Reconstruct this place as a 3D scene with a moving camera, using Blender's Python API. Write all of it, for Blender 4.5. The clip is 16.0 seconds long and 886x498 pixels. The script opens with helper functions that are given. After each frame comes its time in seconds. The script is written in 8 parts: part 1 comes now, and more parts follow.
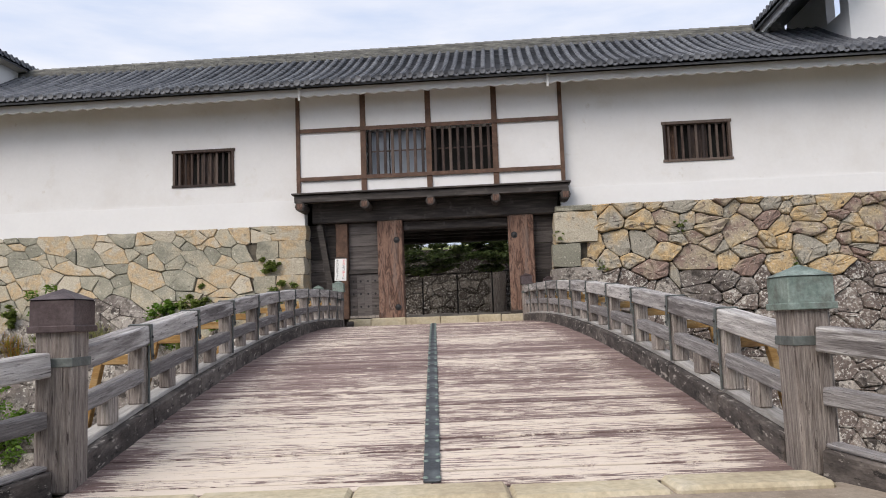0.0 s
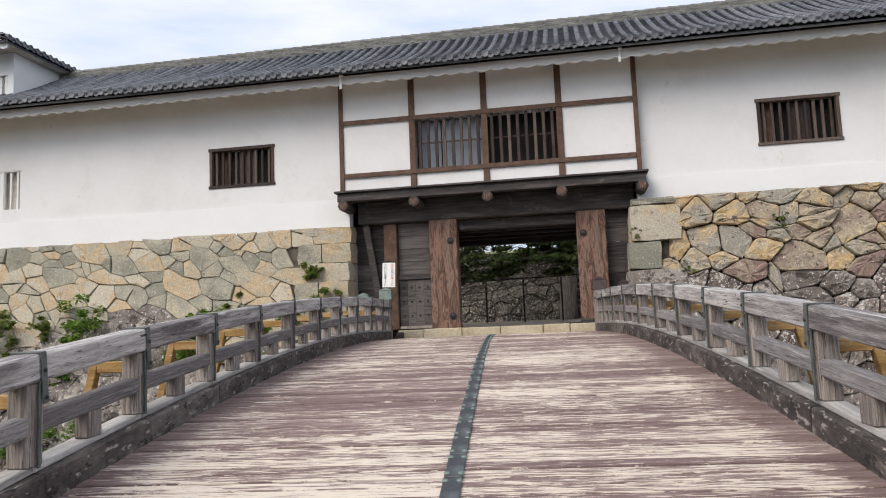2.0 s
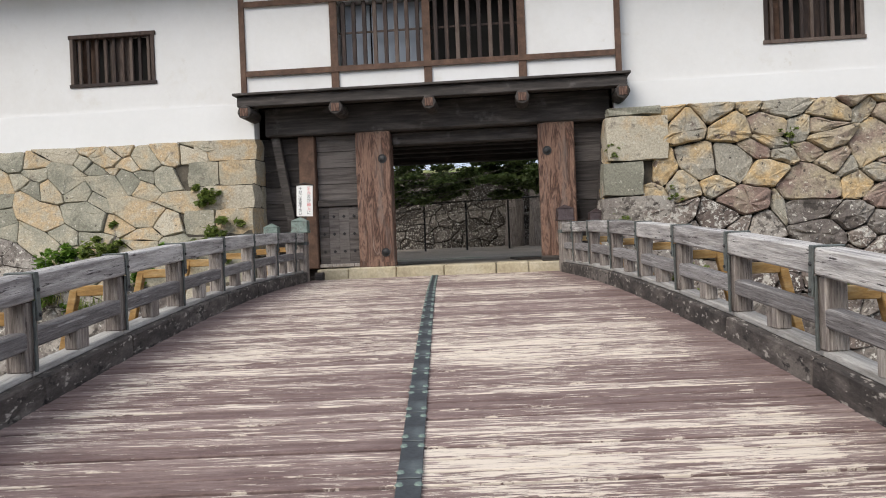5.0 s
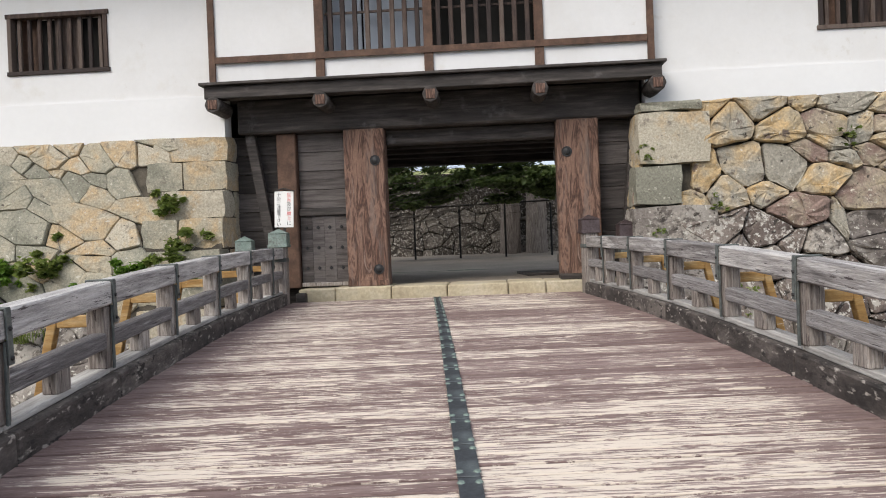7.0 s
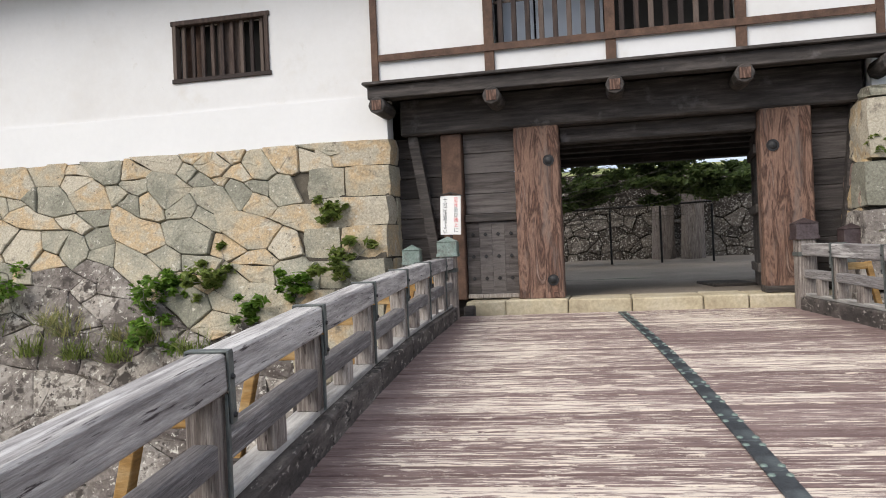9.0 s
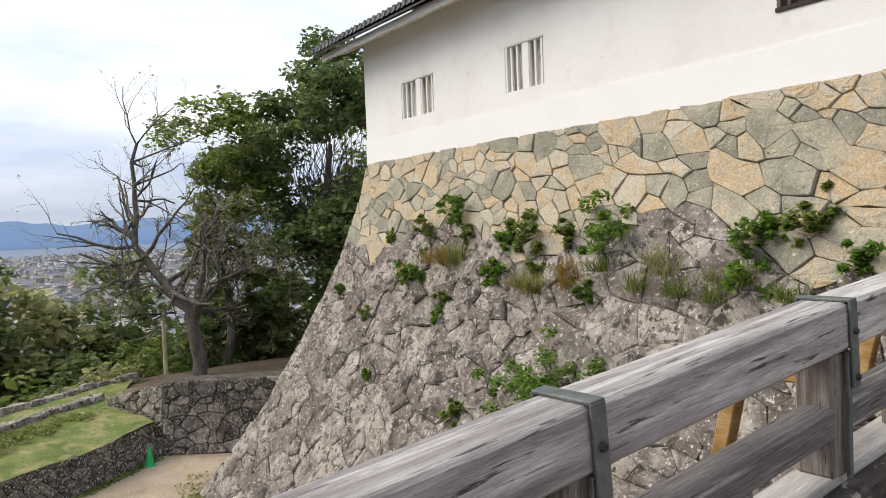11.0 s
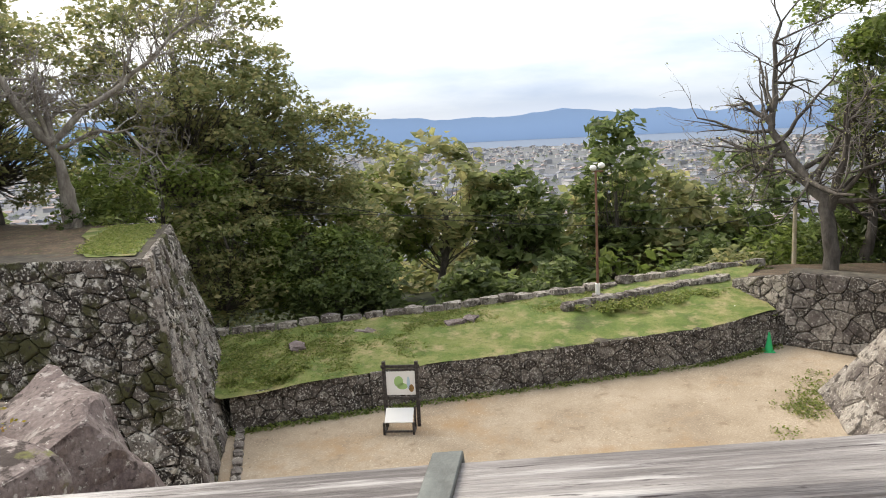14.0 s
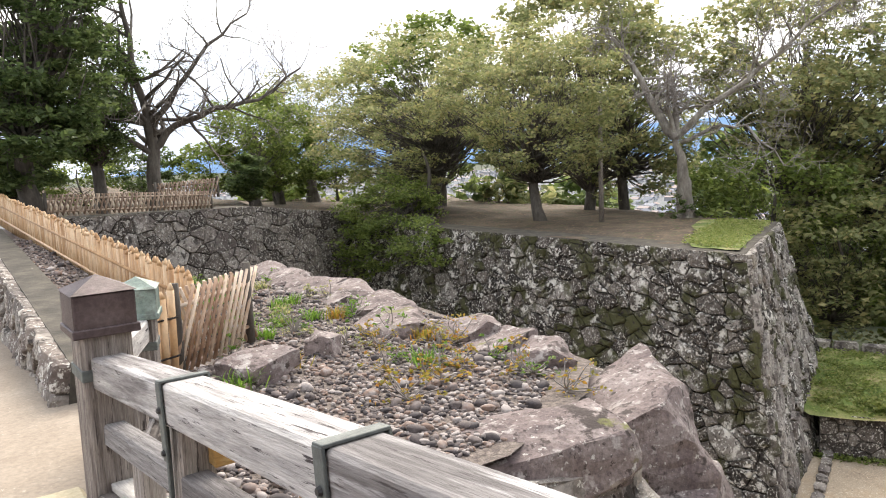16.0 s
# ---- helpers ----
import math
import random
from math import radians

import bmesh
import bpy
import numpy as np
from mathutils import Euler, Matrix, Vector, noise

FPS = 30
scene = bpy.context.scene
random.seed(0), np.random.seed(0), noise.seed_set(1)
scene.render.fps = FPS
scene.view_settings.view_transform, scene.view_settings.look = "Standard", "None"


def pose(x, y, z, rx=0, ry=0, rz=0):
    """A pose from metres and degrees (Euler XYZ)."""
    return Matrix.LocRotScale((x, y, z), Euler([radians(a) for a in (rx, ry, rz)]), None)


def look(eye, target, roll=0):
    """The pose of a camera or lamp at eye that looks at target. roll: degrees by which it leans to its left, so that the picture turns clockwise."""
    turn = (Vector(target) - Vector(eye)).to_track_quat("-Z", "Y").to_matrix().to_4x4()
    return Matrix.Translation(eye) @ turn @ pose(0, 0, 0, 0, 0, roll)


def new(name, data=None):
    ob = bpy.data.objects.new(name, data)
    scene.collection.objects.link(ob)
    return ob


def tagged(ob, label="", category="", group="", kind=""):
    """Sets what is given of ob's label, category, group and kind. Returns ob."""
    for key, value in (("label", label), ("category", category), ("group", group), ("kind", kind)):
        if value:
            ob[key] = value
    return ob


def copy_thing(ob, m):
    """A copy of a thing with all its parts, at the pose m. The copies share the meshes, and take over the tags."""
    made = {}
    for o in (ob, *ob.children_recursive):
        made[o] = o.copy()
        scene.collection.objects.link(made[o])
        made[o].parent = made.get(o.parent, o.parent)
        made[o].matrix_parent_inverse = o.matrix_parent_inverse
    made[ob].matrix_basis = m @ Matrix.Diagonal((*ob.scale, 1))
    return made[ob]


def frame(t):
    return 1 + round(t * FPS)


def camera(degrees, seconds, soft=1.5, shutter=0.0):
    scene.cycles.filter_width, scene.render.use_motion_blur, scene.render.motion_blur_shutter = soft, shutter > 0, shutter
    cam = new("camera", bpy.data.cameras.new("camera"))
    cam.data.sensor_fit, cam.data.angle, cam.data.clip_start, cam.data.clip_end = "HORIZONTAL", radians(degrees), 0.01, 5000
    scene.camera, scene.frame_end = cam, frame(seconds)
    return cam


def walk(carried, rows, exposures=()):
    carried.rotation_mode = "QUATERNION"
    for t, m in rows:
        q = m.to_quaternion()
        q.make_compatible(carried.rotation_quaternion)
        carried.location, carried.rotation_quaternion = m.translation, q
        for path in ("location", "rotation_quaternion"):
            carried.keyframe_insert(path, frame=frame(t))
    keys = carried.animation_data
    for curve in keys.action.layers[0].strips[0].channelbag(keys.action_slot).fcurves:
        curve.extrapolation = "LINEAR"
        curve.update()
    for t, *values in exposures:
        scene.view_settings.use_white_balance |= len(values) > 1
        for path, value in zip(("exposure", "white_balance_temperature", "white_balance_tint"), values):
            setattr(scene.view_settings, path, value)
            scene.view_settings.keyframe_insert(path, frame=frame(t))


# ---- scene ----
cam = camera(61.6, 16.0, soft=1.0)
# seconds, eye, pitch, roll, yaw
ROWS = [
    (0, -0.007, -0.007, 1.499, 5.49, 2, 4.48),
    (0.5, 0.063, 0.489, 1.536, 5.76, 2, 3.65),
    (1, 0.131, 0.98, 1.548, 5.95, 2.08, 4.67),
    (1.5, 0.197, 1.557, 1.589, 6.12, 2.22, 8.65),
    (2, 0.104, 2.211, 1.593, 6.17, 2.25, 10.02),
    (2.5, -0.004, 2.839, 1.589, 5.98, 2.25, 10.37),
    (3, -0.143, 3.427, 1.608, 3.26, 2.33, 10.49),
    (3.5, -0.258, 4.033, 1.655, 0.77, 2.33, 10.1),
    (4, -0.339, 4.57, 1.735, -0.13, 2.29, 8.82),
    (4.5, -0.347, 5.085, 1.884, -0.33, 2.25, 6.3),
    (7, -0.905, 7.625, 2.293, -0.43, 2.21, 3.58),
    (7.5, -1.163, 7.964, 2.345, -0.41, 2.1, 3.06),
    (8, -1.396, 8.298, 2.401, -0.38, 2.24, 3.01),
    (8.5, -1.692, 8.479, 2.394, -0.21, 2.24, 5),
    (9, -1.893, 8.586, 2.414, 0.16, 2.4, 12.77),
    (9.5, -2.011, 8.656, 2.397, 0.82, 2.61, 24.26),
    (10, -2.045, 8.71, 2.376, 1.3, 2.72, 36.77),
    (12.5, -2.173, 8.936, 2.366, -9.53, 2.74, 74.95),
    (13, -2.122, 8.944, 2.401, -9.69, 2.8, 80.36),
    (13.5, -2.18, 8.949, 2.381, -9.34, 2.82, 89.7),
    (14, -2.264, 9.018, 2.354, -8.89, 2.8, 102.79),
    (14.5, -2.309, 9.102, 2.36, -8.49, 2.74, 114.6),
    (15, -2.406, 9.078, 2.399, -8.16, 2.57, 125.75),
    (15.5, -2.508, 8.981, 2.351, -7.8, 2.36, 136.91),
    (16, -2.485, 8.986, 2.352, -7.29, 2.07, 147.84),
]
walk(cam, [(t, pose(x, y, z, 90 + pitch, roll, yaw)) for t, x, y, z, pitch, roll, yaw in ROWS],
     [(0, 0.12, 6550, 13), (3, 0.24, 6550, 11), (4.5, 0.22, 6500, 10), (9, 0.36, 6500, 11), (12.5, 0.45, 7100, 11), (14.5, 0.84, 7150, 10), (16, 1.20, 7000, 11)])

# ---- light and air ----
SUN_AZ, SUN_EL = radians(215), radians(42)
world = bpy.data.worlds.new("world")
scene.world = world
world.use_nodes = True
wn, wl = world.node_tree.nodes, world.node_tree.links
wn.clear()
sky = wn.new("ShaderNodeTexSky")
sky.sky_type, sky.sun_disc, sky.sun_elevation, sky.sun_rotation = "NISHITA", False, SUN_EL, SUN_AZ
sky.air_density, sky.dust_density = 1.0, 1.5
back = wn.new("ShaderNodeBackground")
back.inputs["Strength"].default_value = 0.135
out = wn.new("ShaderNodeOutputWorld")
coord = wn.new("ShaderNodeTexCoord")
flat = wn.new("ShaderNodeMapping")
flat.inputs["Scale"].default_value = (1.6, 1.6, 7.0)
cloud = wn.new("ShaderNodeTexNoise")
cloud.inputs["Scale"].default_value, cloud.inputs["Detail"].default_value, cloud.inputs["Roughness"].default_value = 1.3, 7.0, 0.55
ramp = wn.new("ShaderNodeValToRGB")
ramp.color_ramp.elements[0].position, ramp.color_ramp.elements[1].position = 0.30, 0.62
grey = wn.new("ShaderNodeValToRGB")
grey.color_ramp.elements[0].position, grey.color_ramp.elements[0].color = 0.32, (4.2, 5.1, 6.7, 1)
grey.color_ramp.elements[1].position, grey.color_ramp.elements[1].color = 0.60, (7.2, 7.3, 7.5, 1)
# low banks of blue-grey cloud along the horizon, white cloud above
sepw = wn.new("ShaderNodeSeparateXYZ")
low = wn.new("ShaderNodeMath")
low.operation, low.inputs[1].default_value = "MULTIPLY_ADD", 0.10
bank_ = wn.new("ShaderNodeValToRGB")
for k in range(2):
    bank_.color_ramp.elements.new(0.5)
for k, (p, c) in enumerate(((0.045, (0.62, 0.68, 0.78)), (0.085, (0.42, 0.50, 0.63)), (0.125, (0.60, 0.67, 0.78)), (0.20, (1.0, 1.0, 1.0)))):
    bank_.color_ramp.elements[k].position, bank_.color_ramp.elements[k].color = p, (*c, 1)
tint = wn.new("ShaderNodeMixRGB")
tint.blend_type, tint.inputs["Fac"].default_value = "MULTIPLY", 1.0
mixc = wn.new("ShaderNodeMixRGB")
mixc.inputs["Fac"].default_value = 0.88
wl.new(coord.outputs["Generated"], flat.inputs["Vector"])
wl.new(coord.outputs["Generated"], sepw.inputs[0])
wl.new(flat.outputs["Vector"], cloud.inputs["Vector"])
wl.new(cloud.outputs["Fac"], grey.inputs["Fac"])
wl.new(cloud.outputs["Fac"], low.inputs[0])
wl.new(sepw.outputs["Z"], low.inputs[2])
wl.new(low.outputs[0], bank_.inputs["Fac"])
wl.new(grey.outputs["Color"], tint.inputs["Color1"])
wl.new(bank_.outputs["Color"], tint.inputs["Color2"])
wl.new(sky.outputs["Color"], mixc.inputs["Color1"])
wl.new(tint.outputs["Color"], mixc.inputs["Color2"])
wl.new(mixc.outputs["Color"], back.inputs["Color"])
wl.new(back.outputs["Background"], out.inputs["Surface"])
sun = new("sun", bpy.data.lights.new("sun", "SUN"))
sun.data.energy, sun.data.angle, sun.data.color = 2.5, radians(38), (1.0, 0.93, 0.83)
sun.matrix_world = look((0, 0, 60), (60 * -math.sin(SUN_AZ) / math.tan(SUN_EL), 60 * -math.cos(SUN_AZ) / math.tan(SUN_EL), 0))

# ---- materials ----
def tone(c, k):
    return tuple(min(1.0, v * k) for v in c)


def material(name, colors, scale=4.0, rough=0.8, bump=0.3, bump_scale=None, stretch=(1, 1, 1), vary="", spots=None, metal=0.0, fine=40.0, transl=0.0, spot_scale=6.0, spot_at=0.6, vary_amount=0.35, local=True, grain_=0.27, distort=0.0):
    """A surface of a few tones: broad noise picks the tone, fine noise grains it; vary: 'object' or 'island' shifts it piece by piece; spots: lichen, stains or wear."""
    m = bpy.data.materials.new(name)
    m.use_nodes = True
    n, l = m.node_tree.nodes, m.node_tree.links
    b = n["Principled BSDF"]
    b.inputs["Roughness"].default_value, b.inputs["Metallic"].default_value = rough, metal
    tc = n.new("ShaderNodeTexCoord")
    mp = n.new("ShaderNodeMapping")
    mp.inputs["Scale"].default_value = stretch
    if local:
        l.new(tc.outputs["Object"], mp.inputs["Vector"])
    else:
        geo = n.new("ShaderNodeNewGeometry")
        l.new(geo.outputs["Position"], mp.inputs["Vector"])
    broad = n.new("ShaderNodeTexNoise")
    broad.inputs["Scale"].default_value, broad.inputs["Detail"].default_value, broad.inputs["Roughness"].default_value = scale, 6, 0.6
    broad.inputs["Distortion"].default_value = distort
    l.new(mp.outputs["Vector"], broad.inputs["Vector"])
    fac = broad.outputs["Fac"]
    if vary:
        if vary == "object":
            rnd = n.new("ShaderNodeObjectInfo").outputs["Random"]
        else:
            rnd = n.new("ShaderNodeNewGeometry").outputs["Random Per Island"]
        # piece by piece, the noise is read elsewhere and its level shifts
        mul = n.new("ShaderNodeMath")
        mul.operation = "MULTIPLY_ADD"
        l.new(rnd, mul.inputs[0])
        mul.inputs[1].default_value, mul.inputs[2].default_value = vary_amount * 2, -vary_amount
        add = n.new("ShaderNodeMath")
        add.operation = "ADD"
        l.new(fac, add.inputs[0])
        l.new(mul.outputs[0], add.inputs[1])
        fac = add.outputs[0]
        big = n.new("ShaderNodeMath")
        big.operation = "MULTIPLY"
        big.inputs[1].default_value = 37.0
        l.new(rnd, big.inputs[0])
        comb = n.new("ShaderNodeCombineXYZ")
        for k in range(3):
            l.new(big.outputs[0], comb.inputs[k])
        l.new(comb.outputs[0], mp.inputs["Location"])
    ramp_ = n.new("ShaderNodeValToRGB")
    cr = ramp_.color_ramp
    for k in range(len(colors) - 2):
        cr.elements.new(0.5)
    for k, c in enumerate(colors):
        cr.elements[k].position = 0.28 + 0.44 * k / max(1, len(colors) - 1)
        cr.elements[k].color = (*c, 1)
    l.new(fac, ramp_.inputs["Fac"])
    col = ramp_.outputs["Color"]
    grain = n.new("ShaderNodeTexNoise")
    grain.inputs["Scale"].default_value, grain.inputs["Detail"].default_value, grain.inputs["Roughness"].default_value = fine, 5, 0.7
    l.new(mp.outputs["Vector"], grain.inputs["Vector"])
    gr = n.new("ShaderNodeMapRange")
    gr.inputs["From Min"].default_value, gr.inputs["From Max"].default_value = 0.25, 0.75
    gr.inputs["To Min"].default_value, gr.inputs["To Max"].default_value = 1 - grain_, 1 + grain_
    l.new(grain.outputs["Fac"], gr.inputs["Value"])
    mulc = n.new("ShaderNodeMixRGB")
    mulc.blend_type, mulc.inputs["Fac"].default_value = "MULTIPLY", 1.0
    l.new(col, mulc.inputs["Color1"])
    l.new(gr.outputs["Result"], mulc.inputs["Color2"])
    col = mulc.outputs["Color"]
    for k, spot in enumerate(spots or ()):
        sc, cut, colour = (*spot,)[:3]
        soft = spot[3] if len(spot) > 3 else 0.06
        tex = n.new("ShaderNodeTexNoise")
        tex.inputs["Scale"].default_value, tex.inputs["Detail"].default_value, tex.inputs["Roughness"].default_value = sc, 7, 0.65
        shift = n.new("ShaderNodeVectorMath")
        shift.operation = "ADD"
        shift.inputs[1].default_value = (7.3 * k + 3, 1.7 * k, 4.1)
        l.new(mp.outputs["Vector"] if local else geo.outputs["Position"], shift.inputs[0])
        l.new(shift.outputs[0], tex.inputs["Vector"])
        rr = n.new("ShaderNodeMapRange")
        rr.inputs["From Min"].default_value, rr.inputs["From Max"].default_value = cut - soft, cut + soft
        l.new(tex.outputs["Fac"], rr.inputs["Value"])
        mx = n.new("ShaderNodeMixRGB")
        l.new(rr.outputs["Result"], mx.inputs["Fac"])
        l.new(col, mx.inputs["Color1"])
        mx.inputs["Color2"].default_value = (*colour, 1)
        col = mx.outputs["Color"]
    l.new(col, b.inputs["Base Color"])
    if bump:
        bp = n.new("ShaderNodeBump")
        bp.inputs["Strength"].default_value, bp.inputs["Distance"].default_value = bump, 0.02
        src = grain
        if bump_scale:
            src = n.new("ShaderNodeTexNoise")
            src.inputs["Scale"].default_value, src.inputs["Detail"].default_value, src.inputs["Roughness"].default_value = bump_scale, 8, 0.65
            l.new(mp.outputs["Vector"], src.inputs["Vector"])
        l.new(src.outputs["Fac"], bp.inputs["Height"])
        l.new(bp.outputs["Normal"], b.inputs["Normal"])
    if transl:
        tr = n.new("ShaderNodeBsdfTranslucent")
        l.new(col, tr.inputs["Color"])
        sh = n.new("ShaderNodeMixShader")
        sh.inputs["Fac"].default_value = transl
        l.new(b.outputs["BSDF"], sh.inputs[1])
        l.new(tr.outputs["BSDF"], sh.inputs[2])
        l.new(sh.outputs["Shader"], n["Material Output"].inputs["Surface"])
    return m


def plain(name, c, rough=0.7, metal=0.0, emit=0.0):
    m = bpy.data.materials.new(name)
    m.use_nodes = True
    b = m.node_tree.nodes["Principled BSDF"]
    b.inputs["Base Color"].default_value = (*c, 1)
    b.inputs["Roughness"].default_value, b.inputs["Metallic"].default_value = rough, metal
    if emit:
        b.inputs["Emission Color"].default_value, b.inputs["Emission Strength"].default_value = (*c, 1), emit
    return m


PLASTER = material("white_plaster", [(0.66, 0.65, 0.64), (0.71, 0.71, 0.71), (0.74, 0.74, 0.745)], 0.7, 0.9, 0.08, 25, local=False, fine=9, grain_=0.025,
                   spots=[(0.9, 0.72, (0.58, 0.55, 0.50), 0.12), (2.6, 0.70, (0.60, 0.58, 0.55), 0.05)])
PLASTER_NEW = material("fresh_plaster", [(0.72, 0.725, 0.73), (0.77, 0.775, 0.78)], 0.5, 0.9, 0.05, 25, local=False, fine=9, grain_=0.02)
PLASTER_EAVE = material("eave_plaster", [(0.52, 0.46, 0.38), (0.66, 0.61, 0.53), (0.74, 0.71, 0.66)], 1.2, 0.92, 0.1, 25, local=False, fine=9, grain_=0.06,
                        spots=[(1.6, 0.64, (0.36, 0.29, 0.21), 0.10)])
WOOD_BLACK = material("blackened_timber", [(0.014, 0.012, 0.011), (0.046, 0.039, 0.036), (0.105, 0.090, 0.083)], 2.2, 0.75, 0.6, None, (0.7, 5, 7), local=False, fine=14,
                      spots=[(2.5, 0.70, (0.16, 0.15, 0.145), 0.1)])
WOOD_PANEL = material("old_plank_panel", [(0.026, 0.022, 0.021), (0.068, 0.058, 0.055), (0.14, 0.124, 0.118)], 1.6, 0.8, 0.8, None, (0.8, 4, 12), vary="object", fine=10, vary_amount=0.22)
WOOD_PILLAR = material("brown_pillar_timber", [(0.050, 0.024, 0.017), (0.20, 0.108, 0.074), (0.060, 0.030, 0.022), (0.26, 0.155, 0.112), (0.085, 0.045, 0.033), (0.33, 0.235, 0.19)], 1.7, 0.8, 0.9, None, (3.2, 3.2, 0.5), fine=30, local=True, grain_=0.35, distort=1.6,
                       spots=[(1.6, 0.64, (0.21, 0.17, 0.15), 0.12)])
WOOD_FRAME = material("brown_frame_timber", [(0.055, 0.028, 0.018), (0.10, 0.055, 0.036), (0.15, 0.085, 0.055)], 3.0, 0.75, 0.5, None, (2, 6, 2), fine=22, local=False)
WOOD_SLAT = material("dark_window_slat", [(0.03, 0.02, 0.018), (0.07, 0.045, 0.036), (0.12, 0.09, 0.075)], 3.0, 0.8, 0.4, None, (6, 6, 1), vary="object", fine=20)
RAIL = material("weathered_grey_rail", [(0.12, 0.110, 0.111), (0.205, 0.192, 0.192), (0.33, 0.315, 0.315)], 4.5, 0.85, 1.0, 6, (16, 0.8, 16), vary="object", fine=22, grain_=0.40, vary_amount=0.12,
                spots=[(1.3, 0.64, (0.44, 0.425, 0.42), 0.05), (5.0, 0.63, (0.05, 0.042, 0.044), 0.02), (9.0, 0.645, (0.09, 0.078, 0.078), 0.02)])
RAIL_TOP = material("bleached_rail_top", [(0.115, 0.104, 0.103), (0.225, 0.210, 0.207), (0.345, 0.328, 0.320), (0.53, 0.51, 0.495)], 2.6, 0.85, 0.7, 6, (12, 0.7, 9), vary="object", fine=22, grain_=0.28, vary_amount=0.14,
                    spots=[(1.3, 0.60, (0.55, 0.535, 0.53), 0.05), (4.5, 0.635, (0.05, 0.040, 0.042), 0.02), (8.5, 0.64, (0.10, 0.088, 0.088), 0.02)])
RAIL_POST = material("weathered_grey_post", [(0.13, 0.107, 0.096), (0.27, 0.235, 0.213), (0.45, 0.41, 0.375)], 4.0, 0.85, 1.0, 6, (14, 14, 0.9), vary="object", fine=22, grain_=0.40, vary_amount=0.12,
                     spots=[(4.5, 0.61, (0.06, 0.046, 0.042), 0.018), (2.2, 0.68, (0.07, 0.055, 0.05), 0.07)])
KERB = material("weathered_kerb_beam", [(0.022, 0.018, 0.017), (0.060, 0.050, 0.046), (0.15, 0.13, 0.118)], 2.4, 0.9, 0.7, 7, (3.5, 1.2, 3.0), vary="object", fine=20, vary_amount=0.12, grain_=0.42,
                spots=[(4.0, 0.60, (0.018, 0.015, 0.014), 0.02), (6.5, 0.615, (0.34, 0.31, 0.28), 0.03), (2.6, 0.66, (0.28, 0.26, 0.235), 0.04)])
LID = material("bleached_lid_board", [(0.20, 0.19, 0.18), (0.36, 0.345, 0.33), (0.52, 0.505, 0.48)], 2.4, 0.85, 0.6, 6, (10, 0.8, 8), vary="object", fine=22, grain_=0.3, vary_amount=0.1)
DECK = material("worn_deck_plank", [(0.135, 0.086, 0.080), (0.205, 0.143, 0.132), (0.302, 0.229, 0.211)], 2.2, 0.8, 0.5, None, (1.3, 10, 1), vary="object", fine=16, grain_=0.4, vary_amount=0.14)

DECK_DIRT = material("packed_dirt", [(0.012, 0.010, 0.009), (0.03, 0.025, 0.022)], 6, 0.95, 0.3, local=False)


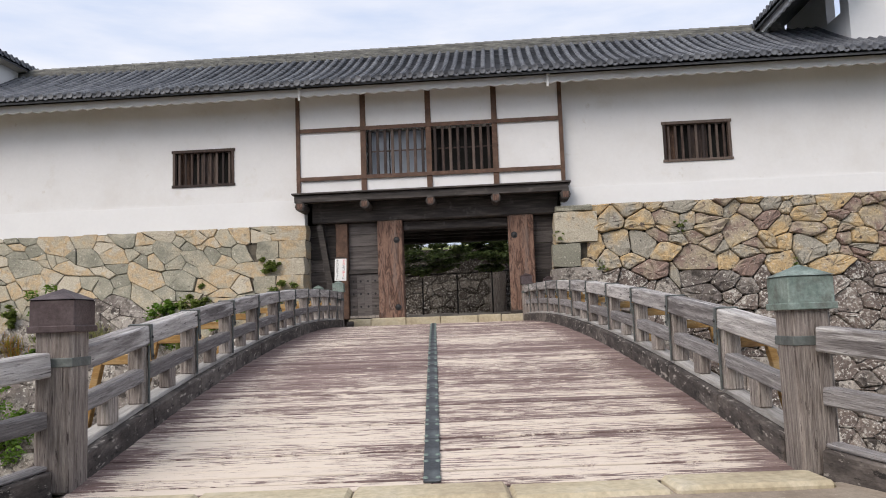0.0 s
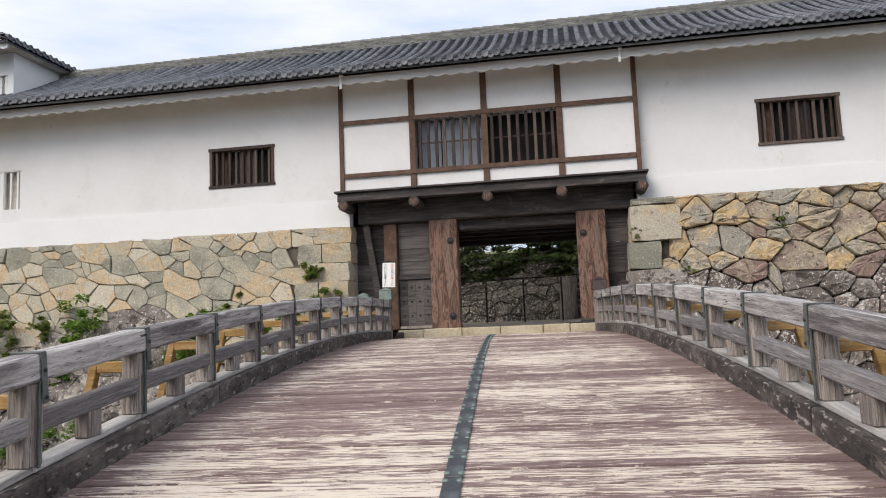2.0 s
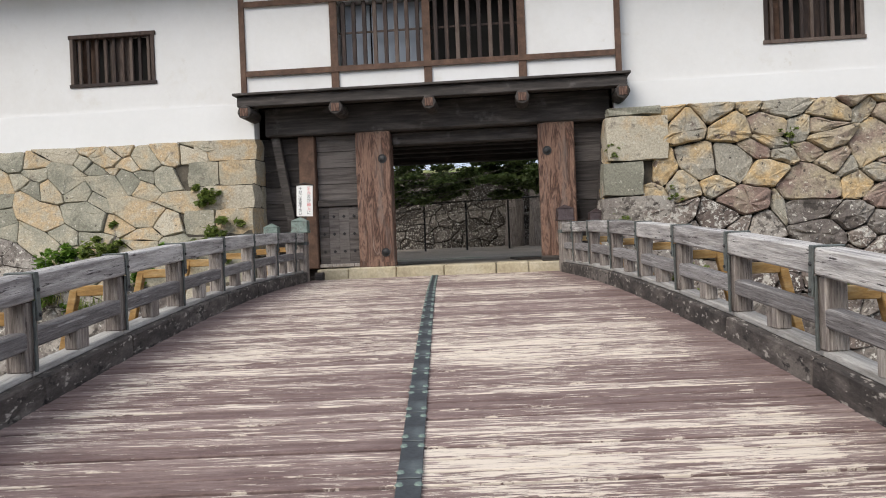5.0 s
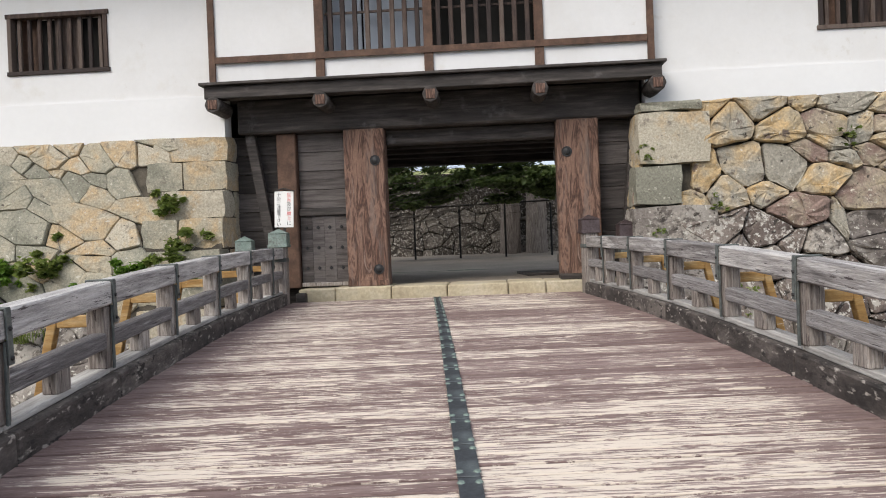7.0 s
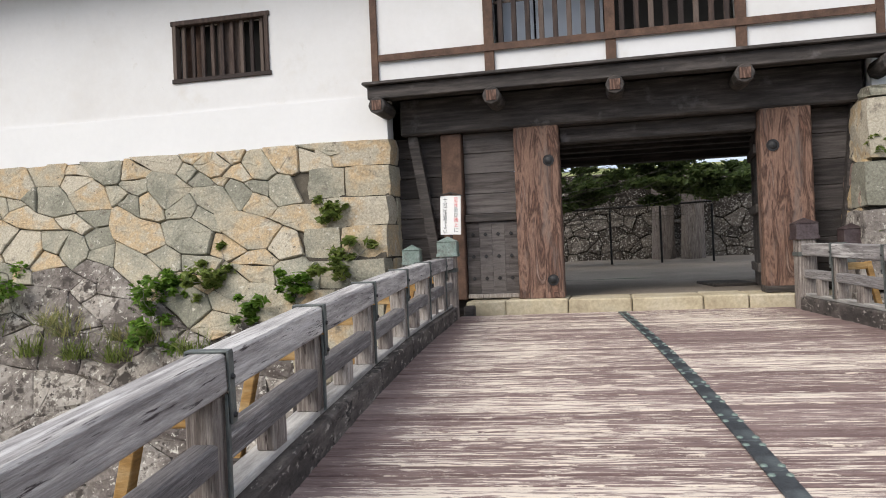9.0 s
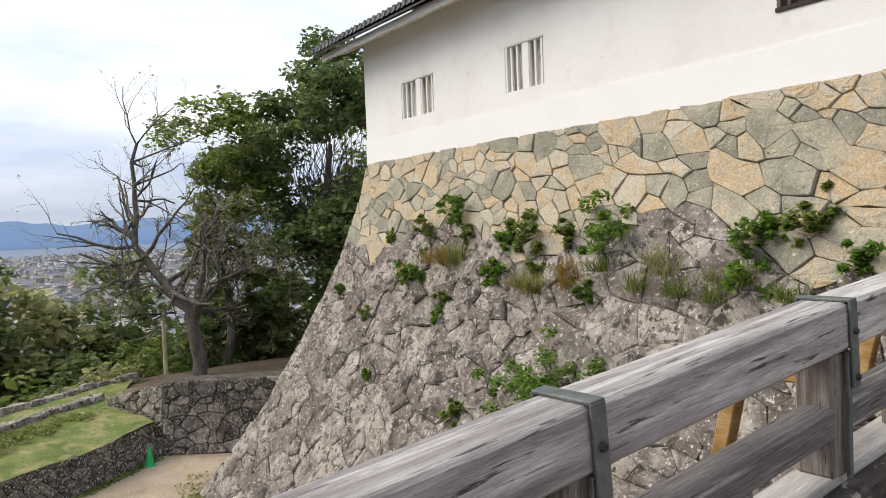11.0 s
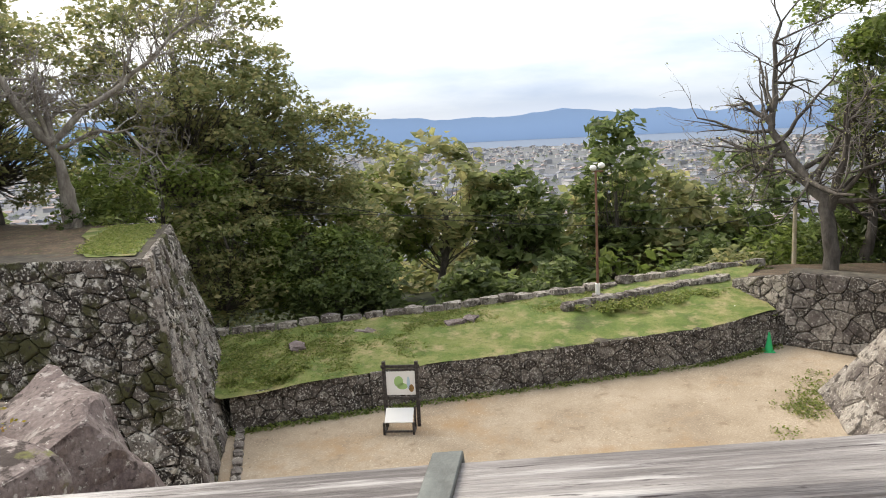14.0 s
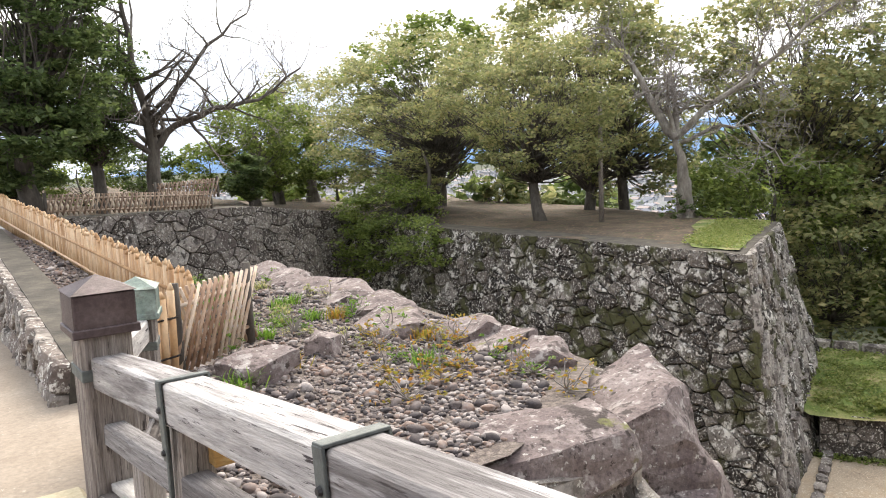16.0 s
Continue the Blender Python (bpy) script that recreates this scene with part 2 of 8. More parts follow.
def wear_lanes(m):
    """Pale bare wood where feet have rubbed the planks, thinning out towards the rail (local -x)."""
    n, l = m.node_tree.nodes, m.node_tree.links
    b = n["Principled BSDF"]
    old = b.inputs["Base Color"].links[0].from_socket
    mp = [q for q in n if q.bl_idname == "ShaderNodeMapping"][0]
    tc = [q for q in n if q.bl_idname == "ShaderNodeTexCoord"][0]
    st = n.new("ShaderNodeVectorMath")
    st.operation, st.inputs[1].default_value = "MULTIPLY", (1.25, 2.3, 1)
    l.new(mp.outputs["Vector"], st.inputs[0])
    tex = n.new("ShaderNodeTexNoise")
    tex.inputs["Scale"].default_value, tex.inputs["Detail"].default_value, tex.inputs["Roughness"].default_value = 2.1, 10, 0.74
    l.new(st.outputs[0], tex.inputs["Vector"])
    sep = n.new("ShaderNodeSeparateXYZ")
    l.new(tc.outputs["Object"], sep.inputs[0])
    edge_ = n.new("ShaderNodeMapRange")
    edge_.interpolation_type = "SMOOTHSTEP"
    edge_.inputs["From Min"].default_value, edge_.inputs["From Max"].default_value = -1.16, -0.72
    edge_.inputs["To Min"].default_value, edge_.inputs["To Max"].default_value = -0.12, 0.0
    l.new(sep.outputs["X"], edge_.inputs["Value"])
    add = n.new("ShaderNodeMath")
    l.new(tex.outputs["Fac"], add.inputs[0])
    l.new(edge_.outputs["Result"], add.inputs[1])
    # a broad patchiness from plank to plank along the bridge
    rnd = n.new("ShaderNodeObjectInfo")
    k = n.new("ShaderNodeMath")
    k.operation, k.inputs[1].default_value, k.inputs[2].default_value = "MULTIPLY_ADD", 0.10, -0.05
    l.new(rnd.outputs["Random"], k.inputs[0])
    add2 = n.new("ShaderNodeMath")
    l.new(add.outputs[0], add2.inputs[0])
    l.new(k.outputs[0], add2.inputs[1])
    pos = n.new("ShaderNodeNewGeometry")
    drift = n.new("ShaderNodeTexNoise")
    drift.inputs["Scale"].default_value, drift.inputs["Detail"].default_value = 0.55, 3
    l.new(pos.outputs["Position"], drift.inputs["Vector"])
    k2 = n.new("ShaderNodeMath")
    k2.operation, k2.inputs[1].default_value, k2.inputs[2].default_value = "MULTIPLY_ADD", 0.30, -0.15
    l.new(drift.outputs["Fac"], k2.inputs[0])
    sep2 = n.new("ShaderNodeSeparateXYZ")
    l.new(pos.outputs["Position"], sep2.inputs[0])
    start_ = n.new("ShaderNodeMapRange")
    start_.inputs["From Min"].default_value, start_.inputs["From Max"].default_value = 4.8, 9.0
    start_.inputs["To Min"].default_value, start_.inputs["To Max"].default_value = 0.055, -0.02
    l.new(sep2.outputs["Y"], start_.inputs["Value"])
    for extra_ in (k2.outputs[0], start_.outputs["Result"]):
        more = n.new("ShaderNodeMath")
        l.new(add2.outputs[0], more.inputs[0])
        l.new(extra_, more.inputs[1])
        add2 = more
    cut_ = n.new("ShaderNodeMapRange")
    cut_.inputs["From Min"].default_value, cut_.inputs["From Max"].default_value = 0.502, 0.527
    l.new(add2.outputs[0], cut_.inputs["Value"])
    mx = n.new("ShaderNodeMixRGB")
    mx.inputs["Color2"].default_value = (0.66, 0.575, 0.49, 1)
    l.new(cut_.outputs["Result"], mx.inputs["Fac"])
    l.new(old, mx.inputs["Color1"])
    l.new(mx.outputs["Color"], b.inputs["Base Color"])


wear_lanes(DECK)
IRON = material("dark_iron", [(0.02, 0.02, 0.021), (0.05, 0.05, 0.052)], 8, 0.55, 0.2, metal=0.6)
STRAP = material("grey_green_strap", [(0.055, 0.06, 0.06), (0.105, 0.118, 0.115), (0.17, 0.19, 0.18)], 6, 0.6, 0.2, metal=0.35)
STRIP = material("tarnished_strip", [(0.035, 0.038, 0.044), (0.065, 0.072, 0.080), (0.14, 0.165, 0.17)], 4, 0.5, 0.2, metal=0.5)
COPPER_GREEN = material("green_copper", [(0.09, 0.125, 0.11), (0.18, 0.235, 0.21), (0.28, 0.34, 0.31)], 5, 0.6, 0.2, metal=0.3, spots=[(5, 0.64, (0.09, 0.07, 0.06), 0.1)])
COPPER_BROWN = material("brown_copper", [(0.040, 0.027, 0.028), (0.075, 0.054, 0.056), (0.12, 0.095, 0.096)], 5, 0.5, 0.2, metal=0.4)
YELLOW = material("yellow_brace_wood", [(0.16, 0.085, 0.03), (0.33, 0.19, 0.06), (0.46, 0.33, 0.17)], 3, 0.75, 0.3, None, (1, 1, 4), fine=20, spots=[(5, 0.68, (0.78, 0.74, 0.64), 0.04)])
TILE = material("grey_roof_tile", [(0.050, 0.055, 0.066), (0.095, 0.102, 0.118), (0.165, 0.174, 0.19)], 2.2, 0.62, 0.3, 30, vary="object", local=False, fine=12, vary_amount=0.1)
TILE_DARK = material("dark_roof_tile", [(0.035, 0.037, 0.04), (0.07, 0.073, 0.078), (0.12, 0.125, 0.13)], 6, 0.7, 0.3, 30, local=False, fine=12)
RIDGE = material("mossy_ridge_tile", [(0.07, 0.072, 0.068), (0.15, 0.15, 0.14), (0.25, 0.25, 0.22)], 3, 0.8, 0.5, 20, local=False, fine=12, stretch=(1, 1, 5))


def stone_pair(name, colors, **kw):
    return {k: material(name + "_" + k, colors, vary=k, **kw) for k in ("object", "island")}


LICHEN = (0.60, 0.58, 0.53)
STONE_TAN = stone_pair("tan_wall_stone", [(0.22, 0.215, 0.17), (0.28, 0.27, 0.215), (0.34, 0.315, 0.245), (0.38, 0.335, 0.25), (0.44, 0.33, 0.20), (0.42, 0.38, 0.30)], scale=1.5, rough=0.92, bump=1.0, bump_scale=14, fine=30, vary_amount=0.27, local=False, grain_=0.45,
                       spots=[(4, 0.66, (0.15, 0.13, 0.105), 0.06), (14, 0.64, (0.52, 0.49, 0.42), 0.03), (11, 0.66, (0.10, 0.085, 0.07), 0.025)])
STONE_LOW = stone_pair("lichened_grey_stone", [(0.085, 0.070, 0.064), (0.135, 0.115, 0.105), (0.21, 0.185, 0.165), (0.32, 0.29, 0.255)], scale=1.6, rough=0.94, bump=1.0, bump_scale=9, fine=26, vary_amount=0.2, local=False, grain_=0.5,
                       spots=[(1.1, 0.58, (0.38, 0.355, 0.32), 0.10), (6, 0.555, (0.125, 0.108, 0.095), 0.03), (13, 0.605, (0.52, 0.50, 0.45), 0.025), (3.2, 0.59, (0.050, 0.042, 0.037), 0.03), (8, 0.63, (0.05, 0.042, 0.036), 0.02)])
STONE_GOLD = stone_pair("golden_wall_stone", [(0.22, 0.155, 0.13), (0.30, 0.25, 0.19), (0.36, 0.30, 0.205), (0.45, 0.32, 0.165), (0.40, 0.325, 0.22), (0.29, 0.27, 0.225)], scale=1.5, rough=0.92, bump=1.0, bump_scale=10, fine=26, vary_amount=0.30, local=False, grain_=0.45,
                        spots=[(4, 0.63, (0.12, 0.09, 0.075), 0.04), (14, 0.63, (0.54, 0.50, 0.42), 0.03), (9, 0.64, (0.06, 0.05, 0.042), 0.025)])
STONE_BROWN = stone_pair("dark_lichened_stone", [(0.09, 0.07, 0.062), (0.15, 0.12, 0.105), (0.23, 0.195, 0.17)], scale=1.5, rough=0.94, bump=1.0, bump_scale=16, fine=22, vary_amount=0.18, local=False,
                         grain_=0.45, spots=[(5, 0.58, (0.42, 0.395, 0.355), 0.03), (16, 0.58, (0.54, 0.52, 0.48), 0.03), (7, 0.62, (0.035, 0.03, 0.026), 0.025)])
STONE_MOSS = stone_pair("mossy_dark_stone", [(0.022, 0.018, 0.015), (0.045, 0.037, 0.031), (0.085, 0.073, 0.062), (0.22, 0.20, 0.18)], scale=2.2, rough=0.95, bump=1.0, bump_scale=16, fine=22, vary_amount=0.22, local=False,
                        grain_=0.45, spots=[(3.6, 0.565, (0.54, 0.52, 0.475), 0.03), (14, 0.58, (0.60, 0.58, 0.54), 0.02), (0.9, 0.53, (0.055, 0.055, 0.020), 0.05), (6.5, 0.585, (0.028, 0.023, 0.020), 0.02)])
STONE_FIELD = stone_pair("dark_field_stone", [(0.040, 0.032, 0.027), (0.085, 0.071, 0.061), (0.16, 0.140, 0.122)], scale=1.8, rough=0.95, bump=0.9, bump_scale=16, fine=22, vary_amount=0.22, local=False, grain_=0.45,
                         spots=[(7, 0.61, (0.36, 0.34, 0.30), 0.03), (18, 0.58, (0.48, 0.46, 0.42), 0.03), (9, 0.60, (0.03, 0.026, 0.023), 0.02)])
BOULDER = material("purple_grey_boulder", [(0.095, 0.070, 0.070), (0.165, 0.130, 0.125), (0.27, 0.23, 0.22)], 2.2, 0.94, 1.0, 7, local=False, fine=24, grain_=0.5, spots=[(5, 0.60, (0.33, 0.30, 0.285), 0.04), (16, 0.63, (0.46, 0.44, 0.41), 0.025), (3.2, 0.60, (0.05, 0.038, 0.035), 0.03), (9, 0.61, (0.06, 0.046, 0.042), 0.02), (2.1, 0.66, (0.14, 0.14, 0.05), 0.03)])
PEBBLE = stone_pair("mixed_pebble", [(0.050, 0.042, 0.044), (0.105, 0.085, 0.082), (0.17, 0.140, 0.132), (0.20, 0.13, 0.10), (0.32, 0.285, 0.27)], scale=3, rough=0.85, bump=0.3, fine=30, vary_amount=0.35, local=False)
JOINT_TAN = material("tan_joint_earth", [(0.03, 0.026, 0.02), (0.06, 0.052, 0.04), (0.11, 0.095, 0.072)], 3, 0.95, 0.5, 20, local=False)
MORTAR = material("dark_joint_earth", [(0.03, 0.026, 0.021), (0.065, 0.057, 0.045), (0.12, 0.105, 0.08)], 3, 0.95, 0.5, 20, local=False)
BED = material("dark_pebble_ground", [(0.045, 0.036, 0.032), (0.13, 0.105, 0.092), (0.24, 0.20, 0.175)], 18, 0.95, 1.0, 30, local=False, fine=60, grain_=0.5)
SILL = material("sandstone_sill", [(0.34, 0.28, 0.19), (0.46, 0.40, 0.28), (0.52, 0.47, 0.37)], 1.6, 0.9, 0.5, 18, local=False, fine=20)
SAND = material("sandy_path", [(0.26, 0.205, 0.15), (0.35, 0.285, 0.21), (0.42, 0.35, 0.27)], 0.5, 0.95, 0.5, 30, local=False, fine=22, grain_=0.4, spots=[(0.35, 0.62, (0.34, 0.23, 0.13), 0.08), (1.6, 0.62, (0.26, 0.20, 0.14), 0.06), (22, 0.62, (0.62, 0.54, 0.42), 0.03), (7, 0.68, (0.13, 0.10, 0.065), 0.02)])
APPROACH = material("trodden_grey_sand", [(0.22, 0.18, 0.14), (0.29, 0.24, 0.19), (0.34, 0.29, 0.235)], 0.6, 0.95, 0.4, 30, local=False, fine=24, grain_=0.25, spots=[(1.4, 0.64, (0.19, 0.15, 0.115), 0.08), (30, 0.66, (0.45, 0.40, 0.33), 0.03)])
YARD = material("yard_earth", [(0.20, 0.17, 0.14), (0.29, 0.25, 0.21)], 0.8, 0.95, 0.4, 30, local=False, fine=22)
GRASS = material("short_grass", [(0.06, 0.085, 0.02), (0.105, 0.155, 0.03), (0.19, 0.21, 0.065), (0.33, 0.28, 0.14)], 0.7, 0.95, 0.9, 40, local=False, fine=30, grain_=0.4, spots=[(1.3, 0.60, (0.36, 0.29, 0.16), 0.10), (5, 0.62, (0.07, 0.12, 0.02), 0.08)])
EARTH = material("leaf_litter_earth", [(0.045, 0.032, 0.020), (0.085, 0.060, 0.040), (0.15, 0.11, 0.075)], 1.2, 0.95, 0.6, 25, local=False, fine=26, grain_=0.4, spots=[(9, 0.60, (0.22, 0.15, 0.09), 0.03), (2.2, 0.62, (0.06, 0.08, 0.025), 0.06)])
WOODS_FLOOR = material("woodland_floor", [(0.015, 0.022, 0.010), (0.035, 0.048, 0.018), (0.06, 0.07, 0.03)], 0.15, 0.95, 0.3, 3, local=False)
BARK = material("grey_bark", [(0.045, 0.038, 0.032), (0.10, 0.088, 0.076), (0.18, 0.16, 0.14)], 4, 0.95, 0.9, 14, (1, 1, 0.35), fine=18, local=False)
BARK_PALE = material("pale_lichened_bark", [(0.12, 0.10, 0.085), (0.24, 0.215, 0.185), (0.42, 0.40, 0.35)], 4, 0.95, 0.9, 14, (1, 1, 0.4), fine=18, local=False)
BAMBOO = material("tan_bamboo", [(0.36, 0.20, 0.09), (0.50, 0.31, 0.16), (0.60, 0.43, 0.27)], 3, 0.55, 0.15, None, (1, 1, 0.6), vary="object", fine=16, vary_amount=0.25, local=False)
BAMBOO_OLD = material("grey_bamboo", [(0.18, 0.12, 0.085), (0.28, 0.20, 0.145), (0.37, 0.29, 0.22)], 3, 0.7, 0.2, None, (1, 1, 0.6), vary="object", fine=16, vary_amount=0.25, local=False)
BAMBOO_PALE = material("pale_split_bamboo", [(0.24, 0.14, 0.085), (0.42, 0.29, 0.20), (0.58, 0.47, 0.37)], 3, 0.6, 0.2, None, (1, 1, 0.6), vary="object", fine=16, vary_amount=0.28, local=False)
ROPE = plain("black_rope", (0.02, 0.015, 0.012), 0.9)
WHITE = plain("white_sign_board", (0.82, 0.82, 0.80), 0.5)
INK = plain("black_ink", (0.03, 0.03, 0.035), 0.6)
RED_INK = plain("red_ink", (0.72, 0.12, 0.12), 0.6)
# near-black that stands in for the shade of rooms behind windows
DARK = plain("room_shade", (0.012, 0.011, 0.010), 0.95)
SCREEN = plain("pale_window_screen", (0.30, 0.34, 0.40), 0.35)


def leaf_material(name, colors):
    return material(name, colors, 0.35, 0.5, 0, local=False, fine=3, vary="island", vary_amount=0.22, transl=0.6)


LEAF_GREEN = leaf_material("green_leaf", [(0.098, 0.137, 0.033), (0.176, 0.240, 0.058), (0.286, 0.338, 0.098)])
LEAF_DARK = leaf_material("dark_leaf", [(0.060, 0.090, 0.032), (0.105, 0.155, 0.052), (0.18, 0.235, 0.085)])
LEAF_MID = leaf_material("mid_green_leaf", [(0.085, 0.120, 0.042), (0.150, 0.205, 0.070), (0.245, 0.295, 0.110)])
LEAF_OLIVE = leaf_material("olive_autumn_leaf", [(0.185, 0.215, 0.090), (0.29, 0.315, 0.140), (0.44, 0.40, 0.19)])
LEAF_FRESH = leaf_material("fresh_vine_leaf", [(0.075, 0.15, 0.022), (0.13, 0.25, 0.035), (0.22, 0.34, 0.065)])
LEAF_LAWN = leaf_material("lawn_blade", [(0.15, 0.20, 0.05), (0.24, 0.30, 0.08), (0.36, 0.36, 0.14)])
LEAF_YELLOW = leaf_material("yellow_weed_leaf", [(0.20, 0.19, 0.03), (0.34, 0.27, 0.05), (0.42, 0.20, 0.05)])
TWIG = material("grey_twig", [(0.17, 0.15, 0.14), (0.30, 0.275, 0.255)], 3, 0.95, 0, local=False)

# ---- building helpers ----
def mesh_of(bm, mat, smooth=False):
    me = bpy.data.meshes.new("mesh")
    bmesh.ops.recalc_face_normals(bm, faces=bm.faces)
    bm.to_mesh(me)
    bm.free()
    for m in mat if isinstance(mat, (list, tuple)) else [mat]:
        me.materials.append(m)
    if smooth:
        me.shade_smooth()
    return me


def data_mesh(verts, faces, mat, smooth=False):
    me = bpy.data.meshes.new("mesh")
    me.from_pydata([tuple(v) for v in verts], [], faces)
    me.materials.append(mat)
    if smooth:
        me.shade_smooth()
    me.update()
    return me


def part(name, shape, mat, parent=None, label="", smooth=False, m=None):
    """A bmesh or a mesh as one object, under its thing or part."""
    me = shape if isinstance(shape, bpy.types.Mesh) else mesh_of(shape, mat, smooth)
    ob = new(name, me)
    if parent is not None:
        ob.parent = parent
    if m is not None:
        ob.matrix_basis = m
    if label:
        tagged(ob, label)
    return ob


def thing(name, label, category, m=None, group="", kind="", shape=None, mat=None, smooth=False):
    ob = new(name, None if shape is None else shape if isinstance(shape, bpy.types.Mesh) else mesh_of(shape, mat, smooth))
    if m is not None:
        ob.matrix_basis = m
    return tagged(ob, label, category, group, kind)


def box(size, centre=(0, 0, 0), bevel=0.01, m=None, bm=None):
    own = bm is None
    b = bmesh.new()
    bmesh.ops.create_cube(b, size=1.0)
    bmesh.ops.scale(b, vec=size, verts=b.verts)
    if bevel:
        bmesh.ops.bevel(b, geom=b.edges[:], offset=min(bevel, min(size) * 0.3), segments=1, affect="EDGES")
    bmesh.ops.translate(b, vec=centre, verts=b.verts)
    if m is not None:
        b.transform(m)
    if own:
        return b
    tmp = bpy.data.meshes.new("tmp")
    b.to_mesh(tmp)
    b.free()
    bm.from_mesh(tmp)
    bpy.data.meshes.remove(tmp)
    return bm


def span(x0, x1, y0, y1, z0, z1, bevel=0.01, bm=None):
    return box((x1 - x0, y1 - y0, z1 - z0), ((x0 + x1) / 2, (y0 + y1) / 2, (z0 + z1) / 2), bevel, None, bm)


def rod(a, b, r0, r1=None, seg=8, bm=None, ends=True):
    a, b = Vector(a), Vector(b)
    r1 = r0 if r1 is None else r1
    bm = bmesh.new() if bm is None else bm
    axis = (b - a).normalized()
    side = axis.orthogonal().normalized()
    up = axis.cross(side)
    rings = []
    for p, r in ((a, r0), (b, r1)):
        rings.append([bm.verts.new(p + (side * math.cos(2 * math.pi * k / seg) + up * math.sin(2 * math.pi * k / seg)) * r) for k in range(seg)])
    for k in range(seg):
        bm.faces.new((rings[0][k], rings[0][(k + 1) % seg], rings[1][(k + 1) % seg], rings[1][k]))
    if ends:
        bm.faces.new(rings[0][::-1])
        bm.faces.new(rings[1])
    return bm


def tube(points, radii, seg=7, verts=None, faces=None):
    """A tapered tube through points, appended to lists of verts and faces."""
    base = len(verts)
    for i, p in enumerate(points):
        p = Vector(p)
        d = (Vector(points[min(i + 1, len(points) - 1)]) - Vector(points[max(i - 1, 0)])).normalized()
        s = d.cross(Vector((0.31, 0.77, 0.55))).normalized()
        u = d.cross(s)
        for k in range(seg):
            a = 2 * math.pi * k / seg
            verts.append(p + (s * math.cos(a) + u * math.sin(a)) * radii[i])
    for i in range(len(points) - 1):
        for k in range(seg):
            a, b = base + i * seg + k, base + i * seg + (k + 1) % seg
            faces.append((a, b, b + seg, a + seg))


# ---- stones: cells of a plane cut up like a wall, each one a rounded block ----
def warped(u, v, w, h):
    """Shifts a corner by a smooth random field, so that no two stones share a shape; the wall's edges stay."""
    q = noise.noise_vector(Vector((u * 1.5, v * 1.5, w))) * 0.30 + noise.noise_vector(Vector((u * 4.0, v * 4.0, h))) * 0.11
    fu, fv = min(1.0, u / 0.6, (w - u) / 0.6), min(1.0, v / 0.5, (h - v) / 0.5)
    return (u + q.x * max(0, fu), v + q.y * 0.8 * max(0, fv))


def cut_cells(seeds, w, h, turn=0.0, ratio=1.0):
    """The cells round the seeds; stones come out ratio times longer along the direction turn (degrees)."""
    c, s_ = math.cos(radians(turn)), math.sin(radians(turn))
    fwd = np.array([[c / ratio, s_ / ratio], [-s_, c]])
    inv = np.linalg.inv(fwd)
    pts = np.array([q[:2] for q in seeds]) @ fwd.T
    wt = np.array([q[2] for q in seeds]) ** 2 * 0.16
    frame_ = [tuple(fwd @ np.array(p)) for p in ((0, 0), (w, 0), (w, h), (0, h))]
    cells = []
    for i, s in enumerate(pts):
        poly = frame_
        d = ((pts - s) ** 2).sum(1)
        for j in np.argsort(d)[1:30]:
            q = pts[j]
            t = 0.5 + (wt[i] - wt[j]) / (2 * d[j] + 1e-9)
            mx, my, nx, ny = s[0] + (q[0] - s[0]) * t, s[1] + (q[1] - s[1]) * t, q[0] - s[0], q[1] - s[1]
            res = []
            for k in range(len(poly)):
                a, b = poly[k - 1], poly[k]
                da, db = (a[0] - mx) * nx + (a[1] - my) * ny, (b[0] - mx) * nx + (b[1] - my) * ny
                if (da <= 0) != (db <= 0):
                    f = da / (da - db)
                    res.append((a[0] + (b[0] - a[0]) * f, a[1] + (b[1] - a[1]) * f))
                if db <= 0:
                    res.append(b)
            poly = res
            if not poly:
                break
        cells.append([warped(*(inv @ np.array(p)), w, h) for p in poly])
    return cells


def stone_seeds(w, h, sw, sh, rng, turn=0.0, ratio=1.0, first=(), grade=None):
    """Seeds thrown at random, each with a room of its own, so that great and small stones mix."""
    c, s_ = math.cos(radians(turn)), math.sin(radians(turn))
    size = math.sqrt(sw * sh)
    cell = size * 2.8
    kept, grid = [], {}
    target = int(w * h / (sw * sh) * 45)
    for n in range(target):
        if n < len(first):
            u, v, r = first[n][0], first[n][1], first[n][2]
        else:
            u, v = rng.uniform(0, w), rng.uniform(0, h)
            r = size * rng.choice((1.35, 1.15, 1.0, 0.9, 0.75, 0.5)) * (1.0 if n < target * 0.6 else 0.62)
            r *= grade(u, v) if grade else 1.0
        a, b = (u * c + v * s_) / ratio, -u * s_ + v * c
        key = (int(a // cell), int(b // cell))
        near_ = [q for i in (-1, 0, 1) for j in (-1, 0, 1) for q in grid.get((key[0] + i, key[1] + j), ())]
        if n >= len(first) and any(math.hypot(a - q[0], b - q[1]) < (r + q[2]) * 0.5 for q in near_):
            continue
        grid.setdefault(key, []).append((a, b, r))
        kept.append((u, v, r))
    return kept


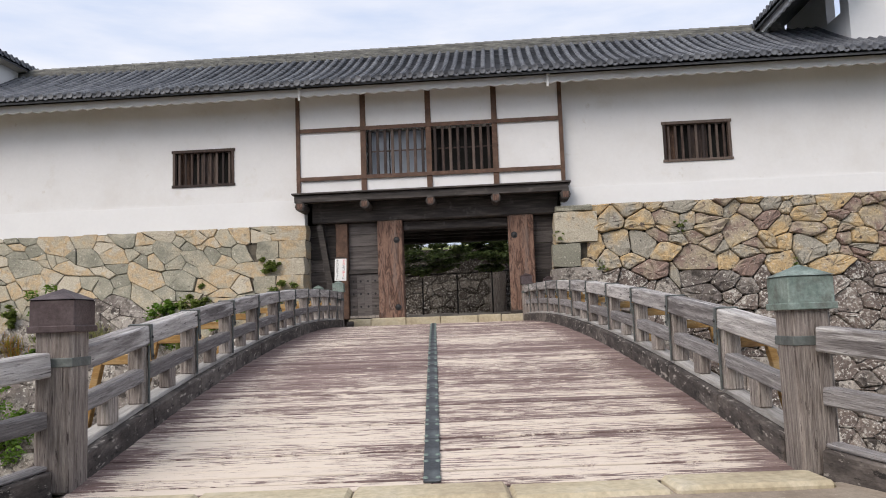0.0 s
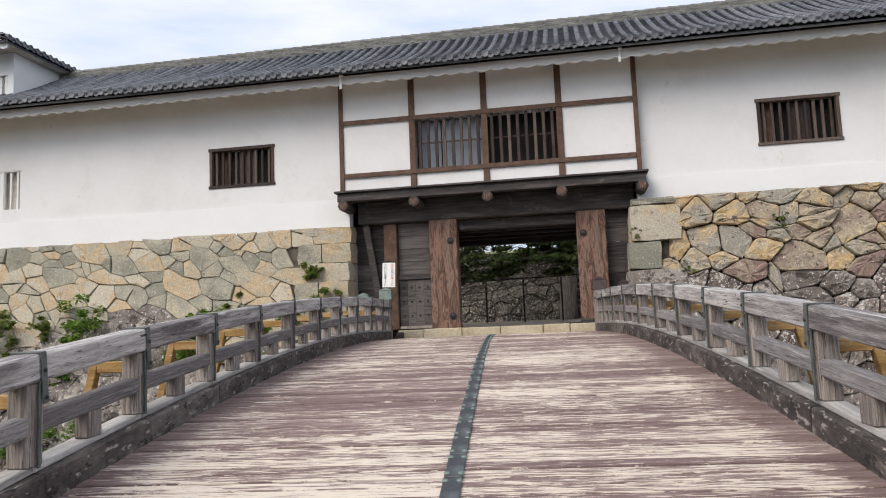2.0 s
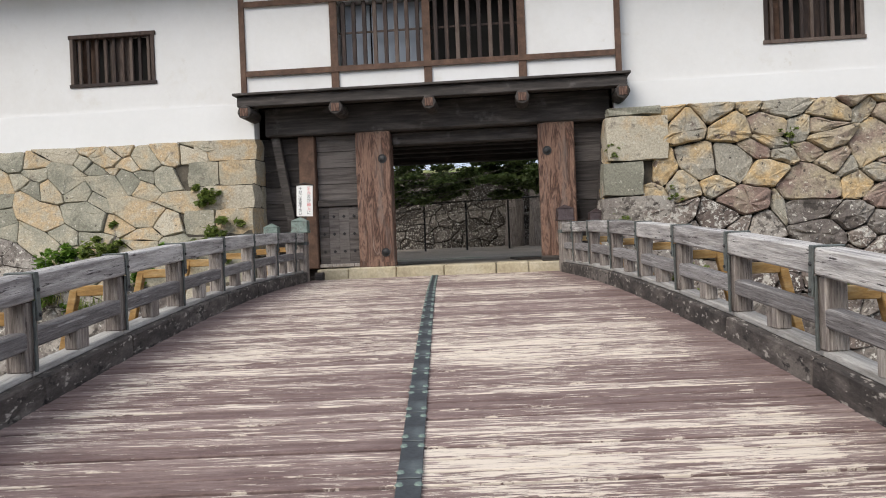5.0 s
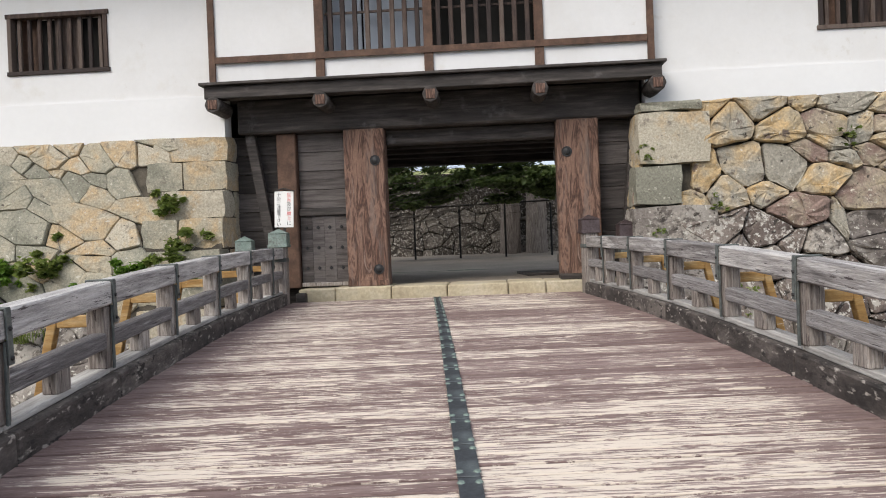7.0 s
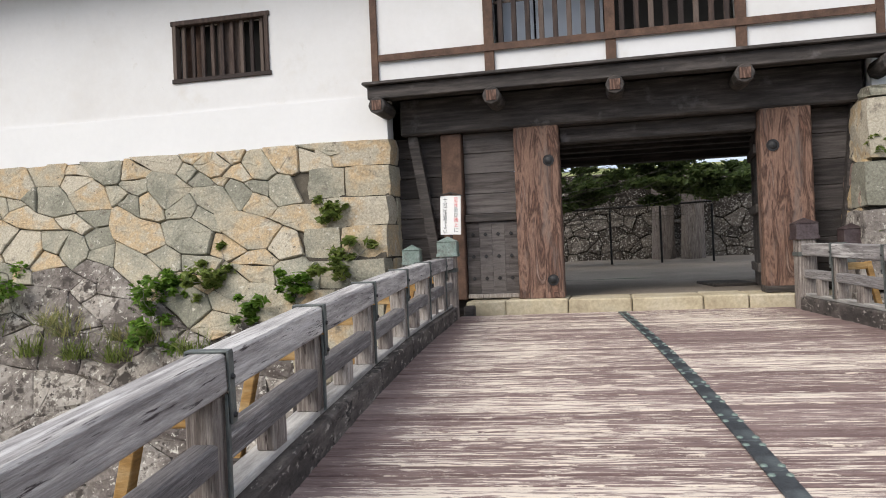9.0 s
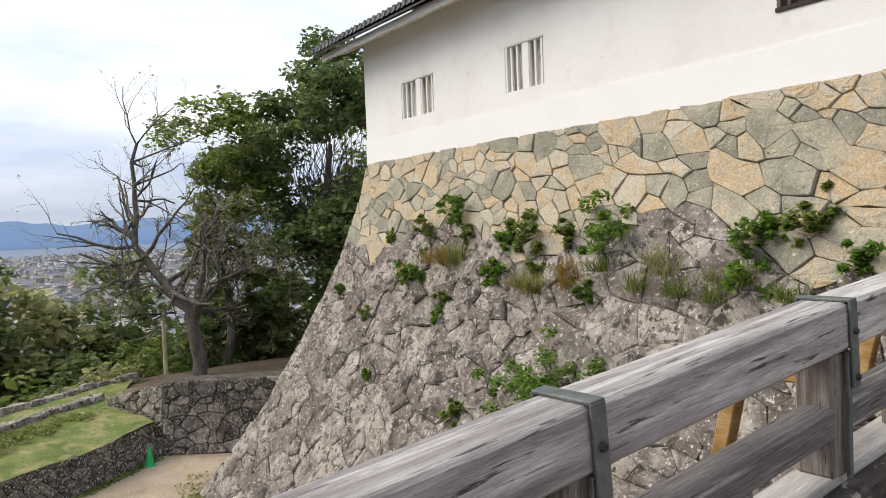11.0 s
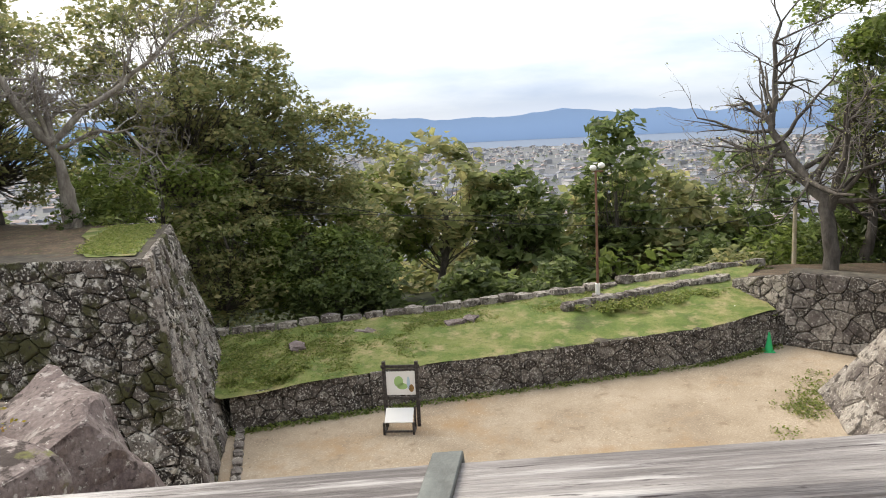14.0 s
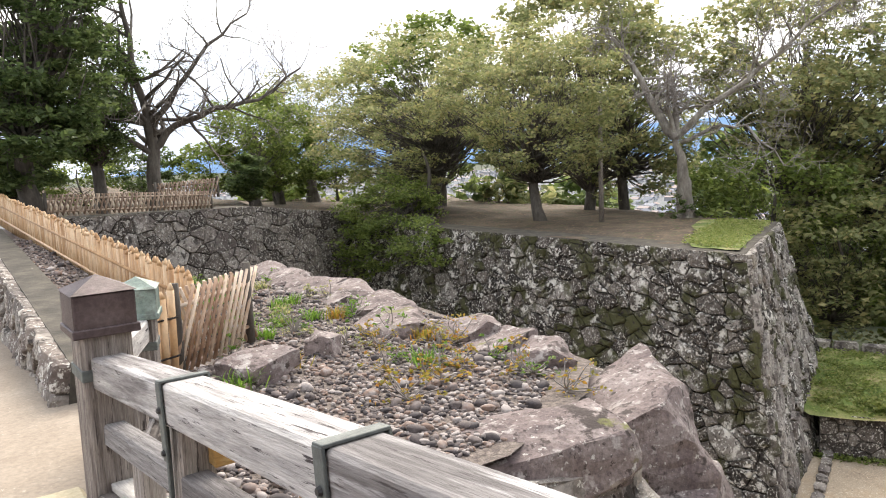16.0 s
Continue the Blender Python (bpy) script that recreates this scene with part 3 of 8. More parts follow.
def stone_shape(poly, place, rng, joint, bulge, cut=0.2, tilt=0.25, worn=0.028):
    """Verts and faces of one stone: place(u, v, d) puts it on its wall, d metres proud."""
    cx, cy = sum(p[0] for p in poly) / len(poly), sum(p[1] for p in poly) / len(poly)
    pts = []
    n = len(poly)
    for k in range(n):
        a, p, b = poly[k - 1], poly[k], poly[(k + 1) % n]
        for q in (a, b):
            pts.append((p[0] + (q[0] - p[0]) * cut, p[1] + (q[1] - p[1]) * cut))
        ln = math.hypot(b[0] - p[0], b[1] - p[1])
        if ln > 0.16:
            f = rng.uniform(0.35, 0.65)
            mx, my = p[0] + (b[0] - p[0]) * f, p[1] + (b[1] - p[1]) * f
            k_ = rng.uniform(-0.03, 0.035) * ln / (math.hypot(cx - mx, cy - my) + 1e-6)
            pts.append((mx + (cx - mx) * k_, my + (cy - my) * k_))
    size = max(math.hypot(p[0] - cx, p[1] - cy) for p in pts)
    if size < joint * 2.5:
        return None
    tu, tv = rng.uniform(-tilt, tilt), rng.uniform(-tilt, tilt)
    lift = rng.uniform(0.2, 1.0) * bulge
    rings = ((joint, -0.10), (joint, lift * 0.5), (joint + min(worn, size * 0.15), lift))
    verts, faces = [], []
    for inset, d in rings:
        for p in pts:
            r = math.hypot(p[0] - cx, p[1] - cy) or 1
            f = max(0.1, (r - inset) / r)
            du, dv = (p[0] - cx) * f, (p[1] - cy) * f
            dd = d if d < 0 else d + (du * tu + dv * tv) * 0.35 + rng.uniform(-0.3, 0.3) * bulge * 0.6
            verts.append(place(cx + du, cy + dv, dd))
    k = len(pts)
    for p in pts:
        f = rng.uniform(0.45, 0.62)
        du, dv = (p[0] - cx) * f, (p[1] - cy) * f
        verts.append(place(cx + du, cy + dv, lift * rng.uniform(0.9, 1.35) + (du * tu + dv * tv) * 0.35))
    for ring in range(3):
        for i in range(k):
            faces.append((ring * k + i, ring * k + (i + 1) % k, (ring + 1) * k + (i + 1) % k, (ring + 1) * k + i))
    verts.append(place(cx + rng.uniform(-0.2, 0.2) * size, cy + rng.uniform(-0.2, 0.2) * size, lift * rng.uniform(0.95, 1.3)))
    for i in range(k):
        faces.append((3 * k + i, 3 * k + (i + 1) % k, 4 * k))
    return verts, faces


def stone_wall(parent, place, w, h, sw, sh, choose, seed, joint=0.02, bulge=0.06, near=None, extra=(), cut=0.2, stuff_label="far stones of the wall", limit=300, turn=0.0, ratio=1.25, worn=0.028, coarse=None, grade=None):
    """Fits stones to a wall. choose(u, v, r) names a pair of materials; near(u, v) ranks them, the nearest become parts."""
    rng = random.Random(seed)
    seeds = stone_seeds(w, h, sw, sh, rng, turn, ratio, extra, grade)
    cells = []
    for c in cut_cells(seeds, w, h, turn, ratio):
        if len(c) < 3:
            continue
        u, v = sum(p[0] for p in c) / len(c), sum(p[1] for p in c) / len(c)
        cells.append((near(u, v) if near else 0.0, u, v, c))
    cells.sort(key=lambda q: q[0])
    rest = {}
    made = 0
    for rank, u, v, c in cells:
        j, g, wn = coarse(u, v) if coarse else (joint, bulge, worn)
        made_shape = stone_shape(c, place, rng, j, g, cut, 0.25, wn)
        if made_shape is None:
            continue
        pair = choose(u, v, rng.random())
        if pair is None:
            continue
        verts, faces = made_shape
        if near and made < limit:
            part("stone", data_mesh(verts, faces, pair["object"]), None, parent)
            made += 1
        else:
            vs, fs = rest.setdefault(pair["island"].name, (pair["island"], [], []))[1:]
            base = len(vs)
            vs.extend(verts)
            fs.extend(tuple(i + base for i in f) for f in faces)
    for mat, vs, fs in rest.values():
        ob = part("stones", data_mesh(vs, fs, mat), None, parent, stuff_label)
        ob["kind"] = "stuff"


def sheet(place, w, h, nu, nv, mat, back, sunk=-0.07):
    """A closed wall behind its stones: a front that follows place, and a back shifted by the vector back."""
    verts, faces = [], []
    for side in (0, 1):
        for j in range(nv + 1):
            for i in range(nu + 1):
                p = Vector(place(w * i / nu, h * j / nv, sunk))
                verts.append(p + Vector(back) if side else p)
    def at(i, j, s):
        return s * (nu + 1) * (nv + 1) + j * (nu + 1) + i
    for j in range(nv):
        for i in range(nu):
            faces.append((at(i, j, 0), at(i + 1, j, 0), at(i + 1, j + 1, 0), at(i, j + 1, 0)))
            faces.append((at(i, j + 1, 1), at(i + 1, j + 1, 1), at(i + 1, j, 1), at(i, j, 1)))
    for i in range(nu):
        faces.append((at(i, 0, 0), at(i, 0, 1), at(i + 1, 0, 1), at(i + 1, 0, 0)))
        faces.append((at(i, nv, 0), at(i + 1, nv, 0), at(i + 1, nv, 1), at(i, nv, 1)))
    for j in range(nv):
        faces.append((at(0, j, 0), at(0, j + 1, 0), at(0, j + 1, 1), at(0, j, 1)))
        faces.append((at(nu, j, 0), at(nu, j, 1), at(nu, j + 1, 1), at(nu, j + 1, 0)))
    return data_mesh(verts, faces, mat)

# ---- the gate building ----
FRONT = 20.0


def pierced(x0, x1, z0, z1, y0, y1, holes):
    """A wall along x from y0 to y1 with rectangular openings (x0, x1, z0, z1)."""
    xs = sorted({x0, x1, *[v for h in holes for v in h[:2]]})
    zs = sorted({z0, z1, *[v for h in holes for v in h[2:]]})
    bm = bmesh.new()
    for a, b in zip(xs, xs[1:]):
        for c, d in zip(zs, zs[1:]):
            if not any(h[0] <= (a + b) / 2 <= h[1] and h[2] <= (c + d) / 2 <= h[3] for h in holes):
                span(a, b, y0, y1, c, d, 0, bm)
    bmesh.ops.remove_doubles(bm, verts=bm.verts, dist=0.0005)
    return bm


def wall_piece(name, label, shape, mat):
    return thing(name, label, "wall", shape=shape, mat=mat, kind="structure")


LEFT_WINDOWS = [(-9.06, -7.29, 5.51, 6.47), (4.52, 6.30, 5.55, 6.55)]
SMALL_WINDOWS = [(-20.86, -19.10, 5.33, 6.40), (-16.02, -14.60, 5.30, 6.40)]
wall_piece("wall_west", "white plastered gallery wall above stone base", pierced(-23.1, -5.46, 4.95, 8.2, FRONT, FRONT + 0.3, LEFT_WINDOWS[:1] + SMALL_WINDOWS), PLASTER)
wall_piece("wall_west_base", "fresh white plaster band above stone base", span(-23.12, -5.30, FRONT - 0.025, FRONT + 0.3, 4.22, 4.95, 0), PLASTER_NEW)
wall_piece("wall_east", "white plastered gallery wall above stone base", pierced(1.86, 19.0, 4.95, 8.2, FRONT, FRONT + 0.3, LEFT_WINDOWS[1:]), PLASTER)
wall_piece("wall_east_base", "fresh white plaster band above stone base", span(1.72, 19.0, FRONT - 0.025, FRONT + 0.3, 4.36, 4.95, 0), PLASTER_NEW)
wall_piece("wall_end_west", "white plastered end wall of the gallery", span(-23.1, -22.8, FRONT + 0.3, 25.2, 4.22, 8.2, 0), PLASTER)
wall_piece("wall_end_east", "white plastered end wall of the gallery", span(18.7, 19.0, FRONT + 0.3, 25.2, 4.22, 8.2, 0), PLASTER)
wall_piece("wall_back", "rear wall of the gallery", pierced(-22.8, 18.7, 4.4, 8.2, 24.9, 25.2, []), PLASTER)
thing("floor_gallery", "dark timber floor inside the gallery", "floor", shape=span(-22.8, 18.7, FRONT + 0.31, 24.9, 4.86, 4.94, 0), mat=WOOD_BLACK, kind="structure")


def slat_window(hole, slats, shutter, mat, frame_mat, depth=0.16, name="window"):
    x0, x1, z0, z1 = hole
    root = thing(name, "barred gallery window with dark timber slats and shutter" if shutter else "plastered loophole window with white bars", "window", kind="structure")
    w = 0.07
    for a, b, c, d, nm in ((x0 - 0.03, x1 + 0.03, z1 - 0.03, z1 + 0.05, "window_head"), (x0 - 0.03, x1 + 0.03, z0 - 0.05, z0 + 0.02, "window_sill"), (x0, x0 + w, z0 + 0.02, z1 - 0.03, "window_jamb"), (x1 - w, x1, z0 + 0.02, z1 - 0.03, "window_jamb")):
        part(nm, span(a, b, FRONT - (0.035 if shutter else -0.012), FRONT + 0.12, c, d, 0.006), frame_mat, root)
    n = slats
    for k in range(n):
        x = x0 + w + (x1 - x0 - 2 * w) * (k + 0.5) / n
        part("slat", span(x - 0.032, x + 0.032, FRONT + 0.05, FRONT + 0.11, z0 + 0.02, z1 - 0.03, 0.008), mat, root)
    if shutter:
        xm = (x0 + x1) / 2 + 0.02
        part("shutter", span(xm - 0.15, xm + 0.28, FRONT + 0.14, FRONT + 0.17, z0, z1, 0.004), WOOD_SLAT, root, "sliding dark plank shutter")
        part("light_board", span(x0 + 0.08, x0 + 0.42, FRONT + 0.20, FRONT + 0.22, z0, z1, 0.004), WOOD_FRAME, root)
    else:
        xm = (x0 + x1) / 2
        part("mullion", span(xm - 0.12, xm + 0.12, FRONT + 0.03, FRONT + 0.14, z0 + 0.02, z1 - 0.03, 0.01), mat, root)
    # behind slats, a near-black sheet paints the unlit room; loopholes get plaster
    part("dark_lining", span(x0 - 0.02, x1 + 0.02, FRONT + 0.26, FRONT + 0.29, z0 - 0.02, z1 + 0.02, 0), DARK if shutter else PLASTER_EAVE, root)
    return root


slat_window(LEFT_WINDOWS[0], 9, True, WOOD_SLAT, WOOD_SLAT, name="window_1")
slat_window(LEFT_WINDOWS[1], 9, True, WOOD_SLAT, WOOD_SLAT, name="window_2")
slat_window(SMALL_WINDOWS[0], 6, False, PLASTER_NEW, PLASTER, name="window_3")
slat_window(SMALL_WINDOWS[1], 6, False, PLASTER_NEW, PLASTER, name="window_4")

# eave: soffit, scalloped fascia, brackets
EAVE_Y, EAVE_Z = 19.08, 7.60


def scalloped(x0, x1, y, z0, z1, pitch, thick, dip=0.05):
    bm = bmesh.new()
    n = int((x1 - x0) / pitch * 8)
    cols = []
    for i in range(n + 1):
        x = x0 + (x1 - x0) * i / n
        z = z0 + dip * (1 - abs(math.sin(math.pi * (x - x0) / pitch)))
        cols.append([bm.verts.new(p) for p in ((x, y, z), (x, y, z1), (x, y + thick, z1), (x, y + thick, z))])
    for a, b in zip(cols, cols[1:]):
        for k in range(4):
            bm.faces.new((a[k], a[(k + 1) % 4], b[(k + 1) % 4], b[k]))
    bm.faces.new(cols[0][::-1])
    bm.faces.new(cols[-1])
    return bm


thing("trim_eave_fascia", "scalloped white plaster fascia under the tiled eave", "fascia", shape=scalloped(-24.2, 19.5, EAVE_Y, EAVE_Z - 0.02, EAVE_Z + 0.20, 0.36, 0.07), mat=PLASTER, kind="structure")
bm = bmesh.new()
vs = [bm.verts.new(p) for p in ((-24.2, EAVE_Y + 0.071, EAVE_Z + 0.10), (19.5, EAVE_Y + 0.071, EAVE_Z + 0.10), (19.5, FRONT - 0.002, EAVE_Z + 0.34), (-24.2, FRONT - 0.002, EAVE_Z + 0.34),
                                (-24.2, EAVE_Y + 0.071, EAVE_Z + 0.20), (19.5, EAVE_Y + 0.071, EAVE_Z + 0.20), (19.5, FRONT - 0.002, EAVE_Z + 0.60), (-24.2, FRONT - 0.002, EAVE_Z + 0.60))]
for f in ((0, 1, 2, 3), (4, 5, 6, 7), (0, 1, 5, 4), (2, 3, 7, 6), (0, 3, 7, 4), (1, 2, 6, 5)):
    bm.faces.new([vs[k] for k in f])
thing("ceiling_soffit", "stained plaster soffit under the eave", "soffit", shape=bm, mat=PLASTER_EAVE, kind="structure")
for bx in (-5.15, 1.45):
    br = thing("eave_bracket", "small pale metal bracket hanging at the eave", "bracket", pose(bx, EAVE_Y - 0.05, EAVE_Z + 0.05), group="eave brackets")
    part("plate", box((0.06, 0.03, 0.32), (0, 0, -0.02), 0.005), PLASTER_NEW, br)
    part("hook", box((0.10, 0.05, 0.04), (0.02, -0.02, 0.14), 0.005), PLASTER_NEW, br)

# roof: rows of round tiles over pans, one part per row
RIDGE_Y, RIDGE_Z, ROOF_Y, ROOF_Z = 22.6, 9.86, 18.78, 7.88
PITCH = 0.272


def roof_row(length, rise, tiles, sag=0.10):
    verts, faces = [], []
    def prof(t):
        return Vector((0, length * t, rise * t - sag * math.sin(math.pi * t)))
    r = 0.078
    for k in range(tiles):
        t0, t1 = k / tiles, (k + 1) / tiles
        a, b = prof(t0), prof(t1)
        d = (b - a).normalized()
        up = Vector((1, 0, 0)).cross(d)
        base = len(verts)
        for p, rr in ((a, r), (b, r * 0.90)):
            for s in range(7):
                ang = math.pi * s / 6
                verts.append(p + Vector((math.cos(ang) * rr, 0, 0)) + up * (math.sin(ang) * rr * 1.05 + 0.015))
        for s in range(6):
            faces.append((base + s, base + s + 1, base + 8 + s, base + 7 + s))
        faces.append(tuple(base + s for s in range(6, -1, -1)))
        base = len(verts)
        h = PITCH / 2
        for p, lift in ((a, 0.030), (b, 0.0)):
            for x, z in ((-h, 0.03), (-h * 0.55, 0.0), (h * 0.0, -0.012), (h * 0.55, 0.0), (h, 0.03)):
                verts.append(p + Vector((x + h, 0, 0)) + up * (z + lift))
        for s in range(4):
            faces.append((base + s, base + s + 1, base + 6 + s, base + 5 + s))
        faces.append(tuple(base + s for s in (4, 3, 2, 1, 0)))
    # round end tile and the lip of the pan
    base = len(verts)
    for y in (-0.035, 0.01):
        for s in range(10):
            ang = 2 * math.pi * s / 10
            verts.append(Vector((math.cos(ang) * 0.084, y, 0.03 + math.sin(ang) * 0.084)))
    for s in range(10):
        faces.append((base + s, base + (s + 1) % 10, base + 10 + (s + 1) % 10, base + 10 + s))
    verts.append(Vector((0, -0.022, 0.03)))
    for s in range(10):
        faces.append((base + s, base + 20, base + (s + 1) % 10))
    base = len(verts)
    h = PITCH / 2
    for z in (0.0, -0.07):
        for x, dz in ((0.06, 0.02), (h, -0.02), (PITCH - 0.06, 0.02)):
            verts.append(Vector((x, -0.012, z + dz + 0.01)))
    for s in range(2):
        faces.append((base + s, base + 3 + s, base + 4 + s, base + 1 + s))
    me = data_mesh(verts, faces, TILE)
    return me


def tiled_roof(name, label, x0, x1, y0, z0, y1, z1, tiles=15, m=None, hip=False):
    root = thing(name, label, "roof", m, kind="structure")
    n = int((x1 - x0) / PITCH)
    rng = random.Random(n)
    made = {}
    for k in range(n):
        x = x0 + (k + 0.5) * PITCH
        t = min(1.0, (x - x0) / (y1 - y0), (x1 - x) / (y1 - y0)) if hip else 1.0
        q = max(1, round(tiles * t))
        if q not in made:
            made[q] = roof_row((y1 - y0) * q / tiles, (z1 - z0) * q / tiles, q, 0.10 * q / tiles)
        part("tile_row", made[q], None, root, m=pose(x, y0 + rng.uniform(-0.008, 0.008), z0 + rng.uniform(-0.006, 0.006) + 0.03 * math.sin(k * 0.07)))
    bm = bmesh.new()
    h = (y1 - y0) if hip else 0.0
    q = [bm.verts.new(p) for p in ((x0, y0 + 0.05, z0 - 0.12), (x1, y0 + 0.05, z0 - 0.12), (x1 - h, y1, z1 - 0.16), (x0 + h, y1, z1 - 0.16), (x0, y0 + 0.05, z0 - 0.06), (x1, y0 + 0.05, z0 - 0.06), (x1 - h, y1, z1 - 0.13), (x0 + h, y1, z1 - 0.13))]
    for f in ((0, 3, 2, 1), (4, 5, 6, 7), (0, 1, 5, 4), (2, 3, 7, 6), (0, 4, 7, 3), (1, 2, 6, 5)):
        bm.faces.new([q[k] for k in f])
    part("roof_boards", bm, TILE_DARK, root)
    return root


tiled_roof("roof_gallery", "grey tiled roof of the gallery with round tile rows", -24.3, 19.4, ROOF_Y, ROOF_Z, RIDGE_Y, RIDGE_Z)
tiled_roof("roof_gallery_back", "rear slope of the grey tiled gallery roof", -19.4, 24.3, -26.42, ROOF_Z, -RIDGE_Y, RIDGE_Z, 6, pose(0, 0, 0, 0, 0, 180))


def ridge(x0, x1, y, z, layers=4, name="roof_ridge"):
    root = thing(name, "stacked grey ridge tiles with moss", "ridge", kind="structure")
    rng = random.Random(3)
    for k in range(layers):
        bm = bmesh.new()
        x = x0
        while x < x1:
            e = min(x1, x + rng.uniform(0.28, 0.36))
            span(x, e - 0.008, y - 0.16 + 0.012 * k, y + 0.16 - 0.012 * k, z + 0.058 * k + rng.uniform(-0.005, 0.005), z + 0.058 * k + 0.05, 0, bm)
            x = e
        part("ridge_course", bm, RIDGE, root)
    v, f = [], []
    n = int((x1 - x0) / 0.3)
    for k in range(n):
        tube([(x0 + 0.3 * k, y, z + 0.058 * layers + 0.02), (x0 + 0.3 * k + 0.3, y, z + 0.058 * layers + 0.012)], [0.10, 0.09], 8, v, f)
    part("ridge_cap", data_mesh(v, f, RIDGE), None, root)
    return root


ridge(-24.2, 8.9, RIDGE_Y, RIDGE_Z - 0.06)
# the upper storeys at both ends
UP_W = [(-20.1, -18.5, 8.62, 9.38)]
wall_piece("wall_tower_west", "white plastered upper storey of the west tower", pierced(-21.3, -17.2, 8.1, 10.03, 20.9, 21.15, UP_W), PLASTER_NEW)
wall_piece("wall_tower_west_step", "white plastered upper storey of the west tower", pierced(-17.2, -15.4, 8.1, 10.03, 20.55, 20.9, [(-16.85, -15.6, 8.62, 9.38)]), PLASTER_NEW)
wall_piece("wall_tower_west_side", "white plastered side wall of the west tower", span(-21.3, -21.05, 21.15, 25.2, 8.1, 10.03, 0), PLASTER_NEW)
wall_piece("wall_tower_west_inner", "white plastered side wall of the west tower", span(-15.65, -15.4, 20.9, 25.2, 8.1, 10.03, 0), PLASTER_NEW)
for wx0, wx1, wy in ((-20.1, -18.5, 20.9), (-16.85, -15.6, 20.55)):
    win = thing("window_tower", "plastered tower window with white bars", "window", kind="structure")
    n = 7
    for k in range(n):
        x = wx0 + (wx1 - wx0) * (k + 0.5) / n
        part("bar", span(x - 0.05, x + 0.05, wy + 0.05, wy + 0.15, 8.62, 9.38, 0.01), PLASTER_NEW, win)
    part("dark_lining", span(wx0, wx1, wy + 0.2, wy + 0.22, 8.62, 9.38, 0), PLASTER_EAVE, win)
tiled_roof("roof_tower_west", "grey tiled hipped roof of the west tower", -22.3, -15.0, 19.75, 10.15, 22.55, 11.55, 10, hip=True)
tiled_roof("roof_tower_west_side", "side slope of the west tower's grey tiled roof", 19.75, 25.35, 15.0, 10.15, 17.8, 11.55, 10, pose(0, 0, 0, 0, 0, 90), hip=True)
thing("trim_tower_west_fascia", "white plaster fascia of the west tower eave", "fascia", shape=scalloped(-22.2, -15.1, 19.9, 9.88, 10.07, 0.36, 0.07), mat=PLASTER, kind="structure")
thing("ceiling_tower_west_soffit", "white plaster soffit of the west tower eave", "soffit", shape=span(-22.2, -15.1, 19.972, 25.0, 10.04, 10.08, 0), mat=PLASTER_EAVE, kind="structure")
wall_piece("wall_tower_east", "white plastered upper storey of the east tower", pierced(9.9, 18.5, 8.6, 13.0, 20.6, 20.85, []), PLASTER_NEW)
wall_piece("wall_tower_east_side", "white plastered side wall of the east tower", pierced(0, 4.0, 8.6, 13.0, -0.25, 0.0, [(0.25, 1.1, 9.75, 10.6)]), PLASTER)
side = bpy.data.objects["wall_tower_east_side"]
side.matrix_basis = pose(9.9, 20.85, 0, 0, 0, 90)
tiled_roof("roof_tower_east", "grey tiled skirt roof of the east tower", -27.0, -19.2, 7.95, 10.0, 9.9, 11.1, 6, pose(0, 0, 0, 0, 0, -90))
thing("trim_tower_east_fascia", "scalloped white fascia of the east tower eave", "fascia", shape=scalloped(-27.0, -19.2, 8.15, 9.74, 9.95, 0.36, 0.07), mat=PLASTER, kind="structure").matrix_basis = pose(0, 0, 0, 0, 0, -90)

# ---- the jettied bay above the gate ----
BAY_Y = 19.80
bay = thing("wall_bay", "white plaster bay with brown timber frame above the gate", "wall", kind="structure")
part("plaster_panel", pierced(-5.40, 1.80, 5.03, 7.95, BAY_Y, 20.25, [(-3.54, 0.0, 5.52, 6.80)]), PLASTER, bay)
for x in (-5.40, -3.58, -1.78, 0.02, 1.80):
    lo = 5.05
    w = 0.075 if x not in (-5.40, 1.80) else 0.055
    part("frame_post", span(x - w, x + w, BAY_Y - 0.045, BAY_Y - 0.003, lo, 7.92, 0.006), WOOD_FRAME, bay)
for z, a, b in ((6.82, -5.34, 1.74), (5.47, -5.34, 1.74)):
    part("frame_rail", span(a, b, BAY_Y - 0.062, BAY_Y - 0.046, z - 0.055, z + 0.055, 0.004), WOOD_FRAME, bay)
for x0, x1 in ((-3.50, -1.85), (-1.71, -0.05)):
    win = thing("window_bay", "wide barred bay window with brown timber slats", "window", kind="structure")
    n = 8
    for k in range(n):
        x = x0 + (x1 - x0) * (k + 0.5) / n
        part("slat", span(x - 0.038, x + 0.038, BAY_Y + 0.0, BAY_Y + 0.07, 5.525, 6.765, 0.008), WOOD_SLAT, win)
    part("slat_rail", span(x0, x1, BAY_Y + 0.075, BAY_Y + 0.10, 6.16, 6.20, 0.004), WOOD_SLAT, win)
    # black sheet in place of the shade inside the bay
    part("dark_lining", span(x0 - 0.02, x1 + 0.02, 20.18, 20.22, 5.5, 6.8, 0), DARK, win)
    if x0 < -3:
        for k in range(3):
            a = x0 + 0.10 + k * 0.52
            part("screen", span(a, a + 0.49, 20.05, 20.07, 5.53, 6.76, 0.003), SCREEN, win, "pale screen behind the slats")
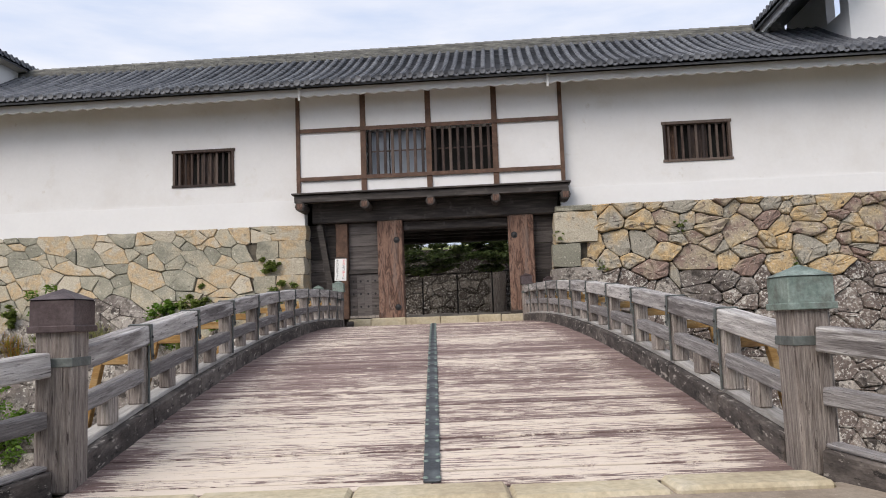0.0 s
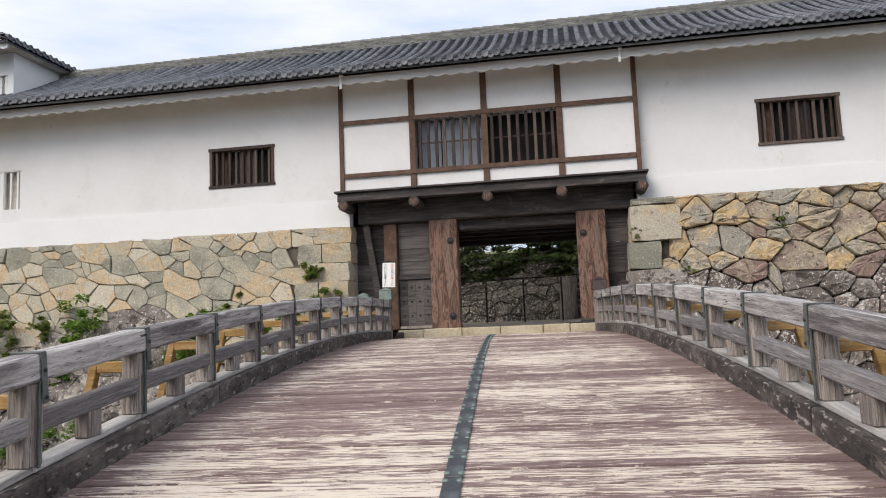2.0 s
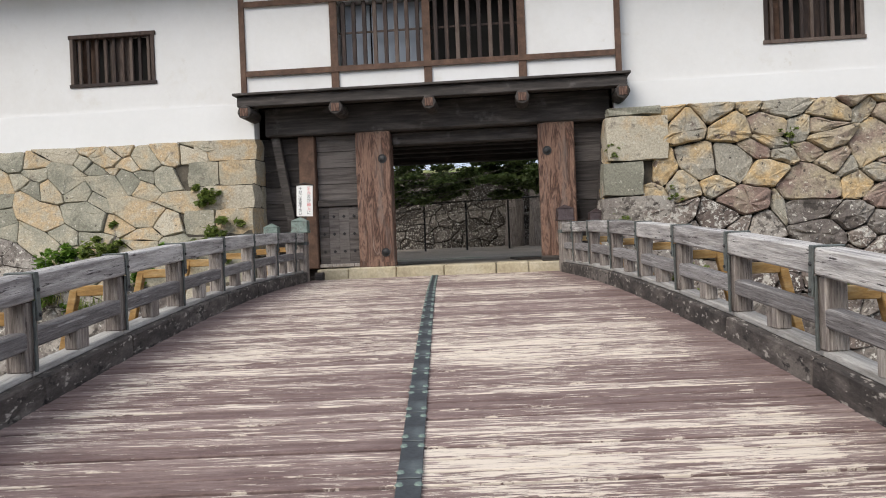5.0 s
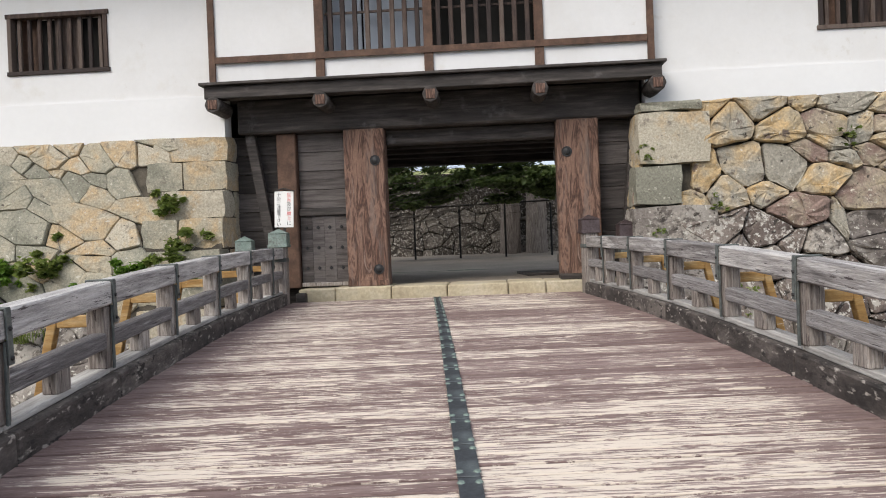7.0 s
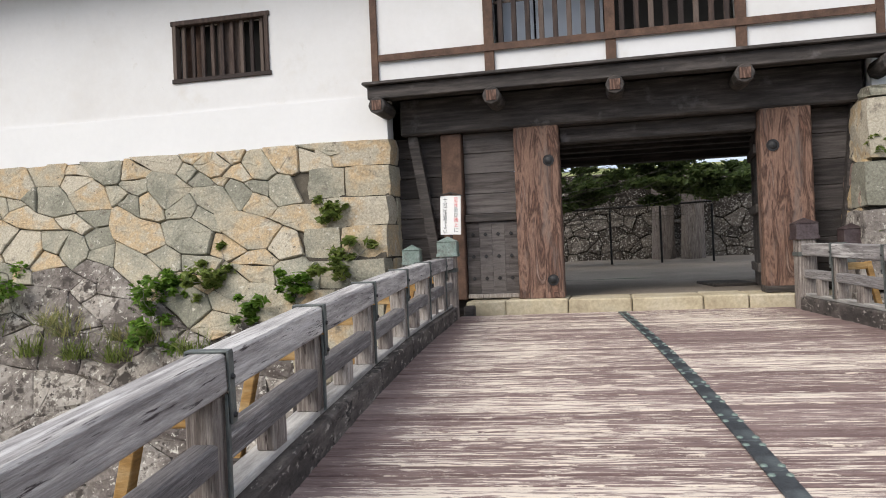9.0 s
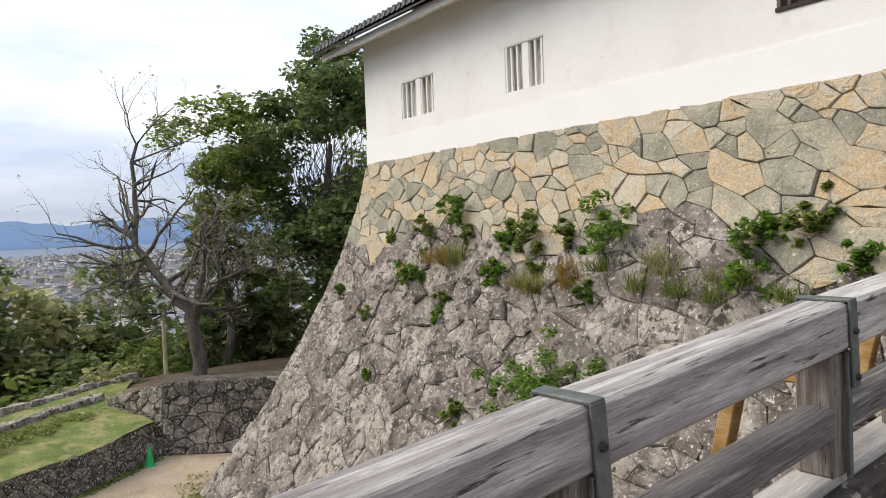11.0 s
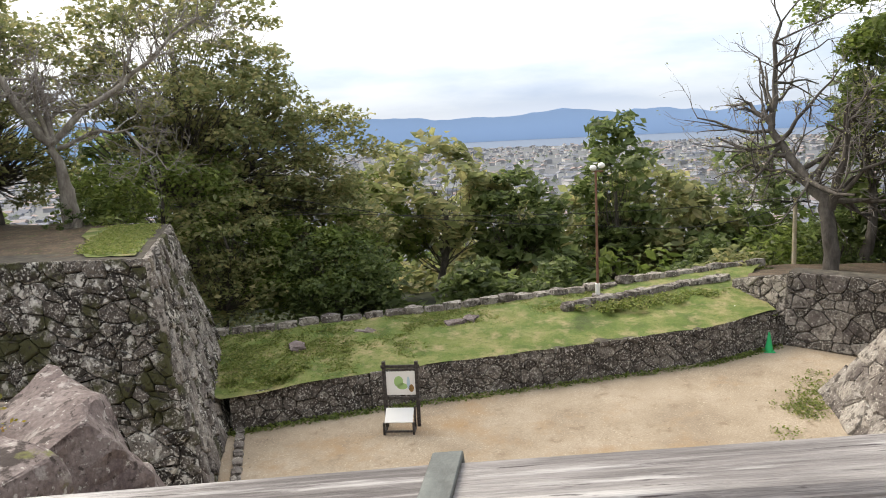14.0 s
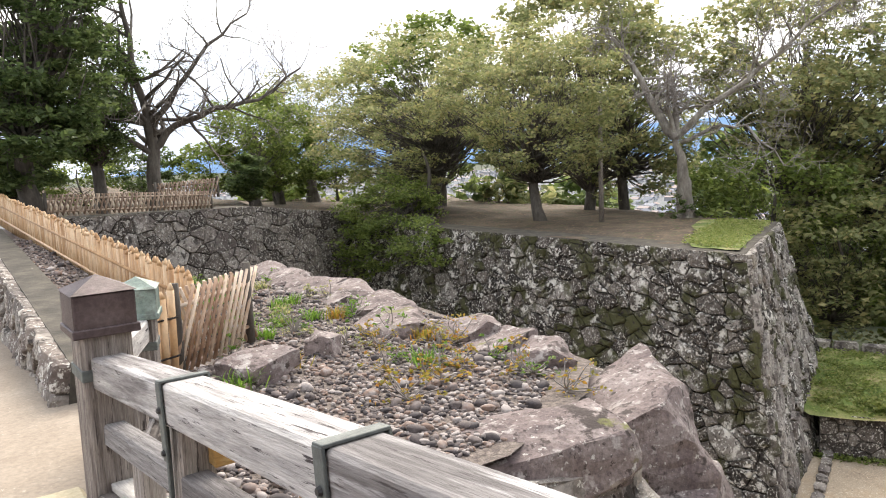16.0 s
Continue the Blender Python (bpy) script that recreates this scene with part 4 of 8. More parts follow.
# bottom board, beams and log ends
thing("beam_bay_board", "thin weathered board along the foot of the bay", "beam", shape=span(-5.52, 1.96, 19.42, 19.97, 5.0, 5.045, 0.006), mat=WOOD_BLACK, kind="structure")
thing("beam_bay_front", "blackened timber beam under the bay", "beam", shape=span(-5.46, 1.90, 19.50, 19.74, 4.79, 4.996, 0.012), mat=WOOD_BLACK, kind="structure")
thing("ceiling_bay", "dark boards under the bay", "ceiling", shape=span(-5.40, 1.84, 19.745, 20.6, 4.89, 4.93, 0), mat=WOOD_BLACK, kind="structure")
for i, x in enumerate((-5.28, -3.52, -1.75, -0.02, 1.80)):
    log = thing("beam_log_end", "chamfered log end carrying the bay above the gate", "beam", pose(x, 19.38, 4.67), group="log ends under the bay", kind="structure")
    b = bmesh.new()
    rod((0, 0, 0), (0, 0.62, 0), 0.135, 0.135, 8, b)
    bmesh.ops.bevel(b, geom=b.edges[:], offset=0.012, segments=1, affect="EDGES")
    part("log", b, WOOD_BLACK, log)
    part("end_cap", box((0.15, 0.02, 0.15), (0, -0.008, 0), 0.004), WOOD_PILLAR, log)

# ---- the gate ----
GY = 20.30
thing("beam_lintel", "massive blackened lintel beam across the gate", "beam", shape=span(-5.12, 1.66, GY - 0.22, GY + 0.25, 4.28, 4.86, 0.03), mat=WOOD_BLACK, kind="structure")
thing("beam_lintel_inner", "blackened second beam under the gate lintel", "beam", shape=span(-2.62, 0.28, GY + 0.05, GY + 0.30, 4.02, 4.279, 0.02), mat=WOOD_BLACK, kind="structure")
for x0, x1 in ((-3.31, -2.62), (0.27, 0.96)):
    pil = thing("pillar_gate", "broad brown timber gate pillar with swirling grain", "pillar", kind="structure", m=pose((x0 + x1) / 2, GY - 0.02, 0), group="gate pillars")
    w = (x1 - x0) / 2
    b = box((2 * w, 0.40, 2.66), (0, 0, 2.95), 0.02)
    part("shaft", b, WOOD_PILLAR, pil)
    sx = w - 0.16 if x0 < -2 else -w + 0.16
    for z in ((3.74, 1.90) if x0 < -2 else (3.74,)):
        b = bmesh.new()
        bmesh.ops.create_uvsphere(b, u_segments=12, v_segments=8, radius=0.07)
        bmesh.ops.scale(b, vec=(1, 0.55, 1), verts=b.verts)
        bmesh.ops.translate(b, vec=(sx, -0.20, z), verts=b.verts)
        rod((sx, -0.215, z), (sx, -0.195, z), 0.088, None, 12, b)
        part("boss", b, IRON, pil, "domed dark iron nail cover")
    part("shoe", box((2 * w + 0.012, 0.412, 0.10), (0, 0, 1.67), 0.01), WOOD_BLACK if x0 > 0 else WOOD_PILLAR, pil)


def plank_panel(name, label, x0, x1, z0, z1, y, n):
    root = thing(name, label, "plank panel", kind="structure")
    for k in range(n):
        a, b = z0 + (z1 - z0) * k / n, z0 + (z1 - z0) * (k + 1) / n
        part("plank", box((x1 - x0, 0.05, b - a - 0.008), ((x1 - x0) / 2, 0, (b - a) / 2), 0.006), WOOD_PANEL, root, m=pose(x0, y + random.uniform(-0.008, 0.008), a))
    return root


plank_panel("wall_planks_west", "dark horizontal plank infill beside the gate pillar", -4.15, -3.32, 2.98, 4.275, GY + 0.05, 4)
thing("beam_wicket_head", "worn dark timber head over the wicket door", "beam", shape=span(-4.15, -3.32, GY - 0.08, GY + 0.08, 2.85, 2.975, 0.015), mat=WOOD_BLACK, kind="structure")
plank_panel("wall_planks_corner", "dark horizontal planks against the stone corner", -5.34, -4.50, 1.64, 4.275, GY + 0.10, 8)
plank_panel("wall_planks_east", "dark horizontal planks against the stone corner", 0.97, 1.62, 1.64, 4.275, GY + 0.10, 7)
thing("post_side", "reddish brown side post of the gate", "post", shape=span(-4.49, -4.16, GY - 0.12, GY + 0.12, 1.62, 4.275, 0.015), mat=WOOD_FRAME, kind="structure")
for x0, x1, tip in ((-5.03, -4.87, 0.42), (1.52, 1.66, -0.26)):
    b = bmesh.new()
    q = [b.verts.new(p) for p in ((x0 + tip, GY - 0.12, 1.62), (x1 + tip, GY - 0.12, 1.62), (x1, GY - 0.12, 4.275), (x0, GY - 0.12, 4.275), (x0 + tip, GY + 0.02, 1.62), (x1 + tip, GY + 0.02, 1.62), (x1, GY + 0.02, 4.275), (x0, GY + 0.02, 4.275))]
    for f in ((0, 1, 2, 3), (7, 6, 5, 4), (0, 4, 5, 1), (2, 6, 7, 3), (0, 3, 7, 4), (1, 5, 6, 2)):
        b.faces.new([q[k] for k in f])
    thing("trim_leaning_board", "leaning dark board along the stone corner", "board", shape=b, mat=WOOD_BLACK, kind="structure")
wicket = thing("door_1", "closed low wicket door of dark planks with iron nails", "door", pose(-4.14, GY, 1.70), kind="structure")
for k in range(4):
    part("plank", box((0.201, 0.06, 1.13), (0.10 + 0.203 * k, 0, 0.575), 0.003), WOOD_PANEL, wicket)
for z in (0.25, 0.60, 0.95):
    for k in range(4):
        part("nail", box((0.05, 0.02, 0.05), (0, 0, 0), 0.012), IRON, wicket, m=pose(0.10 + 0.203 * k, -0.038, z, 0, 45, 0))
part("threshold", box((0.84, 0.14, 0.07), (0.41, 0.0, -0.03), 0.01), RAIL_POST, wicket)
# stone sill: a course of long blocks
sill = thing("threshold_gate", "worn sandstone sill blocks under the gate", "sill", kind="structure")
xs = [-4.12, -3.50, -2.55, -1.62, -0.62, 0.0, 0.62, 1.45]
for a, b in zip(xs, xs[1:]):
    part("sill_stone", span(a, b - 0.012, 19.86 + random.uniform(-0.02, 0.02), 20.75, 1.30, 1.615 + random.uniform(-0.012, 0.008), 0.02), SILL, sill)
thing("post_stub", "short black stub post beside the railing", "post stub", shape=span(-4.12, -3.96, 19.66, 19.84, 1.38, 1.56, 0.02), mat=WOOD_BLACK)
# caution notice
notice = thing("notice_board", "white caution notice with red and black vertical writing", "notice", pose(-4.285, GY - 0.52, 2.96, 0, 2, 0))
part("board", box((0.32, 0.02, 0.60), (0, 0, 0), 0.004), WHITE, notice)
b = bmesh.new()
for sx in (-1, 1):
    box((0.20, 0.06, 0.02), (0, 0, 0), 0.003, pose(sx * 0.088, 0, 0.325, 0, sx * 14, 0), b)
part("cap", b, WOOD_BLACK, notice)
part("stake", box((0.045, 0.03, 1.9), (0, 0.03, -0.62), 0.004), WOOD_BLACK, notice)


def lettering(parent, words, x, z, size, mat, step):
    for k, ch in enumerate(words):
        cu = bpy.data.curves.new("glyph", "FONT")
        cu.body, cu.size, cu.align_x, cu.align_y, cu.extrude = ch, size, "CENTER", "CENTER", 0.001
        tmp = bpy.data.objects.new("tmp", cu)
        me = bpy.data.meshes.new_from_object(tmp)
        bpy.data.objects.remove(tmp)
        me.materials.clear()
        me.materials.append(mat)
        part("character", me, None, parent, m=pose(x, -0.0125, z - k * step, 90, 0, 0))


lettering(notice, "足元及び頭上に", 0.085, 0.235, 0.075, RED_INK, 0.078)
lettering(notice, "十分ご注意下さい", -0.085, 0.235, 0.072, INK, 0.070)
for ch in list(notice.children):
    if ch.name.startswith("character") and ch.matrix_basis.translation.x > 0:
        z = ch.matrix_basis.translation.z
        if 0.0 < z < 0.10 or z < -0.16:
            ch.data.materials[0] = INK

# ---- passage and yard behind the gate ----
thing("floor_passage", "worn earth floor of the gate passage", "floor", shape=span(-4.1, 1.6, 20.75, 26.2, 1.36, 1.60, 0), mat=YARD, kind="structure")
thing("ceiling_passage", "dark timber ceiling of the gate passage", "ceiling", shape=span(-5.0, 1.9, GY + 0.31, 24.9, 4.62, 4.70, 0), mat=WOOD_BLACK, kind="structure")
for k in range(5):
    thing("beam_passage", "dark cross beam in the gate passage", "beam", shape=span(-4.9, 1.85, 21.2 + k * 0.9, 21.45 + k * 0.9, 4.30, 4.61, 0.02), mat=WOOD_BLACK, kind="structure")
thing("beam_passage_rear", "dark rear lintel of the gate passage", "beam", shape=span(-4.9, 1.85, 25.2, 25.5, 4.16, 4.56, 0.02), mat=WOOD_BLACK, kind="structure")
for x0, x1 in ((-4.9, -4.1), (1.6, 2.4)):
    thing("wall_passage", "dark plank side wall of the gate passage", "wall", shape=span(x0, x1, GY + 0.2, 25.6, 1.3, 4.62, 0), mat=WOOD_BLACK, kind="structure")
leaf = thing("door_2", "open dark gate leaf swung back along the passage", "door", pose(0.34, GY + 0.25, 1.66, 0, 0, 84), kind="structure")
for k in range(6):
    part("plank", box((0.24, 0.07, 2.42), (0.13 + 0.245 * k, 0, 1.21), 0.008), WOOD_PANEL, leaf)
for z in (0.3, 1.2, 2.1):
    part("ledge", box((1.46, 0.05, 0.14), (0.74, 0.062, z), 0.01), WOOD_BLACK, leaf)
mat_ = thing("board_mat", "dark flat board lying on the passage floor", "mat", pose(0.1, 22.8, 1.60, 0, 0, 8), shape=box((0.75, 1.2, 0.05), (0, 0, 0.025), 0.01), mat=WOOD_BLACK)

# ---- the bridge: u across, s along, turned five degrees from the gate ----
BR = pose(-0.07, 0, 0, 0, 0, 5.0)
S0, S1 = 4.80, 19.86
HALF = 2.36


def deck_z(s):
    return 1.42 - 0.006 * (17.5 - s) ** 2 if s < 17.5 else 1.42


def rail_z(s):
    """Top of the rail: it climbs a little less steeply than the deck's edge."""
    return 2.315 - 0.00440 * (19.6 - s) ** 2 if s < 19.6 else 2.315


def slope(f, s):
    return math.degrees(math.atan((f(s + 0.1) - f(s - 0.1)) / 0.2))


deck = thing("floor_bridge", "arched timber bridge deck of worn cross planks", "bridge deck", BR, kind="structure")
N_PLANK = 104
PW = (S1 - S0) / N_PLANK
plank_meshes = [mesh_of(box((HALF - 0.006, PW - 0.018, 0.07), (0, 0, -0.035), 0.005), DECK) for _ in range(1)]
rng = random.Random(5)
for k in range(N_PLANK):
    s = S0 + (k + 0.5) * PW
    for side in (-1, 1):
        part("plank", plank_meshes[0], None, deck, m=pose(side * (HALF / 2), s, deck_z(s) + rng.uniform(-0.003, 0.003), -side * slope(deck_z, s), rng.uniform(-0.12, 0.12), 90 + 90 * side))
v, f = [], []
for i in range(61):
    s = S0 + (S1 - S0) * i / 60
    for u, dz in ((-HALF, -0.014), (HALF, -0.014), (HALF, -0.05), (-HALF, -0.05)):
        v.append((u, s, deck_z(s) + dz))
for i in range(60):
    for k in range(4):
        a, b = i * 4 + k, i * 4 + (k + 1) % 4
        f.append((a, b, b + 4, a + 4))
part("joint_dirt", data_mesh(v, f, DECK_DIRT), None, deck, "black dirt packed between the planks")
for u in (-2.1, -0.7, 0.7, 2.1):
    v, f = [], []
    n = 24
    for i in range(n + 1):
        s = S0 + (S1 - S0) * i / n
        for du, dz in ((-0.16, -0.08), (0.16, -0.08), (0.16, -0.46), (-0.16, -0.46)):
            v.append((u + du, s, deck_z(s) + dz))
    for i in range(n):
        for k in range(4):
            a, b = i * 4 + k, i * 4 + (k + 1) % 4
            f.append((a, b, b + 4, a + 4))
    part("girder", data_mesh(v, f, WOOD_BLACK), None, deck, "dark timber girder under the deck")
# tarnished strip down the middle, in short plates with rivets
strip = thing("centre_strip", "tarnished riveted metal strip along the middle of the deck", "strip", BR)
n = 33
L = (S1 - 0.25 - S0) / n
plate = mesh_of(box((0.112, L - 0.012, 0.014), (0, 0, 0.010), 0.003), STRIP)
riv = mesh_of(rod((0, 0, 0.016), (0, 0, 0.024), 0.021, 0.014, 8), COPPER_GREEN)
for k in range(n):
    s = S0 + 0.06 + (k + 0.5) * L
    p = part("plate", plate, None, strip, m=pose(0.0, s, deck_z(s), slope(deck_z, s), 0, 0))
    for y in (-0.16, 0.16):
        for x in (-0.042, 0.042):
            part("rivet", riv, None, p, m=pose(x, y, 0))

# railings
JOINTS = [6.22, 7.50, 8.84, 10.12, 11.46, 12.80, 14.15, 15.54, 16.98, 18.38]


def beam_between(u, a, b, za, zb, w, h, bevel=0.012):
    """A beam of width w and height h along s from a to b; its top runs from za to zb."""
    ln = math.hypot(b - a, zb - za)
    return box((w, ln, h), (0, 0, -h / 2), bevel), pose(u, (a + b) / 2, (za + zb) / 2, math.degrees(math.atan2(zb - za, b - a)), 0, 0)


def newel(m, cap_mat, label, scale=1.0, height=1.22, group="newel posts"):
    root = thing("newel_post", label, "post", m, group)
    w = 0.25 * scale
    part("post", box((w, w, height), (0, 0, height / 2), 0.02), RAIL_POST, root)
    b = bmesh.new()
    cw = w + 0.05
    box((cw, cw, 0.21), (0, 0, height - 0.06), 0.008, None, b)
    vs = [b.verts.new((sx * (cw / 2 + 0.008), sy * (cw / 2 + 0.008), height + 0.046)) for sx, sy in ((-1, -1), (1, -1), (1, 1), (-1, 1))]
    tip = b.verts.new((0, 0, height + 0.125))
    for k in range(4):
        b.faces.new((vs[k], vs[(k + 1) % 4], tip))
    b.faces.new(vs[::-1])
    cap = part("cap", b, cap_mat, root, "pyramidal copper cap")
    part("band", box((cw + 0.022, cw + 0.022, 0.045), (0, 0, height - 0.15), 0.005), cap_mat, cap)
    part("rail_band", box((w + 0.014, w + 0.014, 0.06), (0, 0, height - 0.37), 0.004), STRAP, root)
    return root


def railing(side, name, label):
    root = thing(name, label, "railing", BR, "bridge railings")
    uc = side * (HALF + 0.10)
    shift = 0.16 if side < 0 else -0.08
    stops = [5.06 + shift / 2] + [q + shift for q in JOINTS] + [19.42]
    for i, (a, b) in enumerate(zip(stops, stops[1:])):
        g = 0.004
        shp, m = beam_between(uc, a + g, b - g, rail_z(a), rail_z(b), 0.165, 0.165)
        part("top_rail", shp, RAIL_TOP, root, m=m)
        shp, m = beam_between(uc, a + g, b - g, rail_z(a) - 0.355, rail_z(b) - 0.355, 0.11, 0.115)
        part("middle_rail", shp, RAIL, root, m=m)
        shp, m = beam_between(uc - side * 0.015, a + g, b - g, deck_z(a) + 0.175, deck_z(b) + 0.175, 0.20, 0.215)
        part("kerb_beam", shp, KERB, root, m=m)
        shp, m = beam_between(uc + side * 0.025, a + g, b - g, deck_z(a) + 0.220, deck_z(b) + 0.220, 0.14, 0.044, 0.006)
        part("kerb_lid", shp, LID, root, "bleached grey lid board on the kerb", m=m)
        c = (a + b) / 2
        za, zb = deck_z(c) + 0.21, rail_z(c) - 0.46
        part("strut", box((0.10, 0.17, zb - za), (0, 0, (zb - za) / 2), 0.01), RAIL_POST, root, m=pose(uc, c, za))
        if i:
            zr = rail_z(a)
            za, zb = deck_z(a) + 0.21, zr - 0.17
            part("post", box((0.135, 0.15, zb - za), (0, 0, (zb - za) / 2), 0.012), RAIL_POST, root, m=pose(uc + side * 0.012, a, za))
            rx = slope(rail_z, a)
            sb = bmesh.new()
            box((0.19, 0.052, 0.010), (0, 0, 0.006), 0.002, None, sb)
            for k in (-1, 1):
                box((0.010, 0.052, 0.30), (k * 0.092, 0, -0.145), 0.002, None, sb)
            st = part("strap", sb, STRAP, root, "grey-green metal strap over the rail joint", m=pose(uc, a, zr, rx, 0, 0))
            for z in (-0.10, -0.26):
                part("bolt", rod((-side * 0.098, 0, z), (-side * 0.108, 0, z), 0.014, 0.010, 8), IRON, st)
            part("tie_rod", box((0.016, 0.024, zb - za), (0, 0, (zb - za) / 2), 0.003), STRAP, root, m=pose(uc - side * 0.075, a, za))
            # yellow brace on the outer side
            by = bmesh.new()
            zt = zr - 0.285
            box((0.30, 0.075, 0.085), (side * 0.20, 0, zt), 0.006, None, by)
            part("brace_arm", by, YELLOW, root, m=pose(uc, a + 0.10, 0))
            b2 = bmesh.new()
            top, low = Vector((side * 0.37, 0, zt + 0.05)), Vector((side * 0.53, 0, deck_z(a) - 0.12))
            d = (low - top)
            box((0.065, 0.075, d.length), (0, 0, 0), 0.006, Matrix.Translation((top + low) / 2) @ d.to_track_quat("Z", "X").to_matrix().to_4x4(), b2)
            part("brace_leg", b2, YELLOW, root, m=pose(uc, a + 0.10, 0))
            part("brace_foot", box((0.75, 0.12, 0.14), (side * 0.25, 0, deck_z(a) - 0.16), 0.01), WOOD_BLACK, root, m=pose(uc, a + 0.10, 0))
    return root


railing(-1, "bridge_railing", "weathered grey timber bridge railing with metal straps")
railing(1, "bridge_railing", "weathered grey timber bridge railing with metal straps")
newel(BR @ pose(-HALF - 0.10, 5.06, 0.46), COPPER_BROWN, "square weathered newel post with brown copper cap")
newel(BR @ pose(HALF + 0.10, 4.86, 0.44), COPPER_GREEN, "square weathered newel post with green copper cap")
newel(BR @ pose(-HALF - 0.10, 19.46, 1.40), COPPER_GREEN, "slim newel post with grey-green copper cap beside gate", 0.95, 1.10)
newel(BR @ pose(HALF + 0.10, 19.46, 1.40), COPPER_BROWN, "slim newel post with brown copper cap beside gate", 0.95, 1.14)
newel(BR @ pose(-HALF - 0.62, 19.40, 1.20), COPPER_GREEN, "short outer post with green copper cap beside gate", 0.82, 1.20)
newel(BR @ pose(HALF + 0.66, 19.36, 1.20), COPPER_BROWN, "short outer post with brown cap beside gate", 0.82, 1.24)
# wing railings at the near end
for side in (-1, 1):
    ang = side * 21.0
    m = BR @ pose(side * (HALF + 0.10), 4.98 - 0.1 * side, 0, 0, 0, 180 + ang)
    wing = thing("wing_railing", "short splayed timber railing at the bridge's end", "railing", m, "wing railings")
    ln = 1.40
    for z0, z1, w, h, nm, mat in ((1.38, 1.27, 0.15, 0.16, "top_rail", RAIL_TOP), (1.00, 0.90, 0.11, 0.115, "middle_rail", RAIL), (0.62, 0.52, 0.19, 0.24, "kerb_beam", KERB), (0.655, 0.555, 0.12, 0.03, "kerb_lid", RAIL)):
        shp, mm = beam_between(0, 0.17, ln, z0, z1, w, h)
        part(nm, shp, mat, wing, m=mm)
    part("strut", box((0.10, 0.17, 0.30), (0, 1.1, 0.75), 0.01), RAIL_POST, wing)
    newel(m @ pose(0, ln + 0.14, 0.20), COPPER_GREEN, "square newel post with green copper cap at wing end", 0.9, 1.24)

# ---- leaves, trees and weeds ----
def leaf_cloud(centres, radii, counts, size, rng, flatten=0.6, droop=0.0):
    """Verts and faces of many small folded leaves scattered round clump centres."""
    C = np.repeat(np.array(centres, float), counts, axis=0)
    R = np.repeat(np.array(radii, float), counts)
    n = len(C)
    off = rng.normal(size=(n, 3))
    off /= np.linalg.norm(off, axis=1)[:, None] + 1e-9
    off *= (rng.random(n) ** 0.5)[:, None] * R[:, None]
    off[:, 2] *= flatten
    P = C + off
    P[:, 2] -= droop * rng.random(n) * R
    a = rng.normal(size=(n, 3))
    a[:, 2] *= 0.45
    a /= np.linalg.norm(a, axis=1)[:, None] + 1e-9
    nrm = rng.normal(size=(n, 3)) * 0.55
    nrm[:, 2] += 0.9
    b = np.cross(nrm, a)
    b /= np.linalg.norm(b, axis=1)[:, None] + 1e-9
    c = np.cross(a, b)
    s = (size * rng.uniform(0.6, 1.35, n))[:, None]
    V = np.stack([P - a * s * 0.5, P + b * s * 0.30 + c * s * 0.10, P + a * s * 0.55, P - b * s * 0.30 + c * s * 0.10], axis=1).reshape(-1, 3)
    base = np.arange(n)[:, None] * 4
    F = np.concatenate([base + [[0, 1, 2]], base + [[0, 2, 3]]])
    return V, F


def array_mesh(V, F, mat):
    me = bpy.data.meshes.new("mesh")
    me.from_pydata(V.tolist(), [], F.tolist())
    me.materials.append(mat)
    return me


def bent(a, b, rng, bend=0.12, n=5):
    a, b = Vector(a), Vector(b)
    d = (b - a).length
    mid = [Vector((rng.normal(), rng.normal(), rng.normal() * 0.5)) * d * bend for _ in range(2)]
    pts = []
    for i in range(n):
        t = i / (n - 1)
        pts.append(a.lerp(b, t) + mid[0] * math.sin(math.pi * t) + mid[1] * math.sin(2 * math.pi * t) * 0.5)
    return pts


